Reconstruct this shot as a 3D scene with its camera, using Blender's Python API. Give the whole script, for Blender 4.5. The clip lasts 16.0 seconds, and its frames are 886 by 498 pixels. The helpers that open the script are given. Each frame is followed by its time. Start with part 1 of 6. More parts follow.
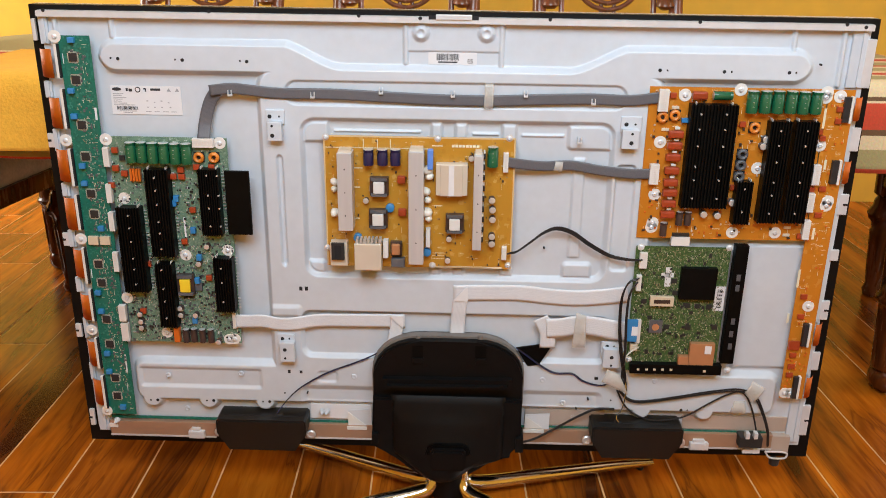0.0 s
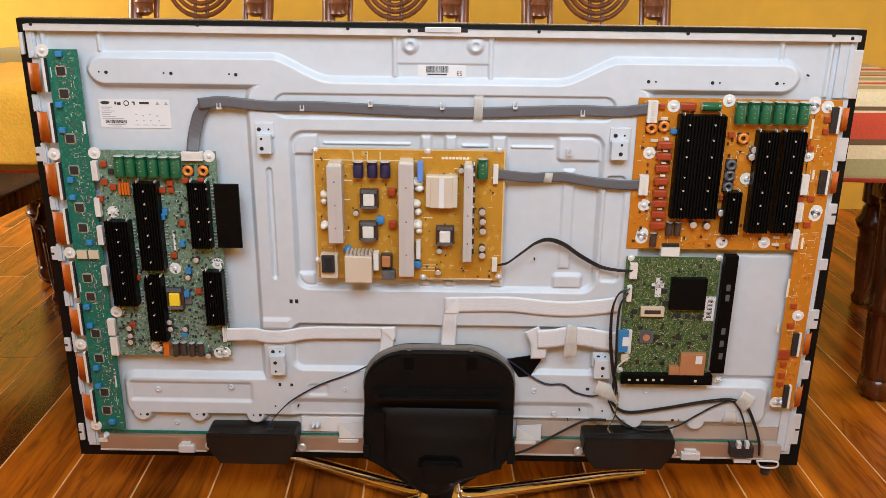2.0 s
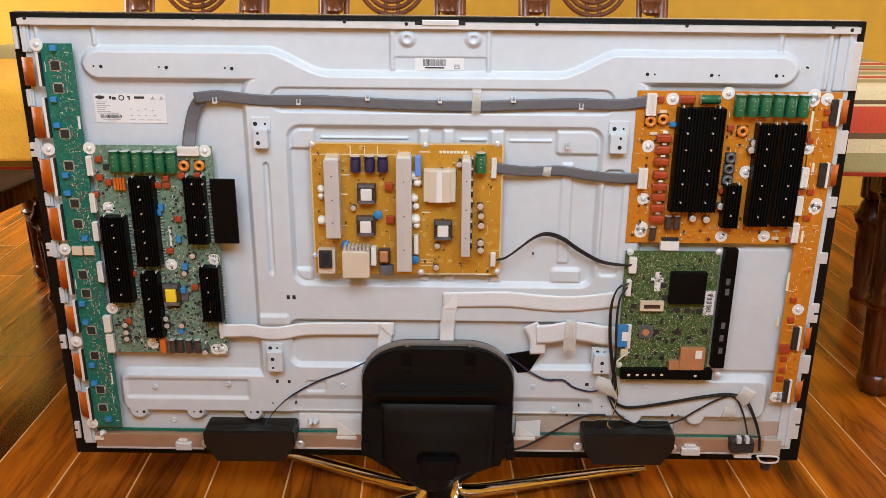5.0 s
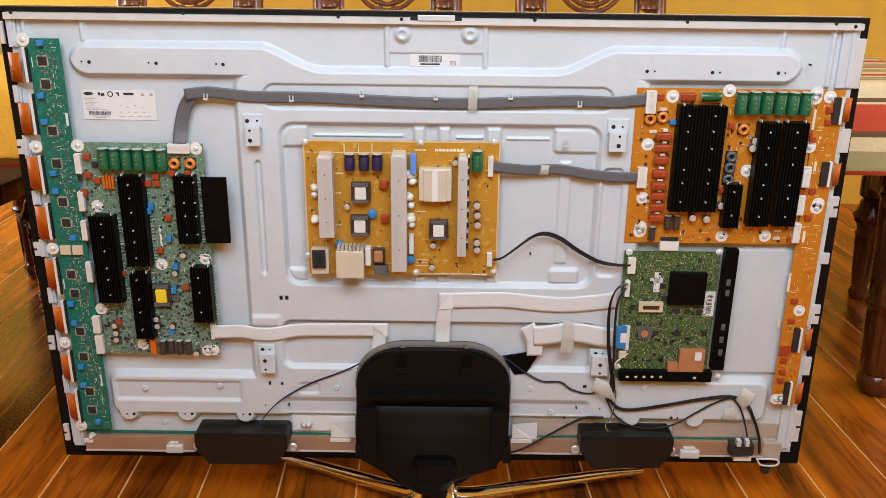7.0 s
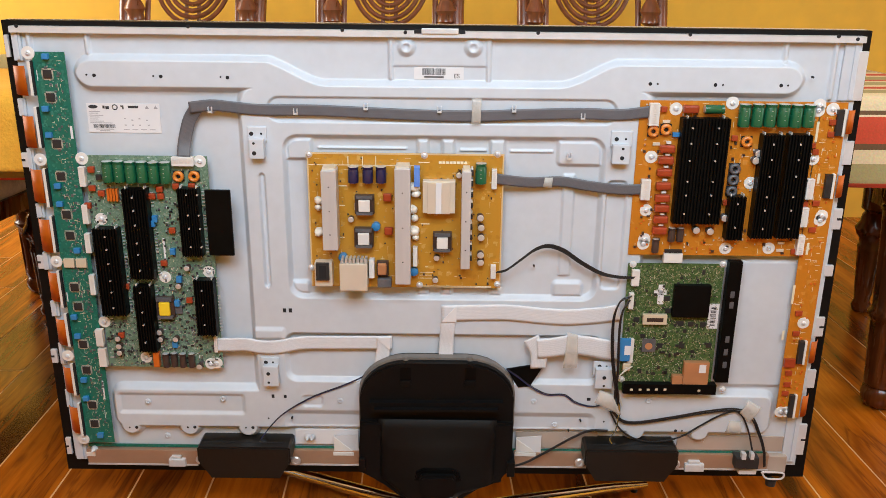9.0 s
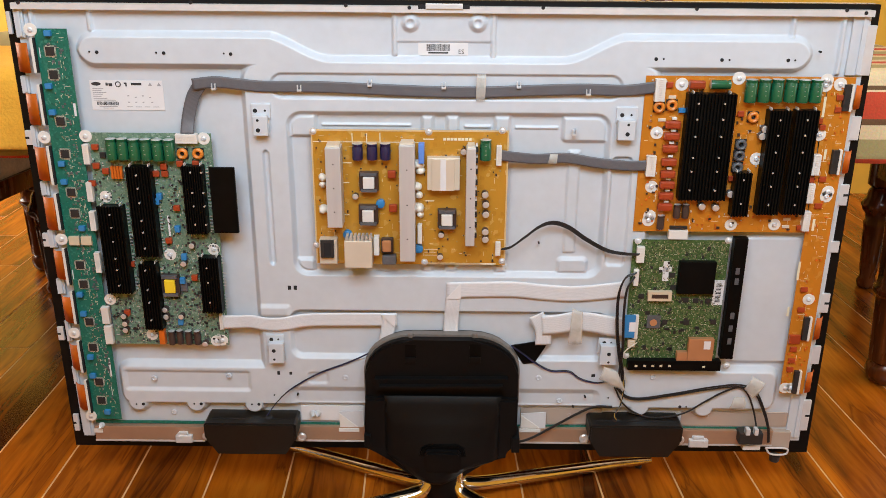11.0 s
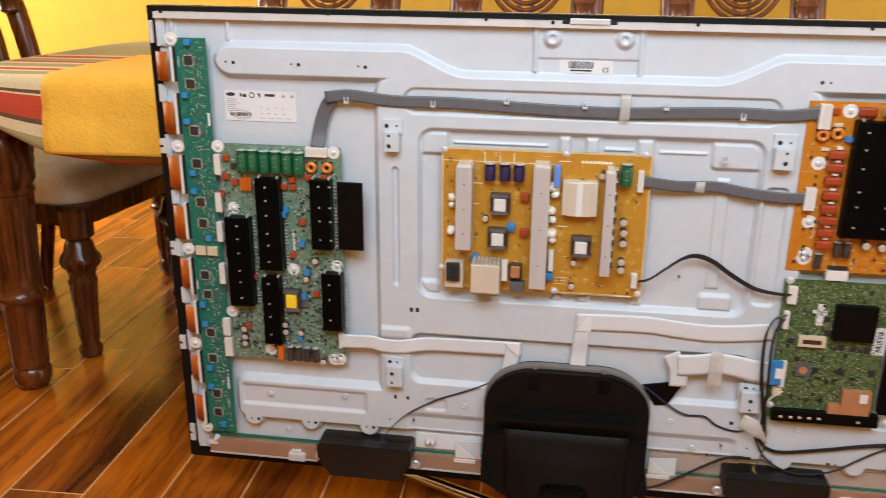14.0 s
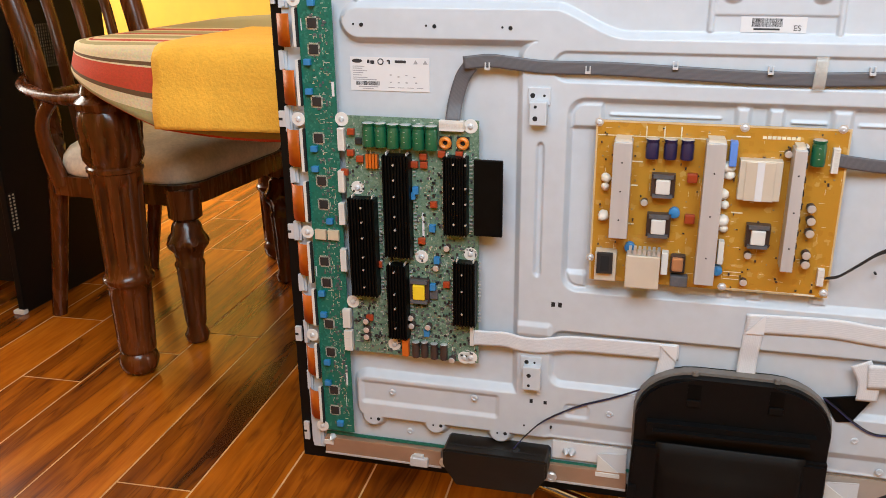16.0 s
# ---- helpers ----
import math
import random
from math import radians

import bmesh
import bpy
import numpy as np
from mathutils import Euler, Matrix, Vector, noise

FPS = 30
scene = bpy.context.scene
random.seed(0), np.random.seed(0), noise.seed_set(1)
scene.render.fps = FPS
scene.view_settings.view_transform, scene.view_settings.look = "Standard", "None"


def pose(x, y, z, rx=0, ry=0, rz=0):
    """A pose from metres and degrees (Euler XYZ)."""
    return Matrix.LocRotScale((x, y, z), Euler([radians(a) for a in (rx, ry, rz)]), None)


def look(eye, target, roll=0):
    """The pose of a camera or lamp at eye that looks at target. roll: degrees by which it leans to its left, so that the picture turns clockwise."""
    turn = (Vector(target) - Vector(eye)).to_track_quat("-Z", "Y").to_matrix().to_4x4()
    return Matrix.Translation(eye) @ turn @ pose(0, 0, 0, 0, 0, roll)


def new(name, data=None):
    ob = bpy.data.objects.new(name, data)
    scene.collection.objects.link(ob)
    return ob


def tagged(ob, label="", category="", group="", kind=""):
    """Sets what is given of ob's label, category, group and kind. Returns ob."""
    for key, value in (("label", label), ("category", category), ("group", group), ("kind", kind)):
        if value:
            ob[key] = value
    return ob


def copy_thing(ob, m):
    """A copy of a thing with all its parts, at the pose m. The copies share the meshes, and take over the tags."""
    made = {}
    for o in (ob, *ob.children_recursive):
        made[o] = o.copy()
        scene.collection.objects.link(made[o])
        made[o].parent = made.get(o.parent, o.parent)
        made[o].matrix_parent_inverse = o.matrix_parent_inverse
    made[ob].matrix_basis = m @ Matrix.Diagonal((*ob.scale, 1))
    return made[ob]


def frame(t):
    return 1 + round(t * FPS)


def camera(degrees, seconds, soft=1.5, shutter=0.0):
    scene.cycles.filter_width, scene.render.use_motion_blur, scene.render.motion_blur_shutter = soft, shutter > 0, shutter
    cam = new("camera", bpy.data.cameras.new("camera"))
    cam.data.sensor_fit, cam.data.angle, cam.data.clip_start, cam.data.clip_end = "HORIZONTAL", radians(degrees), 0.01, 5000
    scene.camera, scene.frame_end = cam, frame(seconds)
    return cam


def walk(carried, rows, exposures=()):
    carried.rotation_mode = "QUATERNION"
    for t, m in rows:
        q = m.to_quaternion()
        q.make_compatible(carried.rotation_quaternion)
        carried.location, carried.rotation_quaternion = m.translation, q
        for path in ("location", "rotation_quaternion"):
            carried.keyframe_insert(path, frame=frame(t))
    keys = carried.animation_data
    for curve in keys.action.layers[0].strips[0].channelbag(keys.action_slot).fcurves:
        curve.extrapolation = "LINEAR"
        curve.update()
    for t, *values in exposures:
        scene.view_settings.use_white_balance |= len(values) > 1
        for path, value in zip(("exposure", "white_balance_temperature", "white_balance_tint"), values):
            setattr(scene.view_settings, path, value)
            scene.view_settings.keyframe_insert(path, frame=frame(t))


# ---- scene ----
cam = camera(53.59, 16.0, soft=0.8, shutter=0.5)
PATH = [
    (0, (0.0564, -1.4476, 0.9958), (-0.0331, 0.4484, 0.3657), 0.56),
    (0.5, (0.0585, -1.4437, 1.0103), (-0.0316, 0.4367, 0.3351), 0.05),
    (1, (0.0546, -1.4458, 0.9948), (-0.0065, 0.4551, 0.3763), 0.95),
    (1.5, (0.0545, -1.4460, 0.9972), (-0.0124, 0.4568, 0.3848), 0.67),
    (2, (0.0567, -1.4446, 1.0012), (-0.0120, 0.4583, 0.3894), 0.40),
    (2.5, (0.0583, -1.4479, 1.0011), (-0.0114, 0.4560, 0.3927), 0.35),
    (3, (0.0563, -1.4467, 1.0008), (-0.0053, 0.4567, 0.3896), 0.34),
    (3.5, (0.0562, -1.4444, 0.9990), (-0.0076, 0.4580, 0.3852), 0.32),
    (4, (0.0562, -1.4425, 0.9958), (-0.0027, 0.4623, 0.3891), 0.28),
    (6.5, (0.0516, -1.4186, 0.9850), (-0.0157, 0.4815, 0.3642), 0.21),
    (7, (0.0538, -1.4107, 0.9856), (0.0018, 0.4908, 0.3677), 0.41),
    (7.5, (0.0521, -1.4116, 0.9749), (-0.0157, 0.4969, 0.3810), 0.15),
    (8, (0.0469, -1.4115, 0.9816), (-0.0013, 0.5007, 0.3976), 0.40),
    (10.5, (0.0513, -1.4121, 0.9819), (-0.0129, 0.4898, 0.3666), 0.19),
    (11, (0.0479, -1.4104, 0.9811), (-0.0150, 0.4849, 0.3455), 0.13),
    (11.5, (0.0500, -1.4098, 0.9775), (-0.0205, 0.4859, 0.3442), 0.00),
    (12, (0.0438, -1.4134, 0.9723), (-0.0467, 0.4846, 0.3480), 0.27),
    (12.5, (0.0398, -1.4145, 0.9727), (-0.0602, 0.4883, 0.3649), 0.26),
    (13, (0.0372, -1.4104, 0.9788), (-0.0975, 0.4904, 0.3715), 0.25),
    (13.5, (0.0298, -1.3850, 0.9769), (-0.1777, 0.5043, 0.3542), 0.80),
    (14, (0.0107, -1.3407, 0.9711), (-0.3032, 0.5411, 0.3709), 0.60),
    (14.5, (-0.0249, -1.3086, 0.9716), (-0.4529, 0.5486, 0.3653), -0.78),
    (15, (-0.0841, -1.2153, 0.9339), (-0.5808, 0.5944, 0.2423), 0.70),
    (15.5, (-0.1212, -1.1814, 0.9221), (-0.6155, 0.6460, 0.2770), -0.27),
    (16, (-0.1017, -1.2043, 0.9237), (-0.6080, 0.6241, 0.2908), -0.37),
]
walk(cam, [(t, look(e, g, r)) for t, e, g, r in PATH])

# ---- light ----
world = bpy.data.worlds.new("world")
scene.world = world
world.use_nodes = True
wn = world.node_tree
sky = wn.nodes.new("ShaderNodeTexSky")
sky.sky_type = "NISHITA"
sky.sun_disc = False
sky.sun_elevation, sky.sun_rotation = radians(48), radians(200)
wn.nodes["Background"].inputs[1].default_value = 0.1
wn.links.new(sky.outputs[0], wn.nodes["Background"].inputs[0])


def assumed_window_light(name, m, w, h, power, colour):
    lamp = bpy.data.lights.new(name, "AREA")
    lamp.shape, lamp.size, lamp.size_y = "RECTANGLE", w, h
    lamp.energy, lamp.color = power, colour
    ob = new(name, lamp)
    ob.matrix_world = m
    return ob


# daylight from assumed, unseen windows: lamps added behind the camera and in the side walls
assumed_window_light("assumed_window_light", look((0.15, -1.73, 2.2), (0.15, 0, 0.65)), 2.0, 1.0, 73, (0.7, 0.87, 1.0))
assumed_window_light("assumed_window_light", look((-3.38, 1.25, 1.5), (-0.6, 1.05, 0.3)), 1.5, 1.7, 108, (1.0, 0.94, 0.82))
assumed_window_light("assumed_window_light", look((3.18, 0.0, 1.45), (0, 0.0, 0.6)), 1.5, 1.7, 38, (1.0, 0.93, 0.82))
scene.view_settings.exposure = 0.0

# ---- materials ----


def mat(name, base, rough=0.5, metal=0.0, var=0.12, scale=30.0, bump=0.0, fine=0.0, piece=0.0, coat=0.0, stretch=(1, 1, 1), second=None, spec=0.5, rv=0.12):
    """A surface with two scales of colour change, worn gloss and fine relief."""
    m = bpy.data.materials.new(name)
    m.use_nodes = True
    nt = m.node_tree
    n, l = nt.nodes, nt.links
    b = n["Principled BSDF"]
    b.inputs["Roughness"].default_value = rough
    b.inputs["Metallic"].default_value = metal
    b.inputs["Coat Weight"].default_value = coat
    b.inputs["Coat Roughness"].default_value = 0.12
    b.inputs["Specular IOR Level"].default_value = spec
    tc = n.new("ShaderNodeTexCoord")
    mp = n.new("ShaderNodeMapping")
    mp.inputs["Scale"].default_value = stretch
    l.new(tc.outputs["Object"], mp.inputs[0])
    big, small = n.new("ShaderNodeTexNoise"), n.new("ShaderNodeTexNoise")
    big.inputs["Scale"].default_value, big.inputs["Detail"].default_value = scale * 0.18, 3
    small.inputs["Scale"].default_value, small.inputs["Detail"].default_value = scale, 5
    for q in (big, small):
        l.new(mp.outputs[0], q.inputs["Vector"])
    add = n.new("ShaderNodeMath")
    add.operation = "ADD"
    l.new(big.outputs[0], add.inputs[0])
    l.new(small.outputs[0], add.inputs[1])
    fac = add.outputs[0]
    if piece:
        oi = n.new("ShaderNodeObjectInfo")
        sc = n.new("ShaderNodeMath")
        sc.operation = "MULTIPLY_ADD"
        sc.inputs[1].default_value = piece
        l.new(oi.outputs["Random"], sc.inputs[0])
        l.new(fac, sc.inputs[2])
        fac = sc.outputs[0]
    ramp = n.new("ShaderNodeValToRGB")
    half = n.new("ShaderNodeMath")
    half.operation = "MULTIPLY"
    half.inputs[1].default_value = 0.5 / (1 + piece * 0.5)
    l.new(fac, half.inputs[0])
    l.new(half.outputs[0], ramp.inputs[0])
    dark = tuple(c * (1 - var * 1.6) for c in base)
    lite = second or tuple(min(1, c * (1 + var * 1.2)) for c in base)
    ramp.color_ramp.elements[0].position, ramp.color_ramp.elements[1].position = 0.3, 0.7
    ramp.color_ramp.elements[0].color, ramp.color_ramp.elements[1].color = (*dark, 1), (*lite, 1)
    l.new(ramp.outputs[0], b.inputs["Base Color"])
    rr = n.new("ShaderNodeMapRange")
    rr.inputs["To Min"].default_value, rr.inputs["To Max"].default_value = max(0.03, rough - rv), min(1, rough + rv)
    l.new(small.outputs[0], rr.inputs["Value"])
    l.new(rr.outputs[0], b.inputs["Roughness"])
    if bump:
        bp = n.new("ShaderNodeBump")
        bp.inputs["Strength"].default_value, bp.inputs["Distance"].default_value = bump, fine or 0.001
        l.new(small.outputs[0], bp.inputs["Height"])
        l.new(bp.outputs[0], b.inputs["Normal"])
    return m


M_WALL = mat("yellow_plaster", (0.74, 0.44, 0.05), 0.8, scale=14, var=0.07, bump=0.25, fine=0.003)
M_CEIL = mat("ceiling_paint", (0.8, 0.76, 0.66), 0.85, var=0.04)
M_STEEL = mat("galvanised_steel", (0.56, 0.605, 0.665), 0.55, 0.08, var=0.035, scale=60, bump=0.03)
M_BRIGHT = mat("bright_zinc", (0.68, 0.71, 0.75), 0.36, 0.3, var=0.06, scale=60)
M_ALU = mat("brushed_aluminium", (0.58, 0.57, 0.58), 0.42, 0.3, var=0.06, scale=90, stretch=(1, 1, 0.06))
M_BLACKP = mat("black_plastic", (0.003, 0.003, 0.0034), 0.5, spec=0.2, var=0.25, scale=300, bump=0.15, fine=0.0004, rv=0.08)
M_BLACKM = mat("black_anodised", (0.003, 0.003, 0.003), 0.4, 0.0, spec=0.1, var=0.3, scale=80)
M_CHROME = mat("chrome", (0.76, 0.78, 0.8), 0.08, 1.0, var=0.04, rv=0.03)
M_BEIGE = mat("pale_bezel", (0.75, 0.7, 0.6), 0.35, var=0.05)
M_COPPER = mat("pinkish_shield", (0.4, 0.25, 0.165), 0.42, 0.35, var=0.07, scale=40)
M_SPEAKER = mat("textured_black_plastic", (0.006, 0.0052, 0.0046), 0.42, spec=0.45, var=0.2, scale=300, bump=0.2, fine=0.0004)
M_SHIELD = mat("pale_pink_lacquer", (0.46, 0.38, 0.325), 0.45, 0.15, var=0.05, scale=40)
M_WOOD = mat("dark_red_wood", (0.098, 0.024, 0.005), 0.26, spec=0.32, var=0.6, scale=60, stretch=(1, 1, 0.12), coat=0.22, bump=0.1)
M_WOODL = mat("chair_wood", (0.17, 0.05, 0.02), 0.32, var=0.4, scale=60, stretch=(1, 1, 0.12), coat=0.4, bump=0.1)
M_SEAT = mat("cream_upholstery", (0.84, 0.77, 0.64), 0.9, var=0.12, scale=120, bump=0.3)
M_TOWEL = mat("yellow_terry", (0.88, 0.47, 0.05), 0.95, var=0.07, scale=160, bump=0.8, fine=0.003)
M_GROUT = mat("grout", (0.6, 0.34, 0.13), 0.9, var=0.25, scale=30)
M_RIM = mat("dull_grey_plastic", (0.17, 0.15, 0.135), 0.5, var=0.15, scale=90)


# ---- building helpers ----


def obj(name, bm, material, parent=None, label="", smooth=False):
    me = bpy.data.meshes.new(name)
    bmesh.ops.recalc_face_normals(bm, faces=bm.faces)
    bm.to_mesh(me)
    bm.free()
    for m in material if isinstance(material, (list, tuple)) else (material,):
        me.materials.append(m)
    if smooth:
        for p in me.polygons:
            p.use_smooth = True
        if smooth != "all":
            me.set_sharp_from_angle(angle=radians(40))
    ob = new(name, me)
    if parent:
        ob.parent = parent
    return tagged(ob, label)


part = obj


def thing(name, m, label, category, group=""):
    ob = new(name)
    ob.empty_display_size = 0.05
    ob.matrix_world = m
    return tagged(ob, label, category, group)


def box(bm, x0, y0, z0, x1, y1, z1, bev=0.0, m=None):
    r = bmesh.ops.create_cube(bm, size=1)
    vs = r["verts"]
    t = Matrix.Translation(((x0 + x1) / 2, (y0 + y1) / 2, (z0 + z1) / 2)) @ Matrix.Diagonal((abs(x1 - x0), abs(y1 - y0), abs(z1 - z0), 1))
    bmesh.ops.transform(bm, matrix=(m @ t) if m else t, verts=vs)
    if bev:
        es = {e for v in vs for e in v.link_edges}
        bmesh.ops.bevel(bm, geom=list(es), offset=bev, segments=2, profile=0.6, affect="EDGES")
    return bm


def slab(bm, u0, v0, u1, v1, d0, d1, bev=0.0):
    """A block on the back of the set: across, up, and its two depths towards the viewer."""
    return box(bm, u0, -d1, v0, u1, -d0, v1, bev)


def lathe(bm, profile, m=None, seg=20):
    """Turns (radius, height) pairs round the z axis."""
    rings = []
    m = m or Matrix()
    for r, z in profile:
        rings.append([bm.verts.new(m @ Vector((r * math.cos(2 * math.pi * i / seg), r * math.sin(2 * math.pi * i / seg), z))) for i in range(seg)])
    for a, b in zip(rings, rings[1:]):
        for i in range(seg):
            bm.faces.new((a[i], a[(i + 1) % seg], b[(i + 1) % seg], b[i]))
    bm.faces.new(list(reversed(rings[0])))
    bm.faces.new(rings[-1])
    return bm


def rod(bm, a, b, r, seg=12, r2=None):
    a, b = Vector(a), Vector(b)
    m = Matrix.Translation(a) @ (b - a).to_track_quat("Z", "Y").to_matrix().to_4x4()
    return lathe(bm, [(r, 0), (r2 or r, (b - a).length)], m, seg)


def smooth_path(pts, n=8):
    """Catmull-Rom through the points."""
    p = [Vector(q) for q in pts]
    p = [p[0] * 2 - p[1], *p, p[-1] * 2 - p[-2]]
    out = []
    for i in range(1, len(p) - 2):
        for k in range(n):
            t = k / n
            a, b, c, d = p[i - 1 : i + 3]
            out.append(0.5 * (2 * b + (c - a) * t + (2 * a - 5 * b + 4 * c - d) * t * t + (3 * b - a - 3 * c + d) * t ** 3))
    out.append(p[-2])
    return out


def tube(bm, pts, r, seg=8, n=8, flat=1.0, up=(0, 0, 1), closed=False):
    """A round or flattened bar along a smooth line; r may be a list over the points."""
    path = smooth_path(pts, n) if n > 1 else [Vector(q) for q in pts]
    rings = []
    up = Vector(up)
    for i, p in enumerate(path):
        t = (path[min(i + 1, len(path) - 1)] - path[max(i - 1, 0)]).normalized()
        s = t.cross(up)
        s = s.normalized() if s.length > 1e-4 else t.orthogonal().normalized()
        w = s.cross(t).normalized()
        k = i / (len(path) - 1)
        rr = r if not isinstance(r, (list, tuple)) else float(np.interp(k, np.linspace(0, 1, len(r)), r))
        rings.append([bm.verts.new(p + s * math.cos(2 * math.pi * j / seg) * rr + w * math.sin(2 * math.pi * j / seg) * rr * flat) for j in range(seg)])
    for a, b in zip(rings, rings[1:]):
        for j in range(seg):
            bm.faces.new((a[j], a[(j + 1) % seg], b[(j + 1) % seg], b[j]))
    bm.faces.new(list(reversed(rings[0])))
    bm.faces.new(rings[-1])
    return bm


def nb():
    return bmesh.new()


# ---- setting ----
def wall(name, boxes):
    bm = nb()
    for b in boxes:
        box(bm, *b)
    return tagged(obj(name, bm, M_WALL), "yellow painted plaster wall", "wall", kind="structure")


X0, X1, Y0, Y1, H = -3.4, 3.2, -1.75, 2.35, 3.3
wall("wall_north", [(X0 - 0.15, Y1, 0, X1 + 0.15, Y1 + 0.15, H)])
# the openings in the next three walls are assumed, cut where the lamps sit
wall("wall_south", [(X0 - 0.15, Y0 - 0.15, 0, X1 + 0.15, Y0, 1.67), (X0 - 0.15, Y0 - 0.15, 2.73, X1 + 0.15, Y0, H), (X0 - 0.15, Y0 - 0.15, 1.67, -0.87, Y0, 2.73),
                    (1.17, Y0 - 0.15, 1.67, X1 + 0.15, Y0, 2.73)])
wall("wall_west", [(X0 - 0.15, Y0, 0, X0, Y1, 0.6), (X0 - 0.15, Y0, 2.4, X0, Y1, H), (X0 - 0.15, Y0, 0.6, X0, 0.48, 2.4), (X0 - 0.15, 2.02, 0.6, X0, Y1, 2.4)])
wall("wall_east", [(X1, Y0, 0, X1 + 0.15, Y1, 0.6), (X1, Y0, 2.3, X1 + 0.15, Y1, H), (X1, Y0, 0.6, X1 + 0.15, -0.75, 2.3), (X1, 0.75, 0.6, X1 + 0.15, Y1, 2.3)])
bm = nb()
box(bm, X0 - 0.15, Y0 - 0.15, H, X1 + 0.15, Y1 + 0.15, H + 0.1)
tagged(obj("ceiling", bm, M_CEIL), "pale painted ceiling", "ceiling", kind="structure")
bm = nb()
box(bm, X0 - 0.15, Y0 - 0.15, -0.1, X1 + 0.15, Y1 + 0.15, -0.0006)
floor = tagged(obj("floor", bm, M_GROUT), "glossy wood-look plank tile floor with pale grout", "floor", kind="structure")


def plank_material():
    m = bpy.data.materials.new("wood_look_tile")
    m.use_nodes = True
    n, l = m.node_tree.nodes, m.node_tree.links
    b = n["Principled BSDF"]
    tc, oi, mp = n.new("ShaderNodeTexCoord"), n.new("ShaderNodeObjectInfo"), n.new("ShaderNodeMapping")
    off = n.new("ShaderNodeVectorMath")
    off.operation = "MULTIPLY_ADD"
    off.inputs[1].default_value = (37, 53, 11)
    l.new(oi.outputs["Random"], off.inputs[0])
    l.new(tc.outputs["Object"], off.inputs[2])
    l.new(off.outputs[0], mp.inputs[0])
    mp.inputs["Scale"].default_value = (1, 0.085, 1)
    streak, fine, cloud = n.new("ShaderNodeTexNoise"), n.new("ShaderNodeTexNoise"), n.new("ShaderNodeTexNoise")
    for q, s, d, w in ((streak, 11, 5, 0.7), (fine, 110, 4, 0.3), (cloud, 5, 2, 0.4)):
        q.inputs["Scale"].default_value, q.inputs["Detail"].default_value, q.inputs["Distortion"].default_value = s, d, w
        l.new(mp.outputs[0], q.inputs["Vector"])
    ramp = n.new("ShaderNodeValToRGB")
    cr = ramp.color_ramp
    cr.elements[0].position, cr.elements[0].color = 0.3, (0.065, 0.015, 0.003, 1)
    cr.elements[1].position, cr.elements[1].color = 0.72, (0.58, 0.182, 0.013, 1)
    e = cr.elements.new(0.42)
    e.color = (0.23, 0.056, 0.005, 1)
    e = cr.elements.new(0.365)
    e.color = (0.2, 0.05, 0.005, 1)
    e = cr.elements.new(0.385)
    e.color = (0.11, 0.026, 0.004, 1)
    e = cr.elements.new(0.475)
    e.color = (0.31, 0.082, 0.006, 1)
    e = cr.elements.new(0.488)
    e.color = (0.2, 0.05, 0.005, 1)
    e = cr.elements.new(0.502)
    e.color = (0.33, 0.088, 0.006, 1)
    e = cr.elements.new(0.55)
    e.color = (0.43, 0.112, 0.006, 1)
    l.new(streak.outputs[0], ramp.inputs[0])
    mix = n.new("ShaderNodeMix")
    mix.data_type, mix.blend_type = "RGBA", "MULTIPLY"
    mix.inputs[0].default_value = 0.45
    l.new(ramp.outputs[0], mix.inputs[6])
    r2 = n.new("ShaderNodeValToRGB")
    r2.color_ramp.elements[0].position, r2.color_ramp.elements[0].color = 0.35, (0.55, 0.42, 0.32, 1)
    r2.color_ramp.elements[1].position, r2.color_ramp.elements[1].color = 0.6, (1, 1, 1, 1)
    l.new(fine.outputs[0], r2.inputs[0])
    l.new(r2.outputs[0], mix.inputs[7])
    hs = n.new("ShaderNodeHueSaturation")
    l.new(mix.outputs[2], hs.inputs["Color"])
    mr = n.new("ShaderNodeMapRange")
    mr.inputs["To Min"].default_value, mr.inputs["To Max"].default_value = 0.74, 1.16
    l.new(oi.outputs["Random"], mr.inputs["Value"])
    l.new(mr.outputs[0], hs.inputs["Value"])
    l.new(hs.outputs[0], b.inputs["Base Color"])
    b.inputs["Specular IOR Level"].default_value = 0.5
    rr = n.new("ShaderNodeMapRange")
    rr.inputs["To Min"].default_value, rr.inputs["To Max"].default_value = 0.14, 0.32
    l.new(cloud.outputs[0], rr.inputs["Value"])
    l.new(rr.outputs[0], b.inputs["Roughness"])
    bp = n.new("ShaderNodeBump")
    bp.inputs["Strength"].default_value, bp.inputs["Distance"].default_value = 0.12, 0.002
    l.new(fine.outputs[0], bp.inputs["Height"])
    l.new(bp.outputs[0], b.inputs["Normal"])
    return m


M_PLANK = plank_material()


def clipped(poly):
    """A polygon cut to the room's rectangle."""
    for axis, lim, sign in ((0, X0, 1), (0, X1, -1), (1, Y0, 1), (1, Y1, -1)):
        out = []
        for a, b in zip(poly, poly[1:] + poly[:1]):
            da, db = (a[axis] - lim) * sign, (b[axis] - lim) * sign
            if da >= 0:
                out.append(a)
            if da * db < 0:
                k = da / (da - db)
                out.append((a[0] + (b[0] - a[0]) * k, a[1] + (b[1] - a[1]) * k))
        poly = out
        if len(poly) < 3:
            return []
    return poly


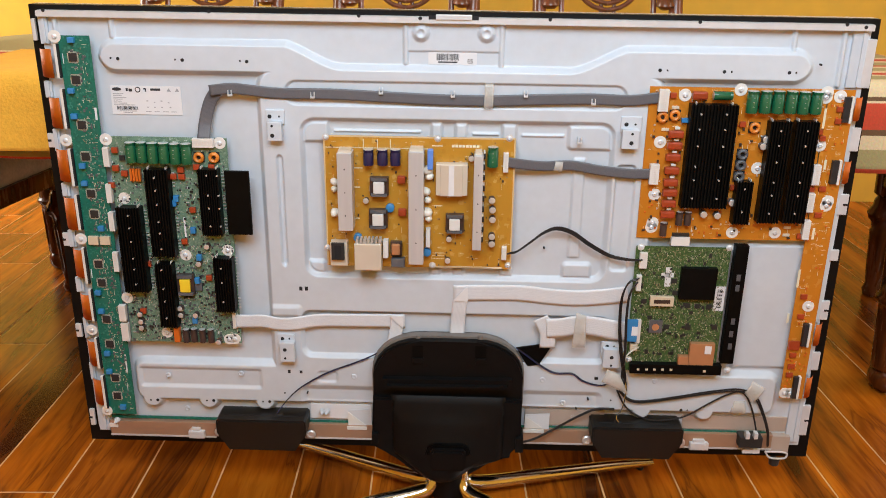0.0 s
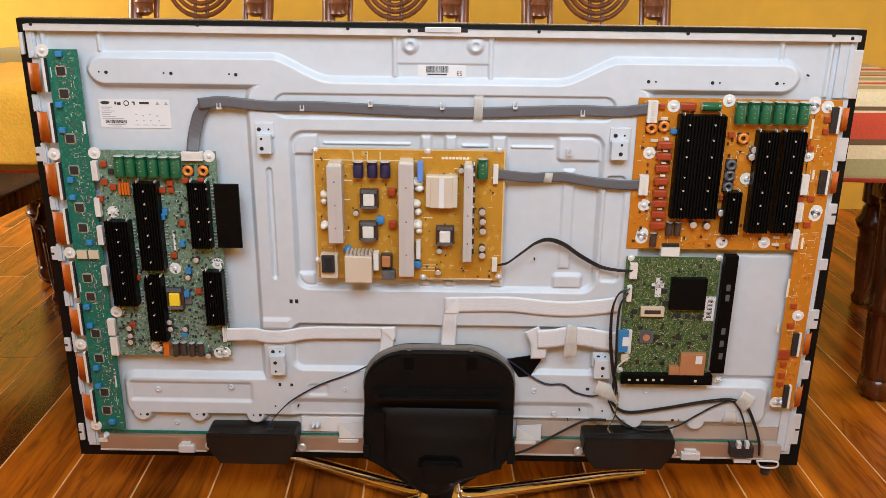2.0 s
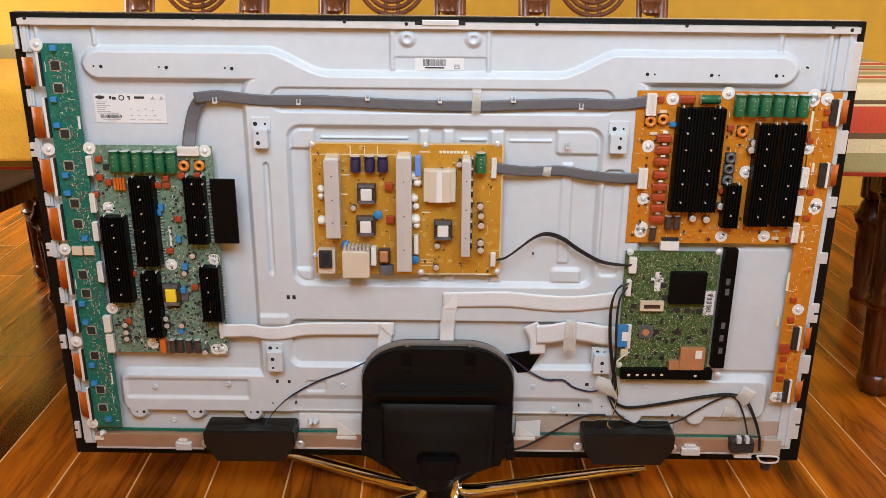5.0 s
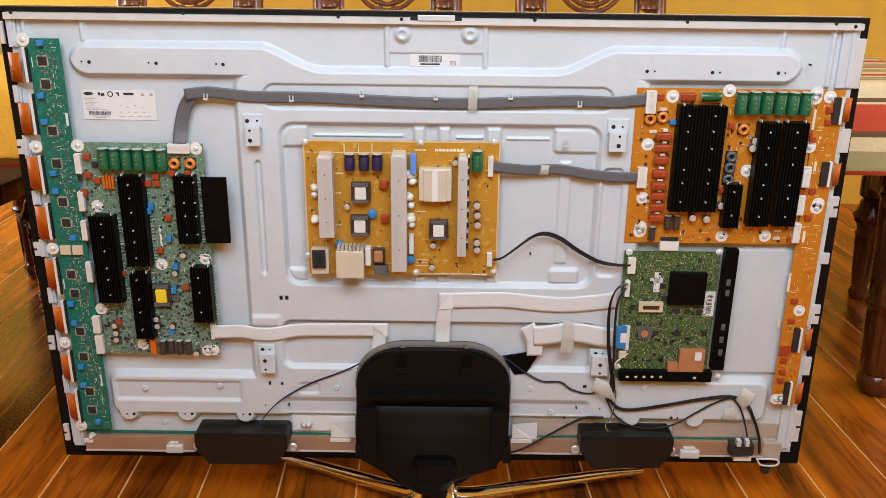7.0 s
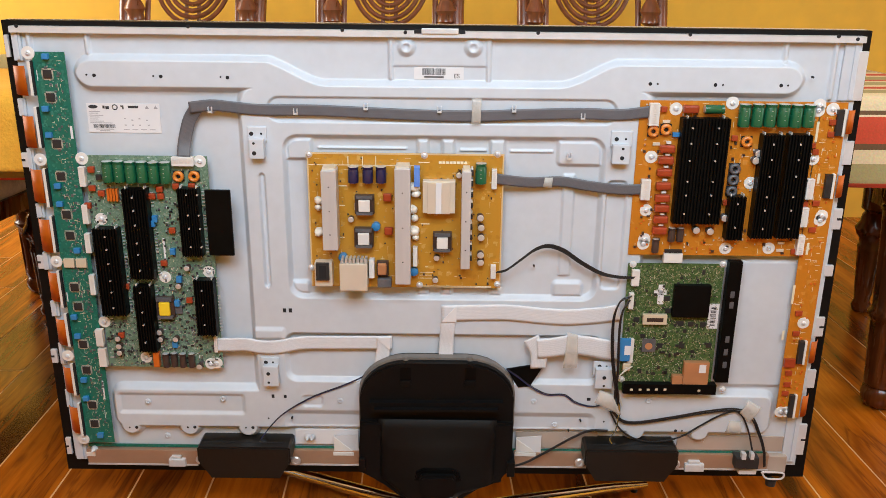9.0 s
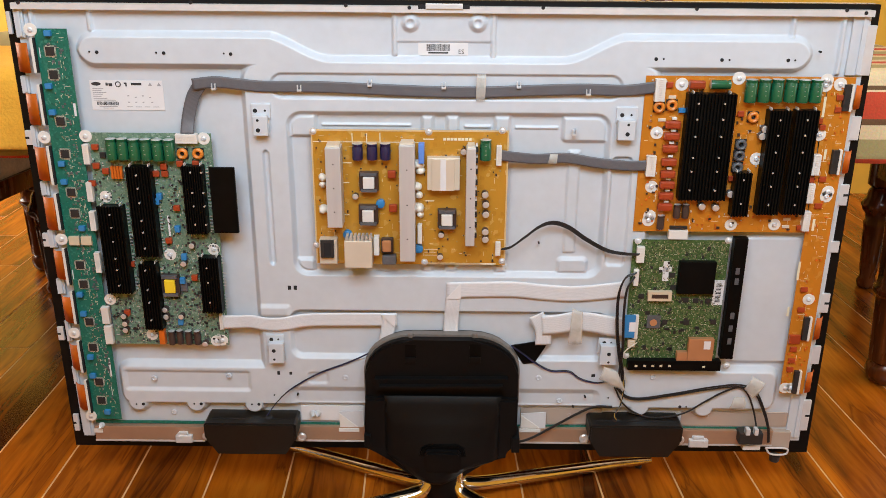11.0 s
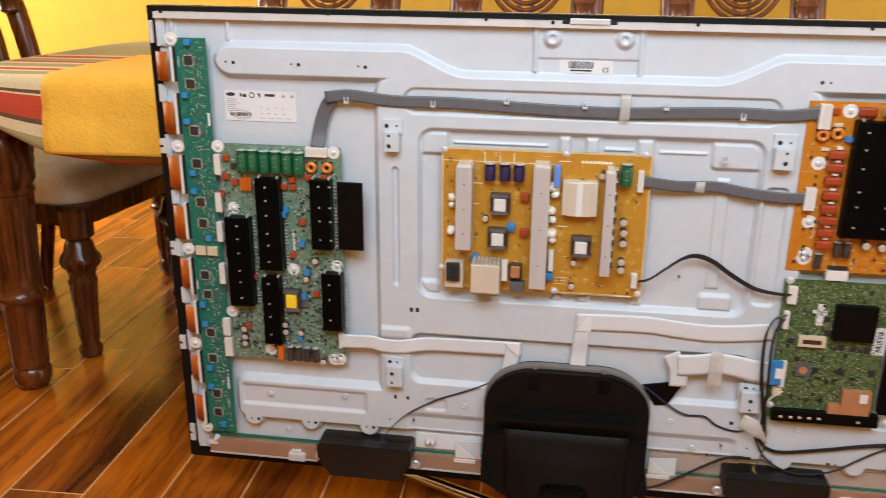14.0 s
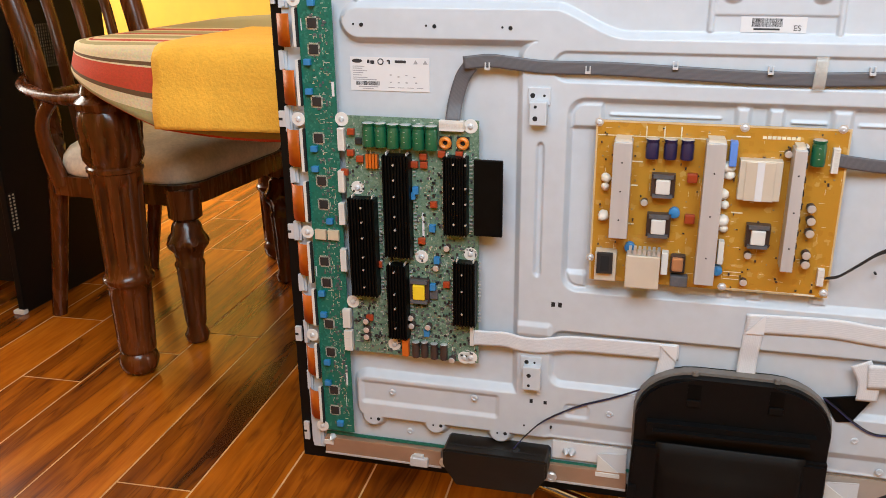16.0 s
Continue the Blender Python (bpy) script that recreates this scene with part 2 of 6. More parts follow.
def lay_planks():
    """Rows run along the table's axis; the end joints keep no strict bond."""
    w, length, gap, turn = 0.1528, 0.96, 0.0028, radians(3.25)
    ca, sa = math.cos(turn), math.sin(turn)
    joints = {-9: 0.74, -8: 0.406, -7: 0.585, -6: 0.717, -5: 0.055}
    rnd = random.Random(17)
    whole = None
    for row in range(-24, 26):
        xa = -0.3024 + row * w
        y = joints.get(row, (0.31, 0.62, 0.93)[row % 3] + rnd.uniform(-0.08, 0.08)) - 4 * length
        while y < 3.2:
            rect = [(xa + gap / 2, y + gap / 2), (xa + w - gap / 2, y + gap / 2), (xa + w - gap / 2, y + length - gap / 2), (xa + gap / 2, y + length - gap / 2)]
            world_rect = [(a * ca - b * sa, a * sa + b * ca) for a, b in rect]
            poly = clipped(world_rect)
            if len(poly) >= 3:
                full = poly == world_rect
                if full and whole:
                    me = whole
                else:
                    local = [((a * ca + b * sa) - xa, (-a * sa + b * ca) - y) for a, b in poly]
                    bm = nb()
                    prism(bm, local, -0.008, 0)
                    top = [e for e in bm.edges if all(q.co.z > -0.001 for q in e.verts)]
                    bmesh.ops.bevel(bm, geom=top, offset=0.001, segments=1, affect="EDGES")
                    bmesh.ops.recalc_face_normals(bm, faces=bm.faces)
                    me = bpy.data.meshes.new("plank")
                    bm.to_mesh(me)
                    bm.free()
                    me.materials.append(M_PLANK)
                    if full:
                        whole = me
                ob = new("plank", me)
                ob.location = (xa * ca - y * sa, xa * sa + y * ca, 0)
                ob.rotation_euler = (0, 0, turn)
                ob.parent = floor
            y += length


# ---- dining furniture ----
TABLE = pose(-0.1185, 0.4795, -0.012, 0, 0, 3.25)
TURNED_LEG = [(0.03, 0), (0.041, 0.006), (0.049, 0.02), (0.0515, 0.034), (0.048, 0.048), (0.042, 0.055), (0.047, 0.059), (0.048, 0.064), (0.048, 0.072), (0.053, 0.2), (0.053, 0.22), (0.058, 0.226), (0.064, 0.233),
              (0.064, 0.241), (0.057, 0.248), (0.055, 0.26), (0.06, 0.40), (0.064, 0.475), (0.064, 0.484), (0.068, 0.487), (0.068, 0.495), (0.063, 0.499), (0.064, 0.54), (0.067, 0.58), (0.071, 0.612),
              (0.068, 0.618), (0.074, 0.624), (0.075, 0.636), (0.069, 0.642), (0.06, 0.648), (0.056, 0.655)]


def fluted(profile, z0, z1, depth, flutes=9, scale=1.0, seg=48, leaf=(), deep=0.006, low=()):
    """A turned leg with flutes cut between two heights and leaf carving between two more."""
    bm = nb()
    rings = []
    fine = []
    for (r0, a), (r1, b) in zip(profile, profile[1:]):
        k = max(1, int((b - a) / 0.012))
        fine += [(r0 + (r1 - r0) * i / k, a + (b - a) * i / k) for i in range(k)]
    fine.append(profile[-1])
    for r, z in fine:
        ring = []
        for i in range(seg):
            a = 2 * math.pi * i / seg
            q = r
            if z0 < z < z1:
                edge = min(1, min(z - z0, z1 - z) / 0.02)
                q -= depth * edge * max(0, math.cos(a * flutes)) ** 0.6 if math.cos(a * flutes) > 0 else 0
            if low and low[0] < z < low[1]:
                q -= 0.6 * depth * min(1, min(z - low[0], low[1] - z) / 0.02) * max(0, math.cos(a * flutes)) ** 0.6
            if leaf and leaf[0] < z < leaf[1]:
                k = (leaf[1] - z) / (leaf[1] - leaf[0])
                bend = a + 0.1 * math.sin(k * 7)
                tip = 0.62 + 0.36 * abs(math.cos(bend * 4))
                q += deep * 1.5 * (k < tip) * (0.5 + 0.5 * k) * (0.65 + 0.35 * abs(math.cos(bend * 4)))
                q += deep * (abs(math.cos(bend * 4)) ** 0.5 * (0.5 + 0.5 * math.sin(k * 3)) + 0.35 * abs(math.cos(bend * 12 + k * 2)) - 0.7 * (abs(math.cos(bend * 4)) < 0.2) + 0.25 * math.sin(k * 26))
            ring.append(bm.verts.new((q * math.cos(a) * scale, q * math.sin(a) * scale, z)))
        rings.append(ring)
    for a, b in zip(rings, rings[1:]):
        for i in range(seg):
            bm.faces.new((a[i], a[(i + 1) % seg], b[(i + 1) % seg], b[i]))
    bm.faces.new(list(reversed(rings[0])))
    bm.faces.new(rings[-1])
    return bm


def outline(x0, y0, x1, y1, r, n=8):
    pts = []
    for cx, cy, a0 in ((x1 - r, y0 + r, -90), (x1 - r, y1 - r, 0), (x0 + r, y1 - r, 90), (x0 + r, y0 + r, 180)):
        for i in range(n + 1):
            a = radians(a0 + 90 * i / n)
            pts.append((cx + r * math.cos(a), cy + r * math.sin(a)))
    return pts


def prism(bm, pts, z0, z1, bev=0.0):
    a = [bm.verts.new((x, y, z0)) for x, y in pts]
    b = [bm.verts.new((x, y, z1)) for x, y in pts]
    bm.faces.new(list(reversed(a)))
    bm.faces.new(b)
    for i in range(len(pts)):
        bm.faces.new((a[i], a[(i + 1) % len(pts)], b[(i + 1) % len(pts)], b[i]))
    if bev:
        es = [e for e in bm.edges if all(v in b for v in e.verts)]
        bmesh.ops.bevel(bm, geom=es, offset=bev, segments=3, affect="EDGES")
    return bm


TX, TYF, TYB = 1.262, -0.1, 0.95
table = thing("dining_table", TABLE, "dark carved wooden dining table with fluted legs", "table")
part("tabletop", prism(nb(), outline(-TX, TYF, TX, TYB, 0.24), 0.728, 0.762), M_WOOD, table)
bm = nb()
for b in ((-1.13, 0.0, 0.655, 1.13, 0.03, 0.728), (-1.13, 0.82, 0.655, 1.13, 0.85, 0.728), (-1.18, 0.03, 0.655, -1.15, 0.82, 0.728), (1.15, 0.03, 0.655, 1.18, 0.82, 0.728)):
    box(bm, *b, 0.004)
part("apron", bm, M_WOOD, table)
for x in (-1.175, 1.175):
    for y in (0, 0.85):
        bm = fluted(TURNED_LEG, 0.262, 0.47, 0.011, 8, seg=96, leaf=(0.5, 0.612), deep=0.0042, scale=0.89, low=(0.075, 0.215))
        lathe(bm, [(0.056, 0.655), (0.05, 0.672), (0.05, 0.716)], seg=24)
        ob = part("leg", bm, M_WOOD, table, smooth=True)
        ob.location = (x, y, 0.012)


def stripes():
    m = bpy.data.materials.new("striped_weave")
    m.use_nodes = True
    n, l = m.node_tree.nodes, m.node_tree.links
    b = n["Principled BSDF"]
    b.inputs["Roughness"].default_value = 0.9
    uv = n.new("ShaderNodeUVMap")
    sep = n.new("ShaderNodeSeparateXYZ")
    l.new(uv.outputs[0], sep.inputs[0])
    ramp = n.new("ShaderNodeValToRGB")
    cr = ramp.color_ramp
    cr.interpolation = "CONSTANT"
    cream, olive, red, braid = (0.66, 0.54, 0.33, 1), (0.34, 0.29, 0.13, 1), (0.5, 0.06, 0.024, 1), (0.13, 0.07, 0.03, 1)
    bands = ((0.0, olive), (0.03, cream), (0.06, red), (0.11, cream), (0.14, olive), (0.2, red), (0.23, cream), (0.26, olive), (0.32, cream), (0.35, red), (0.385, cream), (0.41, olive), (0.465, cream), (0.522, braid), (0.53, cream), (0.534, red), (0.585, braid),
             (0.59, cream), (0.593, braid), (0.597, cream), (0.622, olive), (0.657, red))
    cr.elements[0].color = bands[0][1]
    cr.elements[1].position, cr.elements[1].color = bands[1]
    for p, c in bands[2:]:
        cr.elements.new(p).color = c
    l.new(sep.outputs[1], ramp.inputs[0])
    noise_t = n.new("ShaderNodeTexNoise")
    noise_t.inputs["Scale"].default_value = 220
    tc = n.new("ShaderNodeTexCoord")
    l.new(tc.outputs["Object"], noise_t.inputs["Vector"])
    mix = n.new("ShaderNodeMix")
    mix.data_type, mix.blend_type = "RGBA", "MULTIPLY"
    mix.inputs[0].default_value = 0.4
    l.new(ramp.outputs[0], mix.inputs[6])
    l.new(noise_t.outputs[1], mix.inputs[7])
    hs = n.new("ShaderNodeHueSaturation")
    hs.inputs["Value"].default_value = 1.3
    l.new(mix.outputs[2], hs.inputs["Color"])
    l.new(hs.outputs[0], b.inputs["Base Color"])
    bp = n.new("ShaderNodeBump")
    bp.inputs["Strength"].default_value, bp.inputs["Distance"].default_value = 0.4, 0.002
    l.new(noise_t.outputs[0], bp.inputs["Height"])
    l.new(bp.outputs[0], b.inputs["Normal"])
    return m


M_CLOTH = stripes()


def tablecloth():
    """Lies on the top and hangs down all round; V of its map runs across the stripes, 0.5 at the rim."""
    bm = nb()
    uvl = bm.loops.layers.uv.new("UVMap")
    pts = outline(-TX - 0.004, TYF - 0.004, TX + 0.004, TYB + 0.004, 0.24, 10)
    long = []
    for i, p in enumerate(pts):
        q = pts[(i + 1) % len(pts)]
        k = max(1, int(math.dist(p, q) / 0.05))
        long += [(p[0] + (q[0] - p[0]) * j / k, p[1] + (q[1] - p[1]) * j / k) for j in range(k)]
    c = (0, 0.425)
    rings, vals = [], []
    hang = [(-0.9, 0.7705), (-0.6, 0.7705), (-0.3, 0.7705), (-0.1, 0.7705), (-0.02, 0.7705)]
    for s, z in hang:
        ring = [bm.verts.new((c[0] + (x - c[0]) * (1 + s), c[1] + (y - c[1]) * (1 + s), z + 0.001 * noise.noise((x * 9, y * 9, s)))) for x, y in long]
        rings.append(ring)
        vals.append([0.5 - min(0.5, max(0.0, (v.co.y - TYF))) for v in ring])
    for k in range(12):
        hung = []
        full = 0.175 * k / 11
        ring = []
        for i, (x, y) in enumerate(long):
            a, b = long[i - 1], long[(i + 1) % len(long)]
            t = Vector((b[0] - a[0], b[1] - a[1])).normalized()
            drop = full * float(np.interp(x, (-1.26, -1.17, -1.06, -0.985, -0.8, 1.1, 1.26), (0.22, 0.43, 0.66, 0.86, 0.96, 1.05, 0.85)))
            out = 0.006 + 0.012 * min(1, drop / 0.05) + 0.02 * (drop / 0.175) * noise.noise((x * 5, y * 5, 2.0)) + 0.008 * (drop / 0.175)
            ring.append(bm.verts.new((x + t.y * out, y - t.x * out, 0.7705 - 0.003 - drop)))
            hung.append(0.5 + 0.45 * drop + 0.55 * full * 0.93 if k < 11 else 0.665)
        rings.append(ring)
        vals.append(hung)
    n = len(long)
    for (a, va), (b, vb) in zip(zip(rings, vals), zip(rings[1:], vals[1:])):
        for i in range(n):
            j = (i + 1) % n
            f = bm.faces.new((a[i], b[i], b[j], a[j]))
            for lp, v in zip(f.loops, (va[i], vb[i], vb[j], va[j])):
                lp[uvl].uv = (0, v)
    f = bm.faces.new(rings[0])
    ob = obj("tablecloth", bm, M_CLOTH, smooth="all")
    ob.matrix_world = TABLE
    sol = ob.modifiers.new("cloth", "SOLIDIFY")
    sol.thickness, sol.offset = 0.002, 1
    return tagged(ob, "red, cream and olive striped woven tablecloth over the dining table", "tablecloth")


tablecloth()


def towel():
    bm = nb()
    x0, x1 = -0.975, -0.41
    prof = [(0.32, 0.776), (0.2, 0.776), (0.08, 0.777), (-0.06, 0.777), (TYF - 0.012, 0.776), (TYF - 0.034, 0.764), (TYF - 0.042, 0.74), (TYF - 0.044, 0.7), (TYF - 0.05, 0.665), (TYF - 0.052, 0.624)]
    line = smooth_path([(0, y, z) for y, z in prof], 5)
    nx = 30
    grid = []
    for i in range(nx + 1):
        x = x0 + (x1 - x0) * i / nx
        col = []
        for k, p in enumerate(line):
            w = noise.noise((x * 7, k * 0.15, 4.0))
            hangs = max(0, k / len(line) - 0.5)
            col.append(bm.verts.new((x + 0.012 * hangs * noise.noise((k * 0.2, x, 1)), p.y - 0.012 * hangs * (1 + w), p.z + 0.0015 * w)))
        grid.append(col)
    for a, b in zip(grid, grid[1:]):
        for k in range(len(line) - 1):
            bm.faces.new((a[k], a[k + 1], b[k + 1], b[k]))
    ob = obj("towel", bm, M_TOWEL, smooth="all")
    sol = ob.modifiers.new("pile", "SOLIDIFY")
    sol.thickness, sol.offset = 0.005, 1
    ob.matrix_world = TABLE
    return tagged(ob, "yellow terry towel folded over the edge of the striped tablecloth", "towel")


towel()

CHAIR_LEG = [(0.012, 0), (0.019, 0.004), (0.022, 0.02), (0.016, 0.04), (0.019, 0.06), (0.025, 0.2), (0.027, 0.21), (0.023, 0.218), (0.026, 0.24), (0.0275, 0.29), (0.025, 0.31), (0.02, 0.32),
             (0.029, 0.33), (0.029, 0.345), (0.03, 0.4)]


def chair(m, label, armed=False):
    """Faces -y in its own frame; origin on the floor under the seat's centre."""
    ch = thing("dining_chair", m, label, "chair", "chairs round the dining table")
    w = 0.25
    bm = nb()
    yb = 0.16 if armed else 0.19
    rings = []
    for i, z in ((0.01, 0.405), (0.0, 0.414), (-0.004, 0.435), (0.0, 0.455), (0.012, 0.474), (0.034, 0.489), (0.07, 0.498), (0.13, 0.504), (0.19, 0.506)):
        rings.append([bm.verts.new((x, y, z)) for x, y in outline(-w + i, -0.245 + i, w - i, yb - i, max(0.012, 0.085 - 0.4 * i), 7)])
    for a, b in zip(rings, rings[1:]):
        for i in range(len(a)):
            bm.faces.new((a[i], a[(i + 1) % len(a)], b[(i + 1) % len(a)], b[i]))
    bm.faces.new(rings[0])
    bm.faces.new(rings[-1])
    part("seat", bm, M_SEAT, ch, "cream upholstered seat", smooth="all")
    bm = nb()
    prism(bm, outline(-w - 0.008, -0.252, w + 0.008, 0.196, 0.075), 0.36, 0.409)
    part("seat_frame", bm, M_WOODL if not armed else M_WOOD, ch, smooth=True)
    wood = M_WOOD if armed else M_WOODL
    for s in (-1, 1):
        ob = part("leg", fluted(CHAIR_LEG, 0.06, 0.24, 0.003, 7, leaf=(0.25, 0.285), seg=32, deep=0.004), wood, ch, smooth=True)
        ob.location = (s * 0.228, -0.215, 0)
        ob.scale = (1.4, 1.4, 1) if armed else (1, 1, 1)
        bm = nb()
        tube(bm, [(s * 0.2, 0.25, 0), (s * 0.2, 0.215, 0.2), (s * 0.205, 0.18, 0.42), (s * 0.21, 0.185, 0.6), (s * 0.215, 0.24, 0.85), (s * 0.22, 0.33, 1.1)], [0.02, 0.022, 0.026, 0.028, 0.03, 0.026] if armed else [0.02, 0.022, 0.026, 0.022, 0.022, 0.02], 10, 6)
        part("back_post", bm, wood, ch, smooth=True)

    def back_y(z):
        return float(np.interp(z, (0.5, 0.6, 0.85, 1.12), (0.178, 0.185, 0.24, 0.337)))

    for a, b, r in ((0.6, 0.6, 0.016), (1.1, 1.13, 0.026)):
        bm = nb()
        tube(bm, [(-0.22, back_y(a), a), (-0.1, back_y(b) - 0.01, b), (0, back_y(b) - 0.012, b + 0.005), (0.1, back_y(b) - 0.01, b), (0.22, back_y(a), a)], r, 10, 5)
        part("back_rail", bm, wood, ch, smooth=True)
    for x in (-0.105, 0.0, 0.105) if armed else (-0.145, 0.145):
        bm = nb()
        tube(bm, [(x, back_y(z), z) for z in (0.46 if armed else 0.6, 0.72, 0.85, 0.98, 1.11)], 0.021 if armed else 0.009, 8, 4, flat=0.4, up=(0, 1, 0))
        part("slat" if armed else "spindle", bm, wood, ch, smooth=True)
    for k in range(5):
        rx, rz = 0.122 - k * 0.019, 0.152 - k * 0.02
        bm = nb()
        cz = 0.995
        tube(bm, [(rx * math.sin(i * math.pi / 9), back_y(cz - rz * math.cos(i * math.pi / 9)) - 0.004, cz - rz * math.cos(i * math.pi / 9)) for i in range(19)], 0.0075, 8, 2, up=(0, 1, 0))
        part("oval_ring", bm, wood, ch, smooth=True)
    for x in () if armed else (-0.02, 0.02):
        bm = nb()
        tube(bm, [(x, back_y(z), z) for z in (0.6, 0.72, 0.85, 0.98, 1.11)], 0.0065, 8, 4, flat=0.5, up=(0, 1, 0))
        part("spindle", bm, wood, ch, smooth=True)
    for x in (-0.21, 0.21):
        bm = nb()
        lathe(bm, [(0.012, 0), (0.03, 0.012), (0.026, 0.03), (0.034, 0.045), (0.022, 0.07), (0.012, 0.09)], pose(x + (0.03 if x < 0 else -0.03), back_y(0.86) - 0.01, 0.845), 10)
        part("carved_knob", bm, wood, ch, smooth=True)
    if armed:
        for s in (-1, 1):
            bm = nb()
            tube(bm, [(s * 0.212, 0.225, 0.65), (s * 0.255, 0.2, 0.63), (s * 0.29, 0.1, 0.612), (s * 0.288, 0.0, 0.612), (s * 0.274, -0.045, 0.635), (s * 0.268, -0.062, 0.652)], [0.014, 0.018, 0.021, 0.021, 0.024, 0.018], 10, 6, flat=0.7)
            part("arm", bm, wood, ch, smooth=True)
            bm = nb()
            tube(bm, [(s * 0.245, 0.13, 0.385), (s * 0.262, 0.145, 0.47), (s * 0.278, 0.135, 0.55), (s * 0.284, 0.085, 0.612)], [0.024, 0.02, 0.017, 0.018], 10, 6)
            part("arm_support", bm, wood, ch, smooth=True)
    return ch


side = chair(pose(-0.838, 1.22, 0), "carved wooden dining chair with an oval ringed back, cream seat")
copy_thing(side, pose(-0.207, 1.22, 0))
copy_thing(side, pose(0.434, 1.22, 0))
head = chair(pose(-1.447, 0.846, 0, 0, 0, 85.6), "dark carved armchair, cream seat, pushed under the table's end", True)
copy_thing(head, pose(1.51, 0.98, 0, 0, 0, -87))


# ---- the opened television ----
TV = pose(0.004, 0.036, 0.5085, 2.1, 0.22, 1.23)
tv = thing("television", TV, "large flat television, rear cover off, grey steel chassis bare", "television")
OB = -0.4215

CORNERS = ((-0.705, -0.4225), (0.689, -0.4195), (0.682, 0.403), (-0.7045, 0.4062))


def inset(w):
    """The four corners moved in (or, below zero, out) by w."""
    return [(u - math.copysign(w, u), v - math.copysign(w, v)) for u, v in CORNERS]


def ring(name, outer, inner, d0, d1, material, label):
    bm = nb()
    q = [[bm.verts.new((u, -d, v)) for u, v in loop] for loop, d in ((outer, d0), (outer, d1), (inner, d1), (inner, d0))]
    for a, b in zip(q, q[1:] + q[:1]):
        for i in range(4):
            bm.faces.new((a[i], b[i], b[(i + 1) % 4], a[(i + 1) % 4]))
    return part(name, bm, material, tv, label)


ring("bezel", inset(0.0), inset(0.034), -0.03, -0.004, M_BLACKP, "black plastic bezel")
ring("front_trim", inset(-0.0022), inset(0.0), -0.034, -0.012, M_BEIGE, "pale metallic outer trim")
bm = nb()
q = [[bm.verts.new((u, -d, v)) for u, v in inset(0.002)] for d in (-0.034, -0.0302)]
bm.faces.new(q[0])
bm.faces.new(q[1])
for i in range(4):
    bm.faces.new((q[0][i], q[1][i], q[1][(i + 1) % 4], q[0][(i + 1) % 4]))
part("screen_glass", bm, M_BLACKP, tv, "dark screen glass")


def rrect(u, v, u0, v0, u1, v1, r):
    qx = np.abs(u - (u0 + u1) / 2) - (u1 - u0) / 2 + r
    qy = np.abs(v - (v0 + v1) / 2) - (v1 - v0) / 2 + r
    return np.hypot(np.maximum(qx, 0), np.maximum(qy, 0)) + np.minimum(np.maximum(qx, qy), 0) - r


def step(sd, soft):
    t = np.clip(0.5 - sd / soft, 0, 1)
    return t + 0.12 * t * (1 - t) * (2 * t - 1)


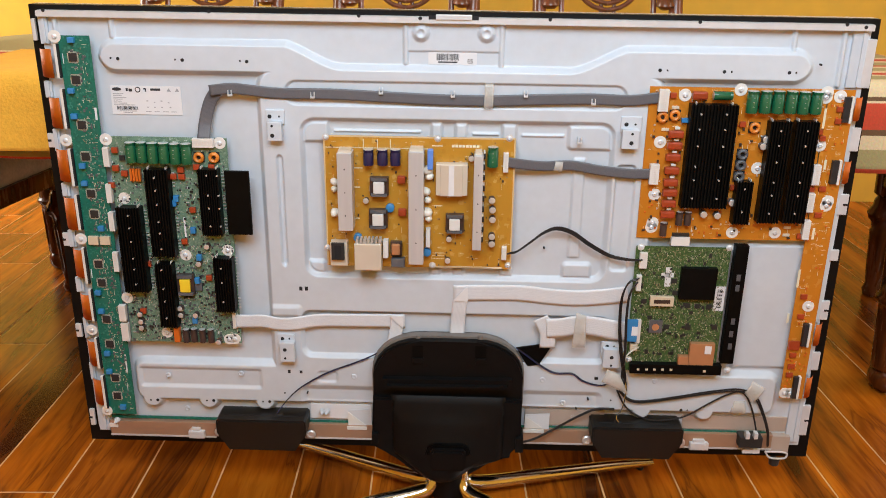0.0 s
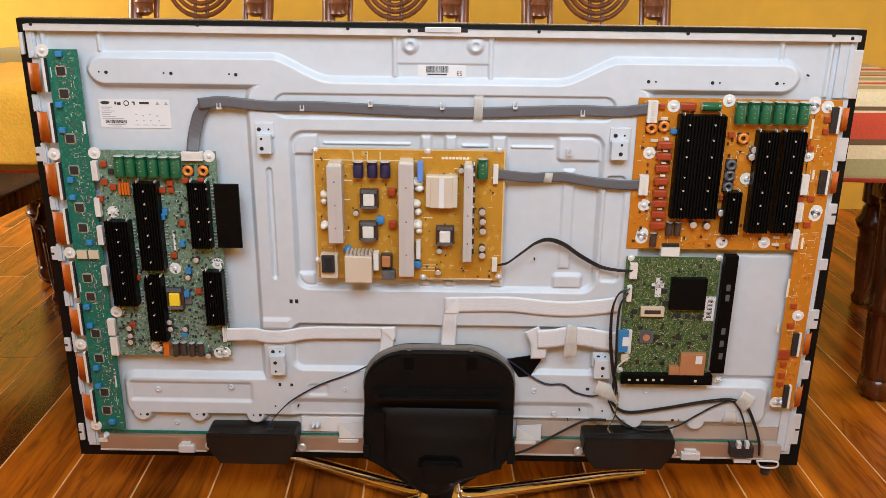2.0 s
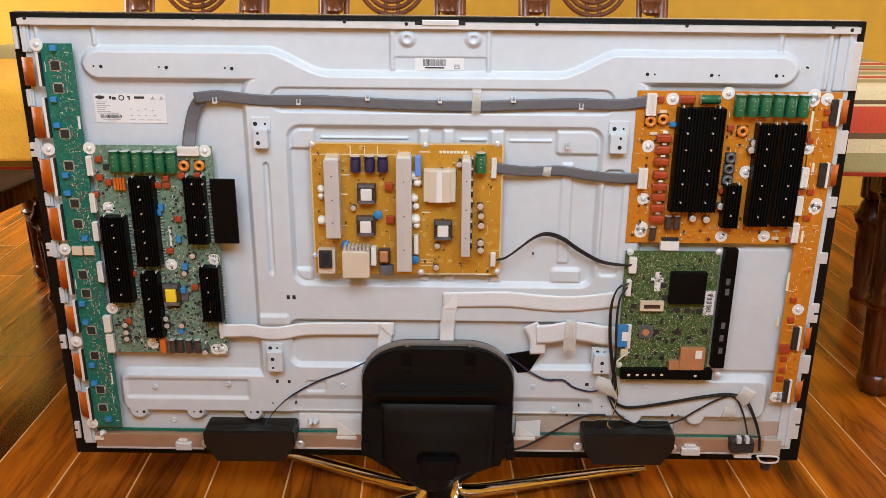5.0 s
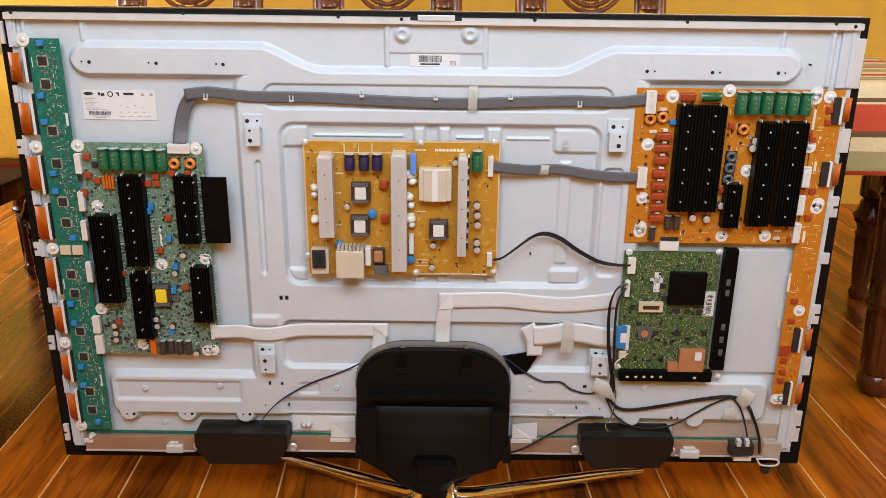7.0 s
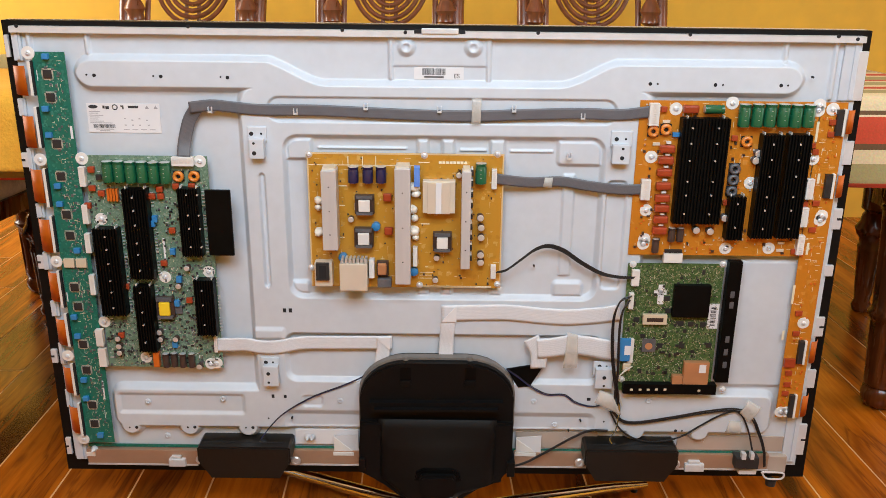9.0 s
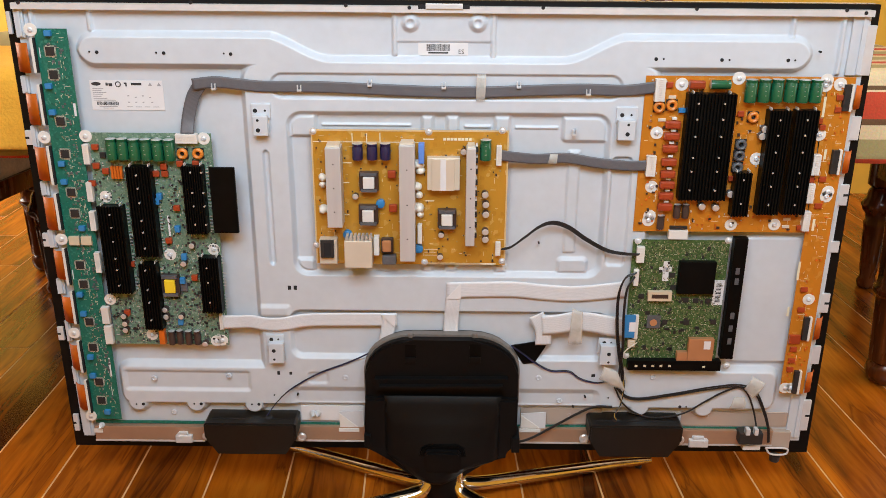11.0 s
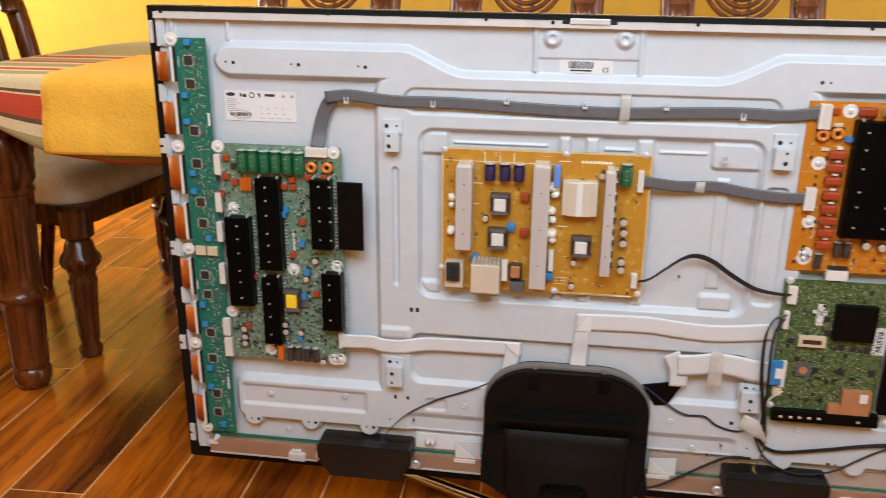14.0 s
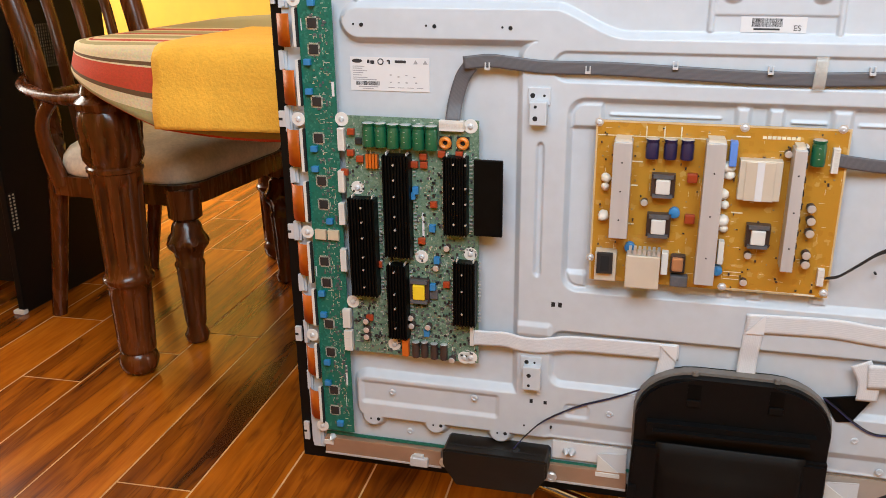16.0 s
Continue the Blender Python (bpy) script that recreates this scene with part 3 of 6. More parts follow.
def pressed_plate():
    """The pressed steel back: raised and sunk fields with sloping walls."""
    u0, v0, u1, v1 = -0.686, -0.392, 0.669, 0.391
    nu, nv = 960, 560
    u, v = np.meshgrid(np.linspace(u0, u1, nu), np.linspace(v0, v1, nv))
    # the upper edge of the raised band dips in the middle
    sd = rrect(u, v, -0.5931, 0.3005, 0.5808, 0.3509, 0.03)
    dip = 1 - np.clip((np.abs(u) - 0.185) / 0.115, 0, 1)
    dip = 0.040 * dip * dip * (3 - 2 * dip)
    top = v - (0.354 - dip)
    band = np.maximum(sd, top)
    body = rrect(u, v, -0.3307, -0.2753, 0.3453, 0.3093, 0.03)
    body = np.maximum(body, top)
    low = rrect(u, v, -0.5962, -0.3208, 0.6066, -0.238, 0.02)
    for c in ((-0.5686, -0.3173), (-0.4605, -0.318), (-0.3525, -0.3186), (0.3603, -0.3164), (0.478, -0.3168)):
        low = np.minimum(low, np.hypot(u - c[0], v - c[1]) - 0.02)
    raised = np.minimum(np.minimum(band, body), low)
    h = 0.0145 * step(raised, 0.0095) - 0.001
    # the middle field is sunk, but for stepped seats along its rim
    sunk = rrect(u, v, -0.2597, -0.0557, 0.2672, 0.2263, 0.022)
    seats = np.full_like(u, 1.0)
    for r in ((-0.2705, 0.1877, -0.2152, 0.2388), (0.1925, 0.1817, 0.267, 0.2441), (-0.0395, 0.194, -0.0222, 0.2414), (0.0015, 0.1945, 0.0202, 0.2419), (0.0804, 0.1876, 0.1041, 0.2428), (-0.0397, -0.0732, -0.0223, -0.0382), (0.0019, -0.0726, 0.0196, -0.0377), (0.086, -0.0713, 0.1052, -0.0365), (0.1957, -0.0693, 0.2457, -0.0262), (-0.2851, -0.0761, -0.2281, -0.0308)):
        seats = np.minimum(seats, rrect(u, v, *r, 0.007))
    h -= 0.0118 * step(sunk, 0.008)
    h += 0.0068 * step(np.maximum(sunk + 0.004, seats), 0.006)
    for r, rad, depth, soft in (
        ((-0.2738, -0.2191, 0.2863, -0.1284), 0.018, 0.0105, 0.007),
        ((-0.2847, 0.2519, 0.2839, 0.291), 0.02, 0.0048, 0.004),
        ((-0.3037, -0.0408, -0.2948, 0.1648), 0.008, 0.006, 0.0035),
        ((0.2764, -0.0355, 0.3092, 0.157), 0.008, 0.005, 0.0035),
        ((-0.585, -0.2894, -0.357, -0.2521), 0.004, 0.004, 0.007),
        ((-0.2491, -0.2725, -0.2127, -0.2515), 0.006, 0.003, 0.005),
    ):
        h -= depth * step(rrect(u, v, *r, rad), soft)
    for r, rad, depth, soft in (
        ((-0.3312, -0.1376, -0.2763, -0.118), 0.004, 0.004, 0.008),
        ((-0.2048, 0.2053, -0.0587, 0.2075), 0.001, 0.004, 0.004), ((0.0306, 0.203, 0.0738, 0.2064), 0.001, 0.004, 0.004), ((0.114, 0.2023, 0.1841, 0.2054), 0.001, 0.004, 0.004),
        ((0.5145, -0.2252, 0.6433, 0.0169), 0.01, 0.006, 0.008),
        ((0.2044, -0.015, 0.2233, 0.1651), 0.002, 0.004, 0.004),
        ((-0.2774, -0.319, 0.2802, -0.2856), 0.01, -0.006, 0.012),
    ):
        h += depth * step(rrect(u, v, *r, rad), soft)
    for a, b in (((-0.5691, 0.3929), (-0.5692, 0.3548)), ((-0.6637, 0.392), (-0.6609, 0.3612)), ((0.5469, 0.3898), (0.5485, 0.3519)), ((0.6252, 0.3906), (0.6294, 0.2936)), ((-0.0826, 0.3888), (-0.0834, 0.3194)), ((0.0747, 0.3886), (0.0747, 0.3174))):
        uu = (a[0] + b[0]) / 2
        h += 0.006 * step(rrect(u, v, uu - 0.0035, b[1], uu + 0.0035, a[1], 0.002), 0.003)
    h += 0.003 * step(rrect(u, v, -0.0795, 0.3408, 0.0715, 0.395, 0.002), 0.003)
    for c in ((-0.0579, 0.371), (0.0493, 0.3712)):
        d = np.hypot(u - c[0], v - c[1])
        h += 0.009 * step(d - 0.0115, 0.008) - 0.004 * step(d - 0.005, 0.005)
    me = bpy.data.meshes.new("chassis_plate")
    verts = np.stack([u.ravel(), -h.ravel(), v.ravel()], 1)
    i = np.arange(nu * nv).reshape(nv, nu)
    faces = np.stack([i[:-1, :-1], i[:-1, 1:], i[1:, 1:], i[1:, :-1]], -1).reshape(-1, 4)
    me.from_pydata(verts.tolist(), [], faces.tolist())
    me.materials.append(M_STEEL)
    for p in me.polygons:
        p.use_smooth = True
    ob = new("chassis_plate", me)
    ob.parent = tv
    bm = nb()
    slab(bm, u0, v0, u1, v1, -0.0045, -0.0035)
    part("chassis_sheet", bm, M_STEEL, tv)
    return ob


pressed_plate()

bm = nb()
q = [[bm.verts.new((u, -d, v)) for u, v in ((-0.687, 0.3885), (0.668, 0.3855), (0.668, 0.3952), (-0.687, 0.3982))] for d in (-0.011, 0.012)]
bm.faces.new(q[0])
bm.faces.new(q[1])
for i in range(4):
    bm.faces.new((q[0][i], q[1][i], q[1][(i + 1) % 4], q[0][(i + 1) % 4]))
part("top_flange", bm, M_BRIGHT, tv, "bright folded steel flange")


# ---- electronics: materials and makers ----


def pcb(name, base, pale, dark, scale=170, amount=0.5):
    """Lacquered board with copper traces, pads and print."""
    m = bpy.data.materials.new(name)
    m.use_nodes = True
    n, l = m.node_tree.nodes, m.node_tree.links
    b = n["Principled BSDF"]
    tc = n.new("ShaderNodeTexCoord")
    vo = n.new("ShaderNodeTexVoronoi")
    vo.distance = "CHEBYCHEV"
    vo.inputs["Scale"].default_value = scale
    l.new(tc.outputs["Object"], vo.inputs["Vector"])
    big = n.new("ShaderNodeTexNoise")
    big.inputs["Scale"].default_value, big.inputs["Detail"].default_value = 26, 4
    l.new(tc.outputs["Object"], big.inputs["Vector"])
    sep = n.new("ShaderNodeSeparateColor")
    l.new(vo.outputs["Color"], sep.inputs[0])
    ramp = n.new("ShaderNodeValToRGB")
    cr = ramp.color_ramp
    cr.interpolation = "CONSTANT"
    cr.elements[0].color = (*base, 1)
    cr.elements[1].position, cr.elements[1].color = 1 - 0.3 * amount, (*pale, 1)
    cr.elements.new(0.45).color = (*dark, 1)
    cr.elements.new(0.45 + 0.3 * amount).color = (*base, 1)
    l.new(sep.outputs[0], ramp.inputs[0])
    mix = n.new("ShaderNodeMix")
    mix.data_type = "RGBA"
    l.new(big.outputs[0], mix.inputs[0])
    l.new(ramp.outputs[0], mix.inputs[6])
    mix.inputs[7].default_value = (*base, 1)
    l.new(mix.outputs[2], b.inputs["Base Color"])
    b.inputs["Roughness"].default_value = 0.36
    bp = n.new("ShaderNodeBump")
    bp.inputs["Strength"].default_value, bp.inputs["Distance"].default_value = 0.25, 0.0006
    l.new(vo.outputs["Distance"], bp.inputs["Height"])
    l.new(bp.outputs[0], b.inputs["Normal"])
    return m


M_PCBG = pcb("green_board", (0.003, 0.135, 0.098), (0.06, 0.24, 0.18), (0.002, 0.075, 0.056), 300, 0.45)
M_PCBY = pcb("grey_green_board", (0.125, 0.215, 0.15), (0.27, 0.36, 0.29), (0.06, 0.125, 0.085), 360, 0.6)
M_PCBM = pcb("olive_green_board", (0.05, 0.105, 0.03), (0.17, 0.21, 0.1), (0.018, 0.05, 0.014), 380, 0.8)
M_PCBO = pcb("amber_board", (0.47, 0.225, 0.025), (0.6, 0.38, 0.12), (0.4, 0.175, 0.016), 140, 0.2)
M_PCBT = pcb("orange_board", (0.5, 0.175, 0.014), (0.6, 0.28, 0.06), (0.42, 0.14, 0.01), 140, 0.2)
M_CAPG = mat("green_sleeve", (0.005, 0.095, 0.042), 0.28, var=0.15, coat=0.3)
M_CAPB = mat("blue_sleeve", (0.016, 0.014, 0.06), 0.28, var=0.15, coat=0.3)
M_CAPK = mat("brown_black_sleeve", (0.05, 0.03, 0.026), 0.35, var=0.2)
M_TINP = mat("tinned_metal", (0.72, 0.72, 0.72), 0.35, 0.6, var=0.08)
M_RED = mat("red_film", (0.33, 0.045, 0.014), 0.38, var=0.15, coat=0.3)
M_ORG = mat("orange_lacquer", (0.6, 0.13, 0.015), 0.34, var=0.12, coat=0.3)
M_COIL = mat("copper_winding", (0.75, 0.24, 0.03), 0.4, var=0.25, scale=400)
M_WHITE = mat("white_nylon", (0.7, 0.68, 0.65), 0.5, var=0.05)
M_TAN = mat("tan_nylon", (0.6, 0.5, 0.36), 0.5, var=0.06)
M_BLUE = mat("blue_resin", (0.03, 0.2, 0.46), 0.4, var=0.1)
M_LBLUE = mat("pale_blue_film", (0.12, 0.26, 0.7), 0.45, var=0.1)
M_YELLOW = mat("yellow_tape", (0.85, 0.6, 0.03), 0.45, var=0.06)
M_IC = mat("moulded_black", (0.02, 0.02, 0.022), 0.5, var=0.2, scale=200)
M_ICG = mat("moulded_grey", (0.1, 0.1, 0.11), 0.5, var=0.2, scale=200)
M_FLEX = mat("amber_polyimide", (0.45, 0.095, 0.005), 0.5, var=0.25, scale=30, spec=0.25)
M_CREAM = mat("cream_tin", (0.7, 0.64, 0.54), 0.4, 0.3, var=0.05)
M_CU = mat("copper_shield", (0.55, 0.27, 0.13), 0.4, 0.4, var=0.08)
M_PAPER = mat("white_label", (0.7, 0.7, 0.72), 0.6, var=0.03)
M_INK = mat("black_ink", (0.03, 0.03, 0.035), 0.6, var=0.1)
M_INKG = mat("grey_ink", (0.35, 0.35, 0.37), 0.6, var=0.1)
M_SILK = mat("pale_print", (0.75, 0.68, 0.5), 0.6, var=0.06)
M_EDGE = mat("bare_board_edge", (0.62, 0.45, 0.24), 0.6, var=0.08)
M_HOLE = mat("dark_hole", (0.01, 0.01, 0.012), 0.8, var=0.1)
M_GLUE = mat("white_silicone", (0.8, 0.76, 0.68), 0.45, var=0.08, scale=80, bump=0.3)
M_TAPE = mat("cloudy_tape", (0.75, 0.73, 0.68), 0.3, var=0.12, scale=70, bump=0.3)
M_TAPE.node_tree.nodes["Principled BSDF"].inputs["Alpha"].default_value = 0.42
M_WIRE = mat("black_wire", (0.012, 0.012, 0.014), 0.4, var=0.2)
M_WIREB = mat("blue_wire", (0.02, 0.03, 0.12), 0.4, var=0.2)
M_WIREY = mat("yellow_wire", (0.5, 0.33, 0.06), 0.45, var=0.2)
M_WIREW = mat("white_wire", (0.6, 0.58, 0.52), 0.45, var=0.1)


def cable_stripes(name, a, b, count, rough):
    m = bpy.data.materials.new(name)
    m.use_nodes = True
    n, l = m.node_tree.nodes, m.node_tree.links
    bs = n["Principled BSDF"]
    uv, sep, mul, sn = n.new("ShaderNodeUVMap"), n.new("ShaderNodeSeparateXYZ"), n.new("ShaderNodeMath"), n.new("ShaderNodeMath")
    l.new(uv.outputs[0], sep.inputs[0])
    mul.operation, sn.operation = "MULTIPLY", "SINE"
    mul.inputs[1].default_value = count * 2 * math.pi
    l.new(sep.outputs[1], mul.inputs[0])
    l.new(mul.outputs[0], sn.inputs[0])
    ramp = n.new("ShaderNodeValToRGB")
    ramp.color_ramp.elements[0].color, ramp.color_ramp.elements[1].color = (*a, 1), (*b, 1)
    l.new(sn.outputs[0], ramp.inputs[0])
    no = n.new("ShaderNodeTexNoise")
    no.inputs["Scale"].default_value = 30
    mx = n.new("ShaderNodeMix")
    mx.data_type, mx.blend_type = "RGBA", "MULTIPLY"
    mx.inputs[0].default_value = 0.25
    l.new(ramp.outputs[0], mx.inputs[6])
    l.new(no.outputs[0], mx.inputs[7])
    l.new(mx.outputs[2], bs.inputs["Base Color"])
    bs.inputs["Roughness"].default_value = rough
    bp = n.new("ShaderNodeBump")
    bp.inputs["Strength"].default_value, bp.inputs["Distance"].default_value = 0.25, 0.0004
    l.new(sn.outputs[0], bp.inputs["Height"])
    l.new(bp.outputs[0], bs.inputs["Normal"])
    return m


M_RIBBON = cable_stripes("grey_ribbon", (0.115, 0.115, 0.13), (0.15, 0.15, 0.168), 12, 0.5)
M_RIBBON.node_tree.nodes["Bump"].inputs["Strength"].default_value = 0.08
M_FFC = cable_stripes("white_flat_cable", (0.7, 0.72, 0.76), (0.76, 0.77, 0.81), 11, 0.45)
M_FFC.node_tree.nodes["Bump"].inputs["Strength"].default_value = 0.06


def board(name, rect, d0, material, label, thick=0.0016):
    b = thing(name, TV, label, "circuit board")
    bm = nb()
    slab(bm, *rect, d0, d0 + thick)
    part("board_panel", bm, material, b)
    return b


def block(parent, name, rect, d0, d1, material, bev=0.0, label=""):
    bm = nb()
    slab(bm, *rect, d0, d1, bev)
    return part(name, bm, material, parent, label)


def blocks(parent, name, centres, w, h, d0, d1, material, bev=0.0006):
    """Alike blocks as parts on one mesh."""
    bm = nb()
    slab(bm, -w / 2, -h / 2, w / 2, h / 2, d0, d1, bev)
    first = None
    for u, v in centres:
        if first is None:
            first = part(name, bm, material, parent)
            ob = first
        else:
            ob = new(name, first.data)
            ob.parent = parent
        ob.location = (u, 0, v)
    return first


def uprights(parent, name, centres, r, d0, d1, material, top=None, bev=0.15):
    """Round parts that stand out towards the viewer."""
    me = None
    for u, v in centres:
        if me is None:
            bm = nb()
            lathe(bm, [(r, 0), (r, (d1 - d0) * 0.92), (r * (1 - bev), d1 - d0)], Matrix.Translation((0, -d0, 0)) @ pose(0, 0, 0, 90), 14)
            if top:
                for f in bm.faces:
                    if f.calc_center_median().y < -d1 + (d1 - d0) * 0.1:
                        f.material_index = 1
            ob = part(name, bm, [material, top or material], parent, smooth=True)
            me = ob.data
        else:
            ob = new(name, me)
            ob.parent = parent
        ob.location = (u, 0, v)


def lying(parent, name, rects, d0, material, along="v", ends=M_TINP):
    """Round capacitors that lie on the board, with a crimped end and pale end plates."""
    cache = {}
    for u0, v0, u1, v1 in rects:
        w, h = u1 - u0, v1 - v0
        r, ln = (w / 2, h) if along == "v" else (h / 2, w)
        key = (round(r, 4), round(ln, 4))
        if key not in cache:
            bm = nb()
            m = Matrix() if along == "v" else pose(0, 0, 0, 0, 90, 0)
            lathe(bm, [(r * 0.8, -ln / 2), (r * 0.98, -ln / 2 + 0.0006), (r, -ln / 2 + 0.002), (r, ln / 2 - 0.007), (r * 0.9, ln / 2 - 0.0055), (r * 0.9, ln / 2 - 0.0045), (r, ln / 2 - 0.003), (r * 0.98, ln / 2 - 0.0006), (r * 0.8, ln / 2)], m, 18)
            for f in bm.faces:
                c = f.calc_center_median()
                if abs(c.z if along == "v" else c.x) > ln / 2 - 0.0012:
                    f.material_index = 1
            ob = part(name, bm, [material, ends], parent, smooth=True)
            cache[key] = ob.data
        else:
            ob = new(name, cache[key])
            ob.parent = parent
        ob.location = ((u0 + u1) / 2, -d0 - r, (v0 + v1) / 2)
        if material is M_CAPG and along == "v":
            if (key, "print") not in cache:
                bm = nb()
                for k in range(3):
                    slab(bm, -0.0015, ln * (0.2 - 0.2 * k), 0.0012 - 0.001 * (k % 2), ln * (0.225 - 0.2 * k), r - 0.001, r + 0.0001)
                cache[(key, "print")] = part("sleeve_print", bm, M_SMDW, ob).data
            else:
                pr = new("sleeve_print", cache[(key, "print")])
                pr.parent = ob


def heatsink(parent, rect, d0, d1, material, fins=6, pins=(), label=""):
    u0, v0, u1, v1 = rect
    bm = nb()
    w = (u1 - u0) / (fins * 2 - 1)
    comb = [(u0, d0)]
    for i in range(fins):
        a = u0 + 2 * i * w
        comb += [(a, d1), (a + w, d1)]
        if i < fins - 1:
            comb += [(a + w, d1 - 0.004), (a + 2 * w, d1 - 0.004)]
    comb.append((u1, d0))
    lo, hi = ([bm.verts.new((a, -d, z)) for a, d in comb] for z in (v0, v1))
    bm.faces.new(lo)
    bm.faces.new(list(reversed(hi)))
    for i in range(len(comb)):
        j = (i + 1) % len(comb)
        bm.faces.new((lo[i], hi[i], hi[j], lo[j]))
    hs = part("heatsink", bm, material, parent, label)
    for fu in pins:
        n = max(2, int((v1 - v0) / 0.026))
        for k in range(n):
            v = v0 + (v1 - v0) * (k + 0.6 + 0.12 * math.sin(k * 2.3)) / n
            bm = nb()
            rod(bm, (u0 + (u1 - u0) * fu, -d1 + 0.004, v), (u0 + (u1 - u0) * fu, -d1 - 0.0006, v), 0.0016, 8)
            part("fixing_screw", bm, M_TINP, hs)
    for fu in (0.12, 0.88):
        for v, s in ((v1, 1), (v0, -1)):
            bm = nb()
            slab(bm, u0 + (u1 - u0) * fu - 0.0006, v - 0.001 if s > 0 else v - 0.0028, u0 + (u1 - u0) * fu + 0.0006, v + 0.004 if s > 0 else v + 0.001, d0, d1 - 0.006)
            part("solder_tab", bm, M_WHITE, hs)
    return hs


def screws(parent, centres, d, r=0.0105, pad=None):
    """A pan head on the pale ring of bare board round its hole."""
    me = None
    for u, v in centres:
        if me is None:
            bm = nb()
            m = Matrix.Translation((0, -d, 0)) @ pose(0, 0, 0, 90)
            lathe(bm, [(r, 0), (r, 0.0007), (r * 0.97, 0.001)], m, 20)
            for f in bm.faces:
                f.material_index = 1
            k = len(bm.faces)
            lathe(bm, [(0.0042, 0.001), (0.0042, 0.002), (0.0034, 0.003), (0.0015, 0.0034), (0.0012, 0.0024)], m, 14)
            ob = part("screw", bm, [M_BRIGHT, pad or M_WHITE], parent, smooth=True)
            me = ob.data
        else:
            ob = new("screw", me)
            ob.parent = parent
        ob.location = (u, 0, v)


def toroids(parent, centres, d, material, core=M_HOLE, r=0.0065):
    me = None
    for u, v in centres:
        if me is None:
            bm = nb()
            n, q = 20, 8
            g = []
            for i in range(n):
                a = 2 * math.pi * i / n
                g.append([bm.verts.new(((r + 0.0032 * math.cos(2 * math.pi * j / q)) * math.cos(a), -d - 0.004 - 0.004 * math.sin(2 * math.pi * j / q), (r + 0.0032 * math.cos(2 * math.pi * j / q)) * math.sin(a))) for j in range(q)])
            for i in range(n):
                for j in range(q):
                    bm.faces.new((g[i][j], g[(i + 1) % n][j], g[(i + 1) % n][(j + 1) % q], g[i][(j + 1) % q]))
            for f in bm.faces:
                f.material_index = 0
            slab(bm, -0.009, -0.009, 0.009, 0.009, d, d + 0.002)
            for f in list(bm.faces)[n * q :]:
                f.material_index = 1
            ob = part("coil", bm, [material, core], parent, smooth=True)
            me = ob.data
        else:
            ob = new("coil", me)
            ob.parent = parent
        ob.location = (u, 0, v)


def connector(parent, rect, d0, d1, pins=0, material=None, label=""):
    u0, v0, u1, v1 = rect
    c = block(parent, "connector", rect, d0, d1, material or M_WHITE, 0.0006, label)
    if pins:
        bm = nb()
        tall = v1 - v0 > u1 - u0
        for k in range(pins):
            f = (k + 0.5) / pins
            if tall:
                slab(bm, u0 + (u1 - u0) * 0.3, v0 + (v1 - v0) * f - 0.0005, u0 + (u1 - u0) * 0.75, v0 + (v1 - v0) * f + 0.0005, d1 - 0.001, d1 + 0.0004)
            else:
                slab(bm, u0 + (u1 - u0) * f - 0.0005, v0 + (v1 - v0) * 0.3, u0 + (u1 - u0) * f + 0.0005, v0 + (v1 - v0) * 0.75, d1 - 0.001, d1 + 0.0004)
        part("contacts", bm, M_TINP, c)
    return c


def scatter(parent, rect, d, n, seed, kinds, keep=()):
    """Countless tiny chips, one mesh for each colour, off the larger parts."""
    rnd = random.Random(seed)
    u0, v0, u1, v1 = rect
    per = {i: ([], []) for i in range(len(kinds))}
    for _ in range(n):
        i = rnd.randrange(len(kinds))
        u, v = round(rnd.uniform(u0, u1) / 0.0022) * 0.0022, round(rnd.uniform(v0, v1) / 0.0022) * 0.0022
        if any(a - 0.001 < u < c + 0.001 and b - 0.001 < v < e + 0.001 for a, b, c, e in keep):
            continue
        w, h, t = kinds[i][1]
        if rnd.random() < 0.5:
            w, h = h, w
        w, h = w * rnd.uniform(0.7, 1.3), h * rnd.uniform(0.7, 1.3)
        vs, fs = per[i]
        k = len(vs)
        vs += [(u + a * w / 2, -d - c * t, v + b * h / 2) for c in (0, 1) for a, b in ((-1, -1), (1, -1), (1, 1), (-1, 1))]
        fs += [(k + 4, k + 5, k + 6, k + 7), (k, k + 1, k + 5, k + 4), (k + 1, k + 2, k + 6, k + 5), (k + 2, k + 3, k + 7, k + 6), (k + 3, k, k + 4, k + 7)]
    for i, (vs, fs) in per.items():
        if vs:
            me = bpy.data.meshes.new("component_clutter")
            me.from_pydata(vs, [], fs)
            me.materials.append(kinds[i][0])
            ob = new("component_clutter", me)
            ob.parent = parent
            tagged(ob, kind="stuff")


M_SMDT = mat("tan_chip", (0.27, 0.22, 0.13), 0.5, var=0.2, scale=300)
M_SMDW = mat("pale_chip", (0.42, 0.41, 0.36), 0.5, var=0.2, scale=300)
SMD = ((M_IC, (0.0025, 0.0022, 0.0012)), (M_IC, (0.004, 0.003, 0.0015)), (M_ICG, (0.002, 0.0022, 0.0012)), (M_SMDW, (0.0014, 0.0022, 0.001)), (M_SMDT, (0.0012, 0.0022, 0.001)), (M_SILK, (0.0006, 0.004, 0.00012)), (M_SMDW, (0.0018, 0.0012, 0.0006)), (M_ICG, (0.003, 0.004, 0.0015)))


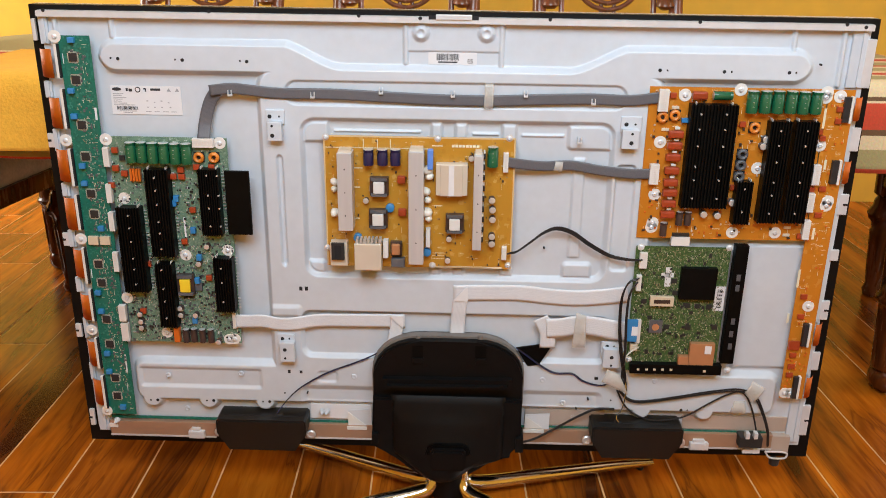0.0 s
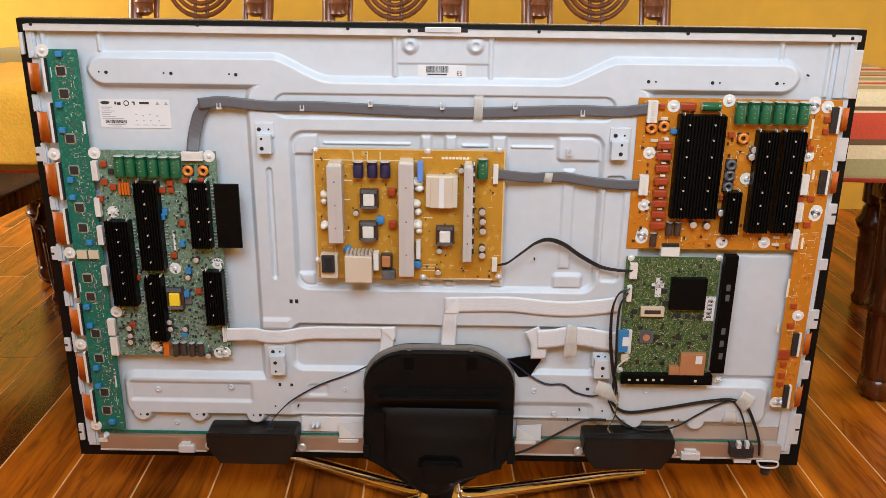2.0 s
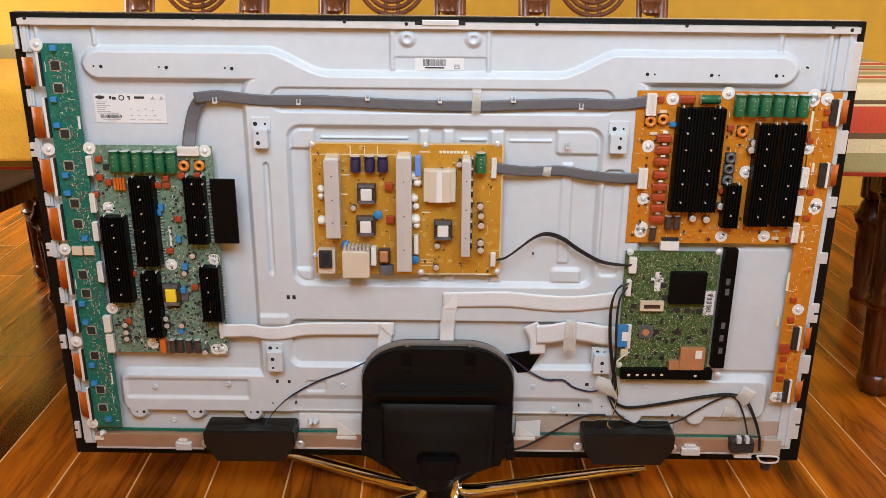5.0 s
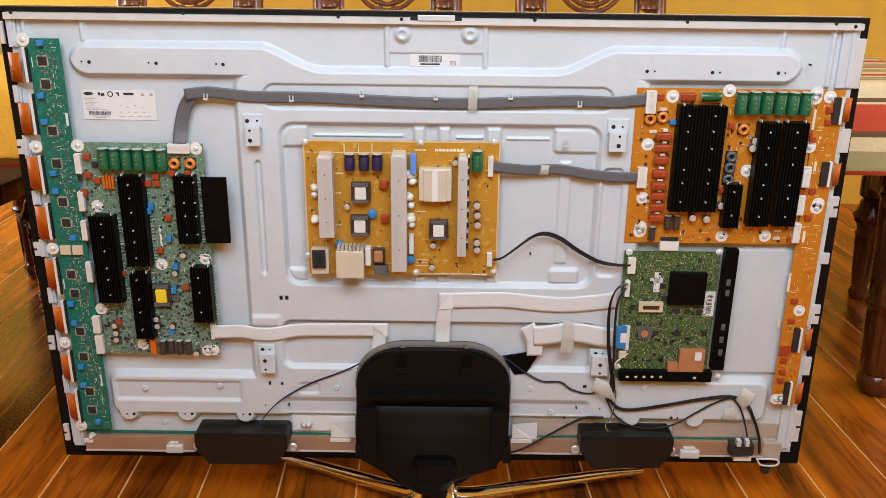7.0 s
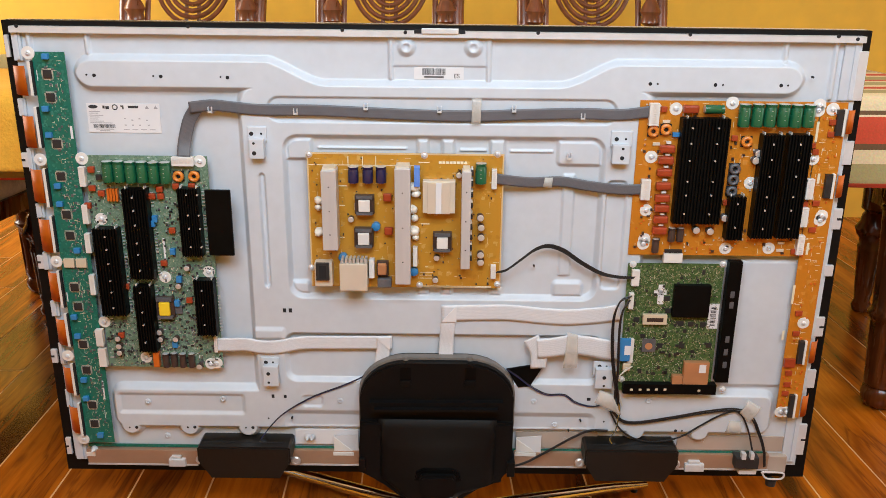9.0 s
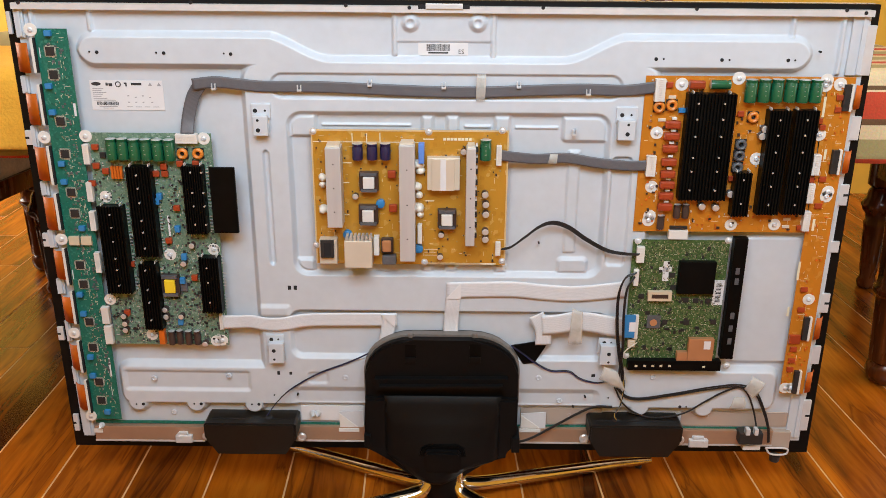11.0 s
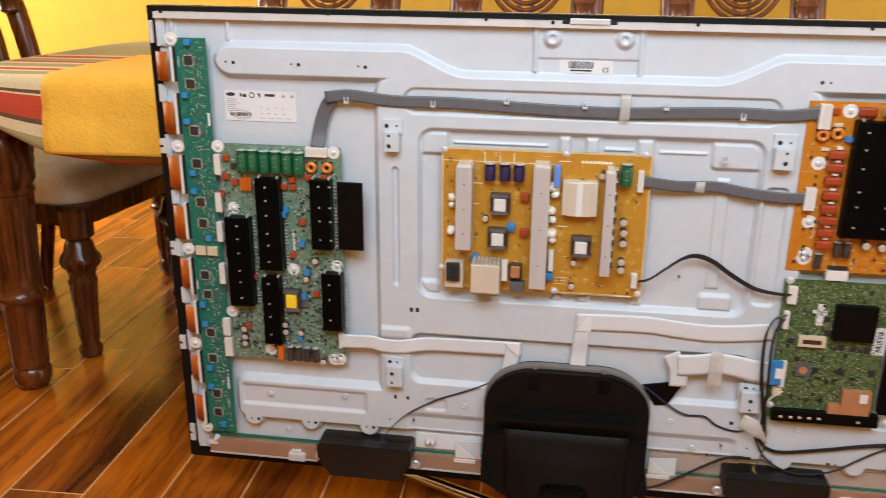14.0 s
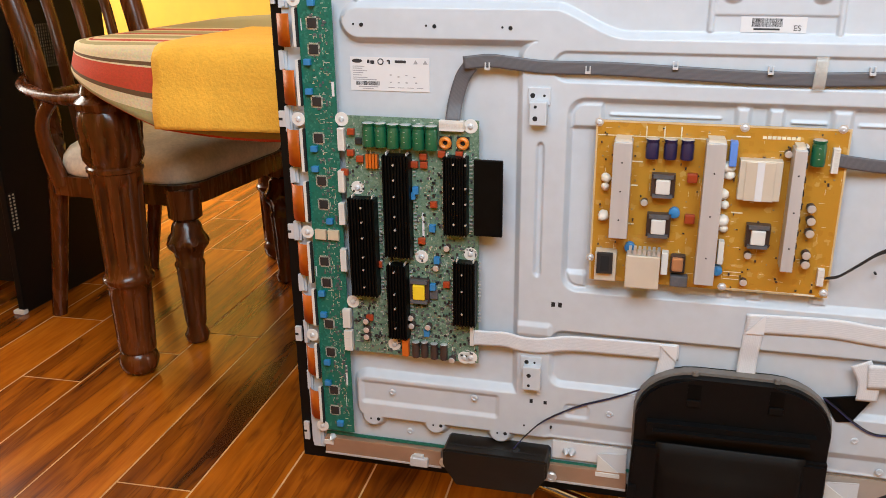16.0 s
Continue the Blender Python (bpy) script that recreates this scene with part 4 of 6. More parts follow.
def transformer(parent, rect, d0, d1, top, frame_m=M_CAPK):
    u0, v0, u1, v1 = rect
    t = block(parent, "transformer", rect, d0, d1 - 0.006, frame_m, 0.001)
    w, h = u1 - u0, v1 - v0
    block(t, "ferrite_core", (u0 + w * 0.08, v1 - h * 0.16, u1 - w * 0.08, v1), d1 - 0.006, d1 - 0.001, M_ICG)
    block(t, "ferrite_core", (u0 + w * 0.08, v0, u1 - w * 0.08, v0 + h * 0.14), d1 - 0.006, d1 - 0.001, M_ICG)
    block(t, "winding", (u0 + w * 0.2, v0 + h * 0.16, u1 - w * 0.2, v1 - h * 0.2), d1 - 0.006, d1, top, 0.002)
    return t


# ---- the boards ----
D = 0.0161  # board face
buf = board("buffer_board", (-0.6535, -0.3516, -0.6015, 0.3594), 0.0145, M_PCBG, "long narrow green buffer board along the chassis edge")
chips = ((-0.6322, 0.3243), (-0.6318, 0.2872), (-0.632, 0.211), (-0.6328, 0.156), (-0.632, 0.0894), (-0.6311, 0.0522), (-0.6356, -0.0425), (-0.6342, -0.0786), (-0.6343, -0.1514), (-0.6345, -0.2021), (-0.6328, -0.2729), (-0.6334, -0.3115))
blocks(buf, "chip_footprint", chips, 0.0185, 0.0185, D, D + 0.0006, M_PCBY)
blocks(buf, "chip", chips, 0.0138, 0.0138, D, D + 0.0024, M_IC)
# solder legs of each driver chip, in fine combs
for u, v in chips:
    bm = nb()
    for k in range(8):
        o = -0.0062 + 0.0124 * k / 7
        for s in (-1, 1):
            slab(bm, u + o - 0.0004, v + s * 0.0082 - 0.0013, u + o + 0.0004, v + s * 0.0082 + 0.0013, D + 0.0006, D + 0.0011)
            slab(bm, u + s * 0.0082 - 0.0013, v + o - 0.0004, u + s * 0.0082 + 0.0013, v + o + 0.0004, D + 0.0006, D + 0.0011)
    part("lead_comb", bm, M_TINP, buf)
blues = ((-0.6309, 0.3526), (-0.6419, 0.2692), (-0.6423, 0.2263), (-0.6398, 0.14), (-0.6402, 0.1087), (-0.6216, 0.0262), (-0.6428, -0.0976), (-0.6415, -0.1345), (-0.6411, -0.2209), (-0.6417, -0.2587), (-0.6244, -0.3346))
blocks(buf, "blue_component", blues, 0.0105, 0.009, D, D + 0.007, M_BLUE, 0.001)
for r in ((-0.5998, 0.1407, -0.5896, 0.1742), (-0.6023, 0.0758, -0.5929, 0.1093), (-0.604, 0.0237, -0.5944, 0.0581), (-0.6055, -0.0534, -0.5959, -0.0168)):
    connector(buf, r, D, D + 0.01, 9)
for r in ((-0.6071, -0.1512, -0.5945, -0.1198), (-0.6064, -0.1913, -0.593, -0.1559)):
    connector(buf, r, D, D + 0.01, 7)
for r in ((-0.6469, -0.0043, -0.629, 0.0114), (-0.6259, -0.004, -0.6079, 0.0117)):
    connector(buf, r, D, D + 0.006, 0, M_TAN)
screws(buf, ((-0.6589, 0.3575), (-0.6636, 0.1838), (-0.6613, 0.0048), (-0.6652, -0.1746), (-0.6577, -0.345)), D)
for r in ((-0.6078, 0.2196, -0.6039, 0.2407), (-0.6106, -0.2616, -0.6078, -0.2238), (-0.6499, 0.3136, -0.6486, 0.3302), (-0.6125, -0.3026, -0.6116, -0.2833), (-0.6519, -0.0698, -0.6502, -0.0522)):
    block(buf, "white_print", r, D, D + 0.0004, M_PAPER)
scatter(buf, (-0.6362, -0.3442, -0.609, 0.3541), D, 620, 3, SMD[2:5] + SMD[5:] + ((M_SILK, (0.0006, 0.006, 0.00012)),), [(u - 0.008, v - 0.008, u + 0.008, v + 0.008) for u, v in chips + blues])

# flexible strips from the buffer board to the panel's edge


def flexes(parent_label, rects, side):
    """Bent amber strips; each bows out and dives behind the panel's rim."""
    for u0, v0, u1, v1 in rects:
        bm = nb()
        n = 8
        rows = []
        for i in range(n + 1):
            f = i / n
            u = (u1 + (u0 - u1) * f) if side < 0 else (u0 + (u1 - u0) * f)
            d = 0.0185 - 0.013 * f ** 3
            rows.append([bm.verts.new((u, -d, v0 + 0.001 * f)), bm.verts.new((u, -d, v1 - 0.001 * f))])
        for a, b in zip(rows, rows[1:]):
            bm.faces.new((a[0], b[0], b[1], a[1]))
        ob = obj("flex_cable", bm, M_FLEX, smooth="all")
        ob.matrix_world = TV
        ob.modifiers.new("film", "SOLIDIFY").thickness = 0.0006
        tagged(ob, parent_label, "flex cable", "amber flex cables")


flexes("amber polyimide flex cable from the green buffer board", [(-0.6917, 0.2896, -0.6672, 0.3374), (-0.6883, 0.2038, -0.6646, 0.2564), (-0.6883, 0.1094, -0.6637, 0.1672), (-0.6875, 0.0214, -0.6632, 0.0805), (-0.6845, -0.0702, -0.6606, -0.0162), (-0.6827, -0.1541, -0.6596, -0.1037), (-0.6822, -0.2495, -0.6596, -0.1982), (-0.6815, -0.3327, -0.6575, -0.2785)], -1)
for r in ((-0.6608, 0.2904, -0.6597, 0.3455), (-0.6605, 0.2048, -0.6589, 0.2716), (-0.6611, 0.1035, -0.6598, 0.1696), (-0.6612, 0.0229, -0.6583, 0.0872), (-0.662, -0.0795, -0.6592, -0.0111), (-0.6599, -0.1544, -0.658, -0.0916), (-0.6616, -0.252, -0.6583, -0.1889), (-0.6594, -0.3364, -0.6575, -0.2687)):
    u0, v0, u1, v1 = r
    c = connector(buf, (u0, v0, u0 + 0.0045, v1), D - 0.001, D + 0.006, 0, M_WHITE)
    # dark strip drawn for the shadow line along the white bar, no moving part
    block(c, "latch", (u0 + 0.0045, v0, u0 + 0.0072, v1), D - 0.001, D + 0.005, M_HOLE)

yb = board("sustain_board", (-0.5921, -0.1946, -0.3874, 0.1925), 0.0145, M_PCBY, "green driver board crowded with black finned heatsinks")
lying(yb, "capacitor", [(u - 0.0092, v - 0.018, u + 0.0092, v + 0.018) for u, v in ((-0.5507, 0.1675), (-0.5324, 0.1677), (-0.5133, 0.1669), (-0.494, 0.1672), (-0.4749, 0.1664), (-0.4556, 0.1667))], D, M_CAPG)
connector(yb, (-0.4441, 0.1775, -0.4081, 0.1928), D, D + 0.01, 14)
toroids(yb, ((-0.4363, 0.1589), (-0.4103, 0.1593)), D, M_COIL)
HS_Y = ((-0.5289, -0.0196, -0.4883, 0.1389), (-0.5855, -0.0884, -0.5437, 0.0698), (-0.4366, 0.0227, -0.4023, 0.1411), (-0.5276, -0.1567, -0.497, -0.034), (-0.4228, -0.1237, -0.389, -0.0208))
for r, f, pins in zip(HS_Y, (9, 9, 9, 7, 8), ((0.42,), (0.5,), (0.45, 0.97), (0.38,), (0.4,))):
    heatsink(yb, r, D, 0.036, M_BLACKM, f, pins, "black anodised finned heatsink")
block(yb, "shield_plate", (-0.3916, 0.0248, -0.3491, 0.1398), 0.028, 0.034, M_BLACKM, 0.0015, "matt black shield plate")
transformer(yb, (-0.4949, -0.0954, -0.4633, -0.0565), D, 0.03, M_YELLOW, M_CAPK)
for k in range(4):
    a = -0.558 + 0.0049 * k
    block(yb, "orange_resistor", (a, 0.1152, a + 0.0041, 0.1371), D, D + 0.008, M_ORG, 0.0012)
blocks(yb, "film_capacitor", ((-0.58, 0.1691), (-0.582, 0.1372), (-0.5927, 0.1068), (-0.5676, 0.1284), (-0.4694, 0.1366), (-0.4833, 0.1244), (-0.4687, 0.1246), (-0.4418, 0.142), (-0.4156, 0.1423), (-0.4549, 0.0646), (-0.4744, 0.0056), (-0.5443, -0.0382), (-0.5629, -0.1313), (-0.4364, -0.0628)), 0.011, 0.010, D, D + 0.007, M_RED, 0.0015)
block(yb, "film_capacitor", (-0.5089, -0.1902, -0.4983, -0.1618), D, D + 0.012, M_ORG, 0.002, "orange red film capacitor")
lying(yb, "capacitor", [(u - 0.006, v - 0.0135, u + 0.006, v + 0.0135) for u, v in ((-0.4875, -0.1781), (-0.4728, -0.1767), (-0.4573, -0.1776), (-0.4417, -0.1774))], D, M_CAPK)
uprights(yb, "capacitor", ((-0.5679, -0.1361), (-0.5675, -0.1508), (-0.5679, -0.1633), (-0.4934, -0.1226), (-0.4927, -0.1361), (-0.4345, -0.0016), (-0.4516, -0.035), (-0.4281, -0.1887), (-0.4659, -0.1357)), 0.005, D, D + 0.012, M_CAPK, M_TINP)
block(yb, "chip", (-0.4637, -0.0894, -0.451, -0.0731), D, D + 0.004, M_ICG, 0.0008)
block(yb, "chip", (-0.5743, 0.1504, -0.5649, 0.1602), D, D + 0.004, M_IC, 0.0008)
blocks(yb, "blue_component", ((-0.4691, -0.1482), (-0.4824, 0.0848), (-0.4872, 0.0765), (-0.4582, -0.0686), (-0.4511, -0.024), (-0.4574, 0.027)), 0.009, 0.011, D, D + 0.008, M_BLUE, 0.001)
block(yb, "white_print", (-0.4743, 0.0106, -0.4711, 0.0495), D, D + 0.0006, M_PAPER)
connector(yb, (-0.3997, -0.1618, -0.3938, -0.1313), D, D + 0.007, 10)
screws(yb, ((-0.5947, 0.1866), (-0.5746, 0.0823), (-0.4762, -0.0216), (-0.3998, -0.0108), (-0.5915, -0.1077), (-0.5245, -0.1759), (-0.3996, 0.184), (-0.4098, -0.1868), (-0.3992, -0.1855)), D)
scatter(yb, (-0.5894, 0.0, -0.3903, 0.15), D, 620, 5, SMD, HS_Y)
scatter(yb, (-0.5894, -0.1923, -0.3903, 0.0), D, 1500, 15, SMD, HS_Y)
# rows of soldered legs beside the heatsinks
for u0, v0, u1, v1 in HS_Y:
    for u in (u0 - 0.0035, u1 + 0.0035):
        n = int((v1 - v0) / 0.0058)
        bm = nb()
        for k in range(n):
            v = v0 + (v1 - v0) * (k + 0.5) / n
            if k % 7 < 5:
                slab(bm, u - 0.0022, v - 0.0008, u + 0.0022, v + 0.0008, D, D + 0.0022)
        tagged(part("lead_row", bm, M_TINP, yb), kind="stuff")
scatter(yb, (-0.5894, -0.1923, -0.3903, 0.1906), D, 260, 6, ((M_SMDW, (0.0018, 0.0028, 0.001)), (M_TINP, (0.0012, 0.003, 0.0015)), (M_PAPER, (0.0008, 0.0045, 0.0002))), HS_Y)

psu = board("power_board", (-0.2221, -0.0336, 0.1032, 0.2022), 0.018, M_PCBO, "amber power supply board with grey aluminium heatsinks")
E1 = 0.0196
HS_P = ((-0.1956, 0.0429, -0.1708, 0.1786), (-0.0758, -0.0166, -0.0503, 0.1829), (0.0336, 0.0122, 0.0489, 0.1789))
for r in HS_P:
    u0, v0, u1, v1 = r
    hs = block(psu, "heatsink", r, E1, 0.052, M_ALU, 0.0008, "plain grey aluminium heatsink bar")
    for f in (0.2, 0.5, 0.8):
        bm = nb()
        rod(bm, ((u0 + u1) / 2, -0.0515, v0 + (v1 - v0) * f), ((u0 + u1) / 2, -0.0523, v0 + (v1 - v0) * f), 0.0012, 8)
        part("drilled_hole", bm, M_HOLE, hs)
    block(hs, "solder_tab", (u0 + 0.002, v1, u1 - 0.002, v1 + 0.004), E1, 0.045, M_CREAM)
lying(psu, "capacitor", [(u - 0.0088, v - 0.014, u + 0.0088, v + 0.014) for u, v in ((-0.1449, 0.1676), (-0.1211, 0.1679), (-0.0992, 0.1682))], E1, M_CAPB)
for r in ((-0.1432, 0.1003, -0.1113, 0.1329), (-0.1456, 0.0422, -0.1133, 0.0756), (-0.013, 0.0367, 0.0184, 0.0692)):
    transformer(psu, r, E1, 0.038, M_WHITE)
sh = block(psu, "tin_shield", (-0.0304, 0.1047, 0.0233, 0.1594), E1, 0.036, M_CREAM, 0.001, "folded pale tin shield")
block(sh, "folded_panel", (-0.0228, 0.1042, 0.0147, 0.1581), 0.036, 0.0385, M_CREAM, 0.0008)
block(sh, "crease", (-0.0086, 0.1046, 0.0005, 0.1578), 0.0385, 0.0394, M_PAPER)
block(psu, "blue_component", (-0.0448, 0.1494, -0.0353, 0.1825), E1, E1 + 0.016, M_LBLUE, 0.001)
lying(psu, "capacitor", [(u - 0.0092, v - 0.0175, u + 0.0092, v + 0.0175) for u, v in ((0.0651, 0.1722),)], E1, M_CAPG)
uprights(psu, "capacitor", ((0.0659, 0.0957), (0.0673, 0.0784), (0.0677, 0.0611), (0.0674, 0.03), (0.0678, 0.0165)), 0.0058, E1, E1 + 0.013, M_CAPK, M_TINP)
uprights(psu, "capacitor", ((-0.007, 0.0228), (-0.0087, -0.0173), (0.0291, 0.1678), (-0.1507, 0.0898)), 0.005, E1, E1 + 0.01, M_CAPK, M_TINP)
uprights(psu, "disc_capacitor", ((-0.1093, 0.0771), (-0.1663, 0.0216), (-0.0454, -0.003)), 0.0075, E1, E1 + 0.009, M_BLUE)
blocks(psu, "film_capacitor", ((-0.0894, 0.1282), (-0.0881, 0.0696)), 0.014, 0.013, E1, E1 + 0.009, M_RED, 0.002)
inlet = block(psu, "mains_inlet", (-0.2133, -0.0265, -0.1834, 0.0163), E1, 0.04, M_CREAM, 0.001, "mains inlet with a pale metal collar")
block(inlet, "socket", (-0.2104, -0.0136, -0.1881, 0.0175), 0.04, 0.046, M_IC, 0.001)
block(inlet, "socket_well", (-0.2047, -0.0094, -0.1928, 0.0134), 0.046, 0.0464, M_HOLE)
box_s = block(psu, "filter_can", (-0.1699, -0.0301, -0.1232, 0.0185), E1, 0.05, M_CREAM, 0.0015, "pale metal filter can with a slotted top")
bm = nb()
u0, v0, u1, v1 = -0.1678, 0.0181, -0.1222, 0.0237
for k in range(7):
    slab(bm, u0 + (u1 - u0) * (k + 0.15) / 7, v1 - 0.0045, u0 + (u1 - u0) * (k + 0.75) / 7, v1 + 0.003, 0.03, 0.048)
part("slotted_edge", bm, M_TINP, box_s)
block(psu, "white_relay", (-0.1215, -0.0122, -0.1123, 0.0202), E1, 0.036, M_WHITE, 0.001)
coil = block(psu, "choke", (-0.109, -0.0105, -0.0887, 0.0165), E1, 0.03, M_CAPK, 0.002)
block(coil, "winding", (-0.107, -0.0063, -0.0916, 0.0145), 0.03, 0.036, M_CU, 0.003)
block(psu, "grey_component", (-0.1075, -0.0296, -0.0839, -0.014), E1, 0.034, M_ICG, 0.001)
block(psu, "white_component", (-0.047, 0.0091, -0.0393, 0.0424), E1, 0.034, M_WHITE, 0.001)
connector(psu, (0.083, 0.145, 0.0915, 0.1782), E1, E1 + 0.009, 10)
connector(psu, (0.0856, -0.0138, 0.0942, 0.0104), E1, E1 + 0.009, 6)
for r in ((-0.2221, -0.0336, -0.2196, 0.2022), (0.1007, -0.0336, 0.1032, 0.2022), (-0.2196, 0.1995, 0.1007, 0.2022), (-0.03, -0.0336, 0.06, -0.0311)):
    block(psu, "board_edge", r, E1, E1 + 0.0003, M_EDGE)
for k in range(9):
    v = 0.022 + 0.0185 * k
    block(psu, "transistor", (0.0493, v, 0.0528, v + 0.007), E1, 0.038, M_IC, 0.0006)
    block(psu, "white_stud", (0.0493, v + 0.0085, 0.0522, v + 0.0115), E1, 0.034, M_WHITE, 0.0004)
for u, v, s in ((-0.0449, 0.1454, 0.011), (-0.042, 0.1345, 0.009), (-0.0469, 0.1076, 0.01), (-0.044, 0.0925, 0.008), (-0.045, 0.0691, 0.012), (-0.0421, 0.0589, 0.008), (-0.2048, 0.1214, 0.009), (-0.2053, 0.1093, 0.007), (-0.206, 0.0656, 0.01)):
    bm = nb()
    bmesh.ops.create_icosphere(bm, subdivisions=2, radius=s * 0.8)
    for q in bm.verts:
        q.co *= 1 + 0.35 * noise.noise(q.co * 220 + Vector((u * 90, v * 90, 0)))
    ob = part("silicone_blob", bm, M_GLUE, psu, smooth="all")
    ob.location = (u, -E1 - 0.004, v)
screws(psu, ((-0.2182, 0.1988), (0.0921, 0.2025), (-0.0282, 0.1992), (0.0979, -0.0265), (-0.0358, -0.0294), (-0.2216, 0)), E1, 0.006, M_TINP)
for r in ((-0.2189, 0.2045, 0.0958, 0.2047), (-0.0368, -0.0331, 0.0871, -0.0305), (-0.1548, 0.1787, -0.1533, 0.1962), (-0.131, 0.179, -0.1294, 0.1965), (-0.1091, 0.1792, -0.1075, 0.1968), (-0.2192, 0.182, -0.0406, 0.1808), (-0.1715, 0.1451, -0.1562, 0.1469), (-0.1726, 0.1109, -0.161, 0.1128), (-0.1743, 0.0546, -0.1626, 0.0565), (-0.0339, 0.0802, -0.0193, 0.0821), (-0.0378, 0.1862, -0.0197, 0.1879), (0.0802, 0.153, 0.086, 0.155), (-0.0359, -0.0064, -0.013, -0.0056), (-0.0359, -0.0117, -0.0149, -0.0109), (-0.0359, -0.0171, -0.0149, -0.0163)):
    block(psu, "white_print", r, E1, E1 + 0.0003, M_SILK)
bm = nb()
u0, v0, u1, v1 = -0.0044, 0.185, 0.0432, 0.1893
for k in range(8):
    slab(bm, u0 + (u1 - u0) * k / 8, v0, u0 + (u1 - u0) * (k + 0.8) / 8, v1, E1, E1 + 0.0003)
part("white_print", bm, M_SILK, psu)
scatter(psu, (-0.2157, -0.0305, 0.0991, 0.1965), E1, 300, 9, ((M_IC, (0.002, 0.002, 0.002)), (M_SILK, (0.0005, 0.005, 0.0002)), (M_CAPK, (0.002, 0.003, 0.003)), (M_SILK, (0.0004, 0.009, 0.0002)), (M_SMDT, (0.0016, 0.002, 0.001)), (M_SILK, (0.0004, 0.004, 0.0002))), HS_P)

zb = board("driver_board", (0.3194, 0.0296, 0.6091, 0.2926), 0.0145, M_PCBT, "orange driver board with black heatsinks and green capacitors")
HS_Z = ((0.3854, 0.0906, 0.4624, 0.2668), (0.4757, 0.0631, 0.5028, 0.1379), (0.5173, 0.0665, 0.5527, 0.2412), (0.5597, 0.0671, 0.5968, 0.2417))
for r, f, pins in zip(HS_Z, (15, 6, 8, 8), ((0.22, 0.76), (0.5,), (0.5,), (0.5,))):
    heatsink(zb, r, D, 0.036, M_BLACKM, f, pins, "black anodised finned heatsink")
lying(zb, "capacitor", [(u - 0.0095, v - 0.0185, u + 0.0095, v + 0.0185) for u, v in ((0.4855, 0.2717), (0.5067, 0.272), (0.527, 0.2722), (0.5483, 0.2724), (0.5687, 0.2717), (0.589, 0.272))], D, M_CAPG)
lying(zb, "capacitor", [(0.4208, 0.2732, 0.4529, 0.2878)], D, M_CAPG, "u")
block(zb, "film_capacitor", (0.3877, 0.2737, 0.413, 0.2865), D, D + 0.011, M_RED, 0.003)
toroids(zb, ((0.3434, 0.2429), (0.3637, 0.246), (0.4968, 0.2276)), D, M_COIL)
toroids(zb, ((0.4825, 0.182), (0.4819, 0.1633), (0.4814, 0.1435)), D, M_ICG)
films = ((0.368, 0.215), (0.3679, 0.1957), (0.367, 0.1752), (0.3672, 0.1526), (0.3672, 0.1317), (0.3679, 0.1137), (0.3677, 0.0944), (0.3676, 0.075))
blocks(zb, "film_capacitor", films, 0.025, 0.0125, D, D + 0.011, M_RED, 0.003)
blocks(zb, "pale_fuse", [(u + 0.002, v + 0.0095) for u, v in films], 0.008, 0.004, D, D + 0.006, M_WHITE, 0.001)
connector(zb, (0.3334, 0.2528, 0.3496, 0.289), D, D + 0.011, 12)
connector(zb, (0.3302, 0.1286, 0.3456, 0.1631), D, D + 0.011, 10)
for r in ((0.6018, 0.133, 0.6145, 0.1674), (0.6005, 0.0847, 0.6121, 0.1178), (0.6008, 0.0353, 0.6125, 0.0692)):
    connector(zb, r, D, D + 0.011, 9)
connector(zb, (0.3791, 0.0175, 0.4112, 0.0338), D - 0.004, D + 0.007, 0)
block(zb, "connector_latch", (0.3805, 0.0353, 0.4094, 0.0401), D, D + 0.006, M_IC)
lying(zb, "capacitor", [(u - 0.006, v - 0.0125, u + 0.006, v + 0.0125) for u, v in ((0.3886, 0.0681), (0.4032, 0.0683), (0.3632, 0.0482))], D, M_CAPK)
uprights(zb, "capacitor", ((0.5163, 0.2091), (0.5131, 0.1974), (0.4286, 0.0769), (0.452, 0.0751), (0.4736, 0.0989)), 0.006, D, D + 0.012, M_ICG, M_TINP)
blocks(zb, "brown_component", ((0.4764, 0.233), (0.3578, 0.2789), (0.6044, 0.2221), (0.4741, 0.1245), (0.6107, 0.2116), (0.5994, 0.0392)), 0.010, 0.009, D, D + 0.005, M_RED, 0.001)
block(zb, "blue_component", (0.3748, 0.2344, 0.3887, 0.2418), D, D + 0.007, M_BLUE, 0.001)
blocks(zb, "pale_component", ((0.3638, 0.2588), (0.3504, 0.2216), (0.5766, 0.0538), (0.5765, 0.0403)), 0.012, 0.005, D, D + 0.002, M_CREAM, 0.0004)
screws(zb, ((0.3773, 0.2793), (0.4671, 0.2896), (0.6073, 0.2875), (0.6067, 0.2791), (0.3442, 0.1998), (0.3435, 0.1085), (0.345, 0.0573), (0.3437, 0.049), (0.5115, 0.1577), (0.6093, 0.1991), (0.4837, 0.0425), (0.5571, 0.0435)), D)
scatter(zb, (0.3243, 0.0337, 0.6055, 0.289), D, 420, 12, ((M_SILK, (0.0006, 0.005, 0.0002)), (M_CAPK, (0.003, 0.004, 0.003)), (M_SILK, (0.0006, 0.01, 0.0002)), (M_ORG, (0.003, 0.003, 0.002)), (M_TINP, (0.002, 0.003, 0.002))), HS_Z)

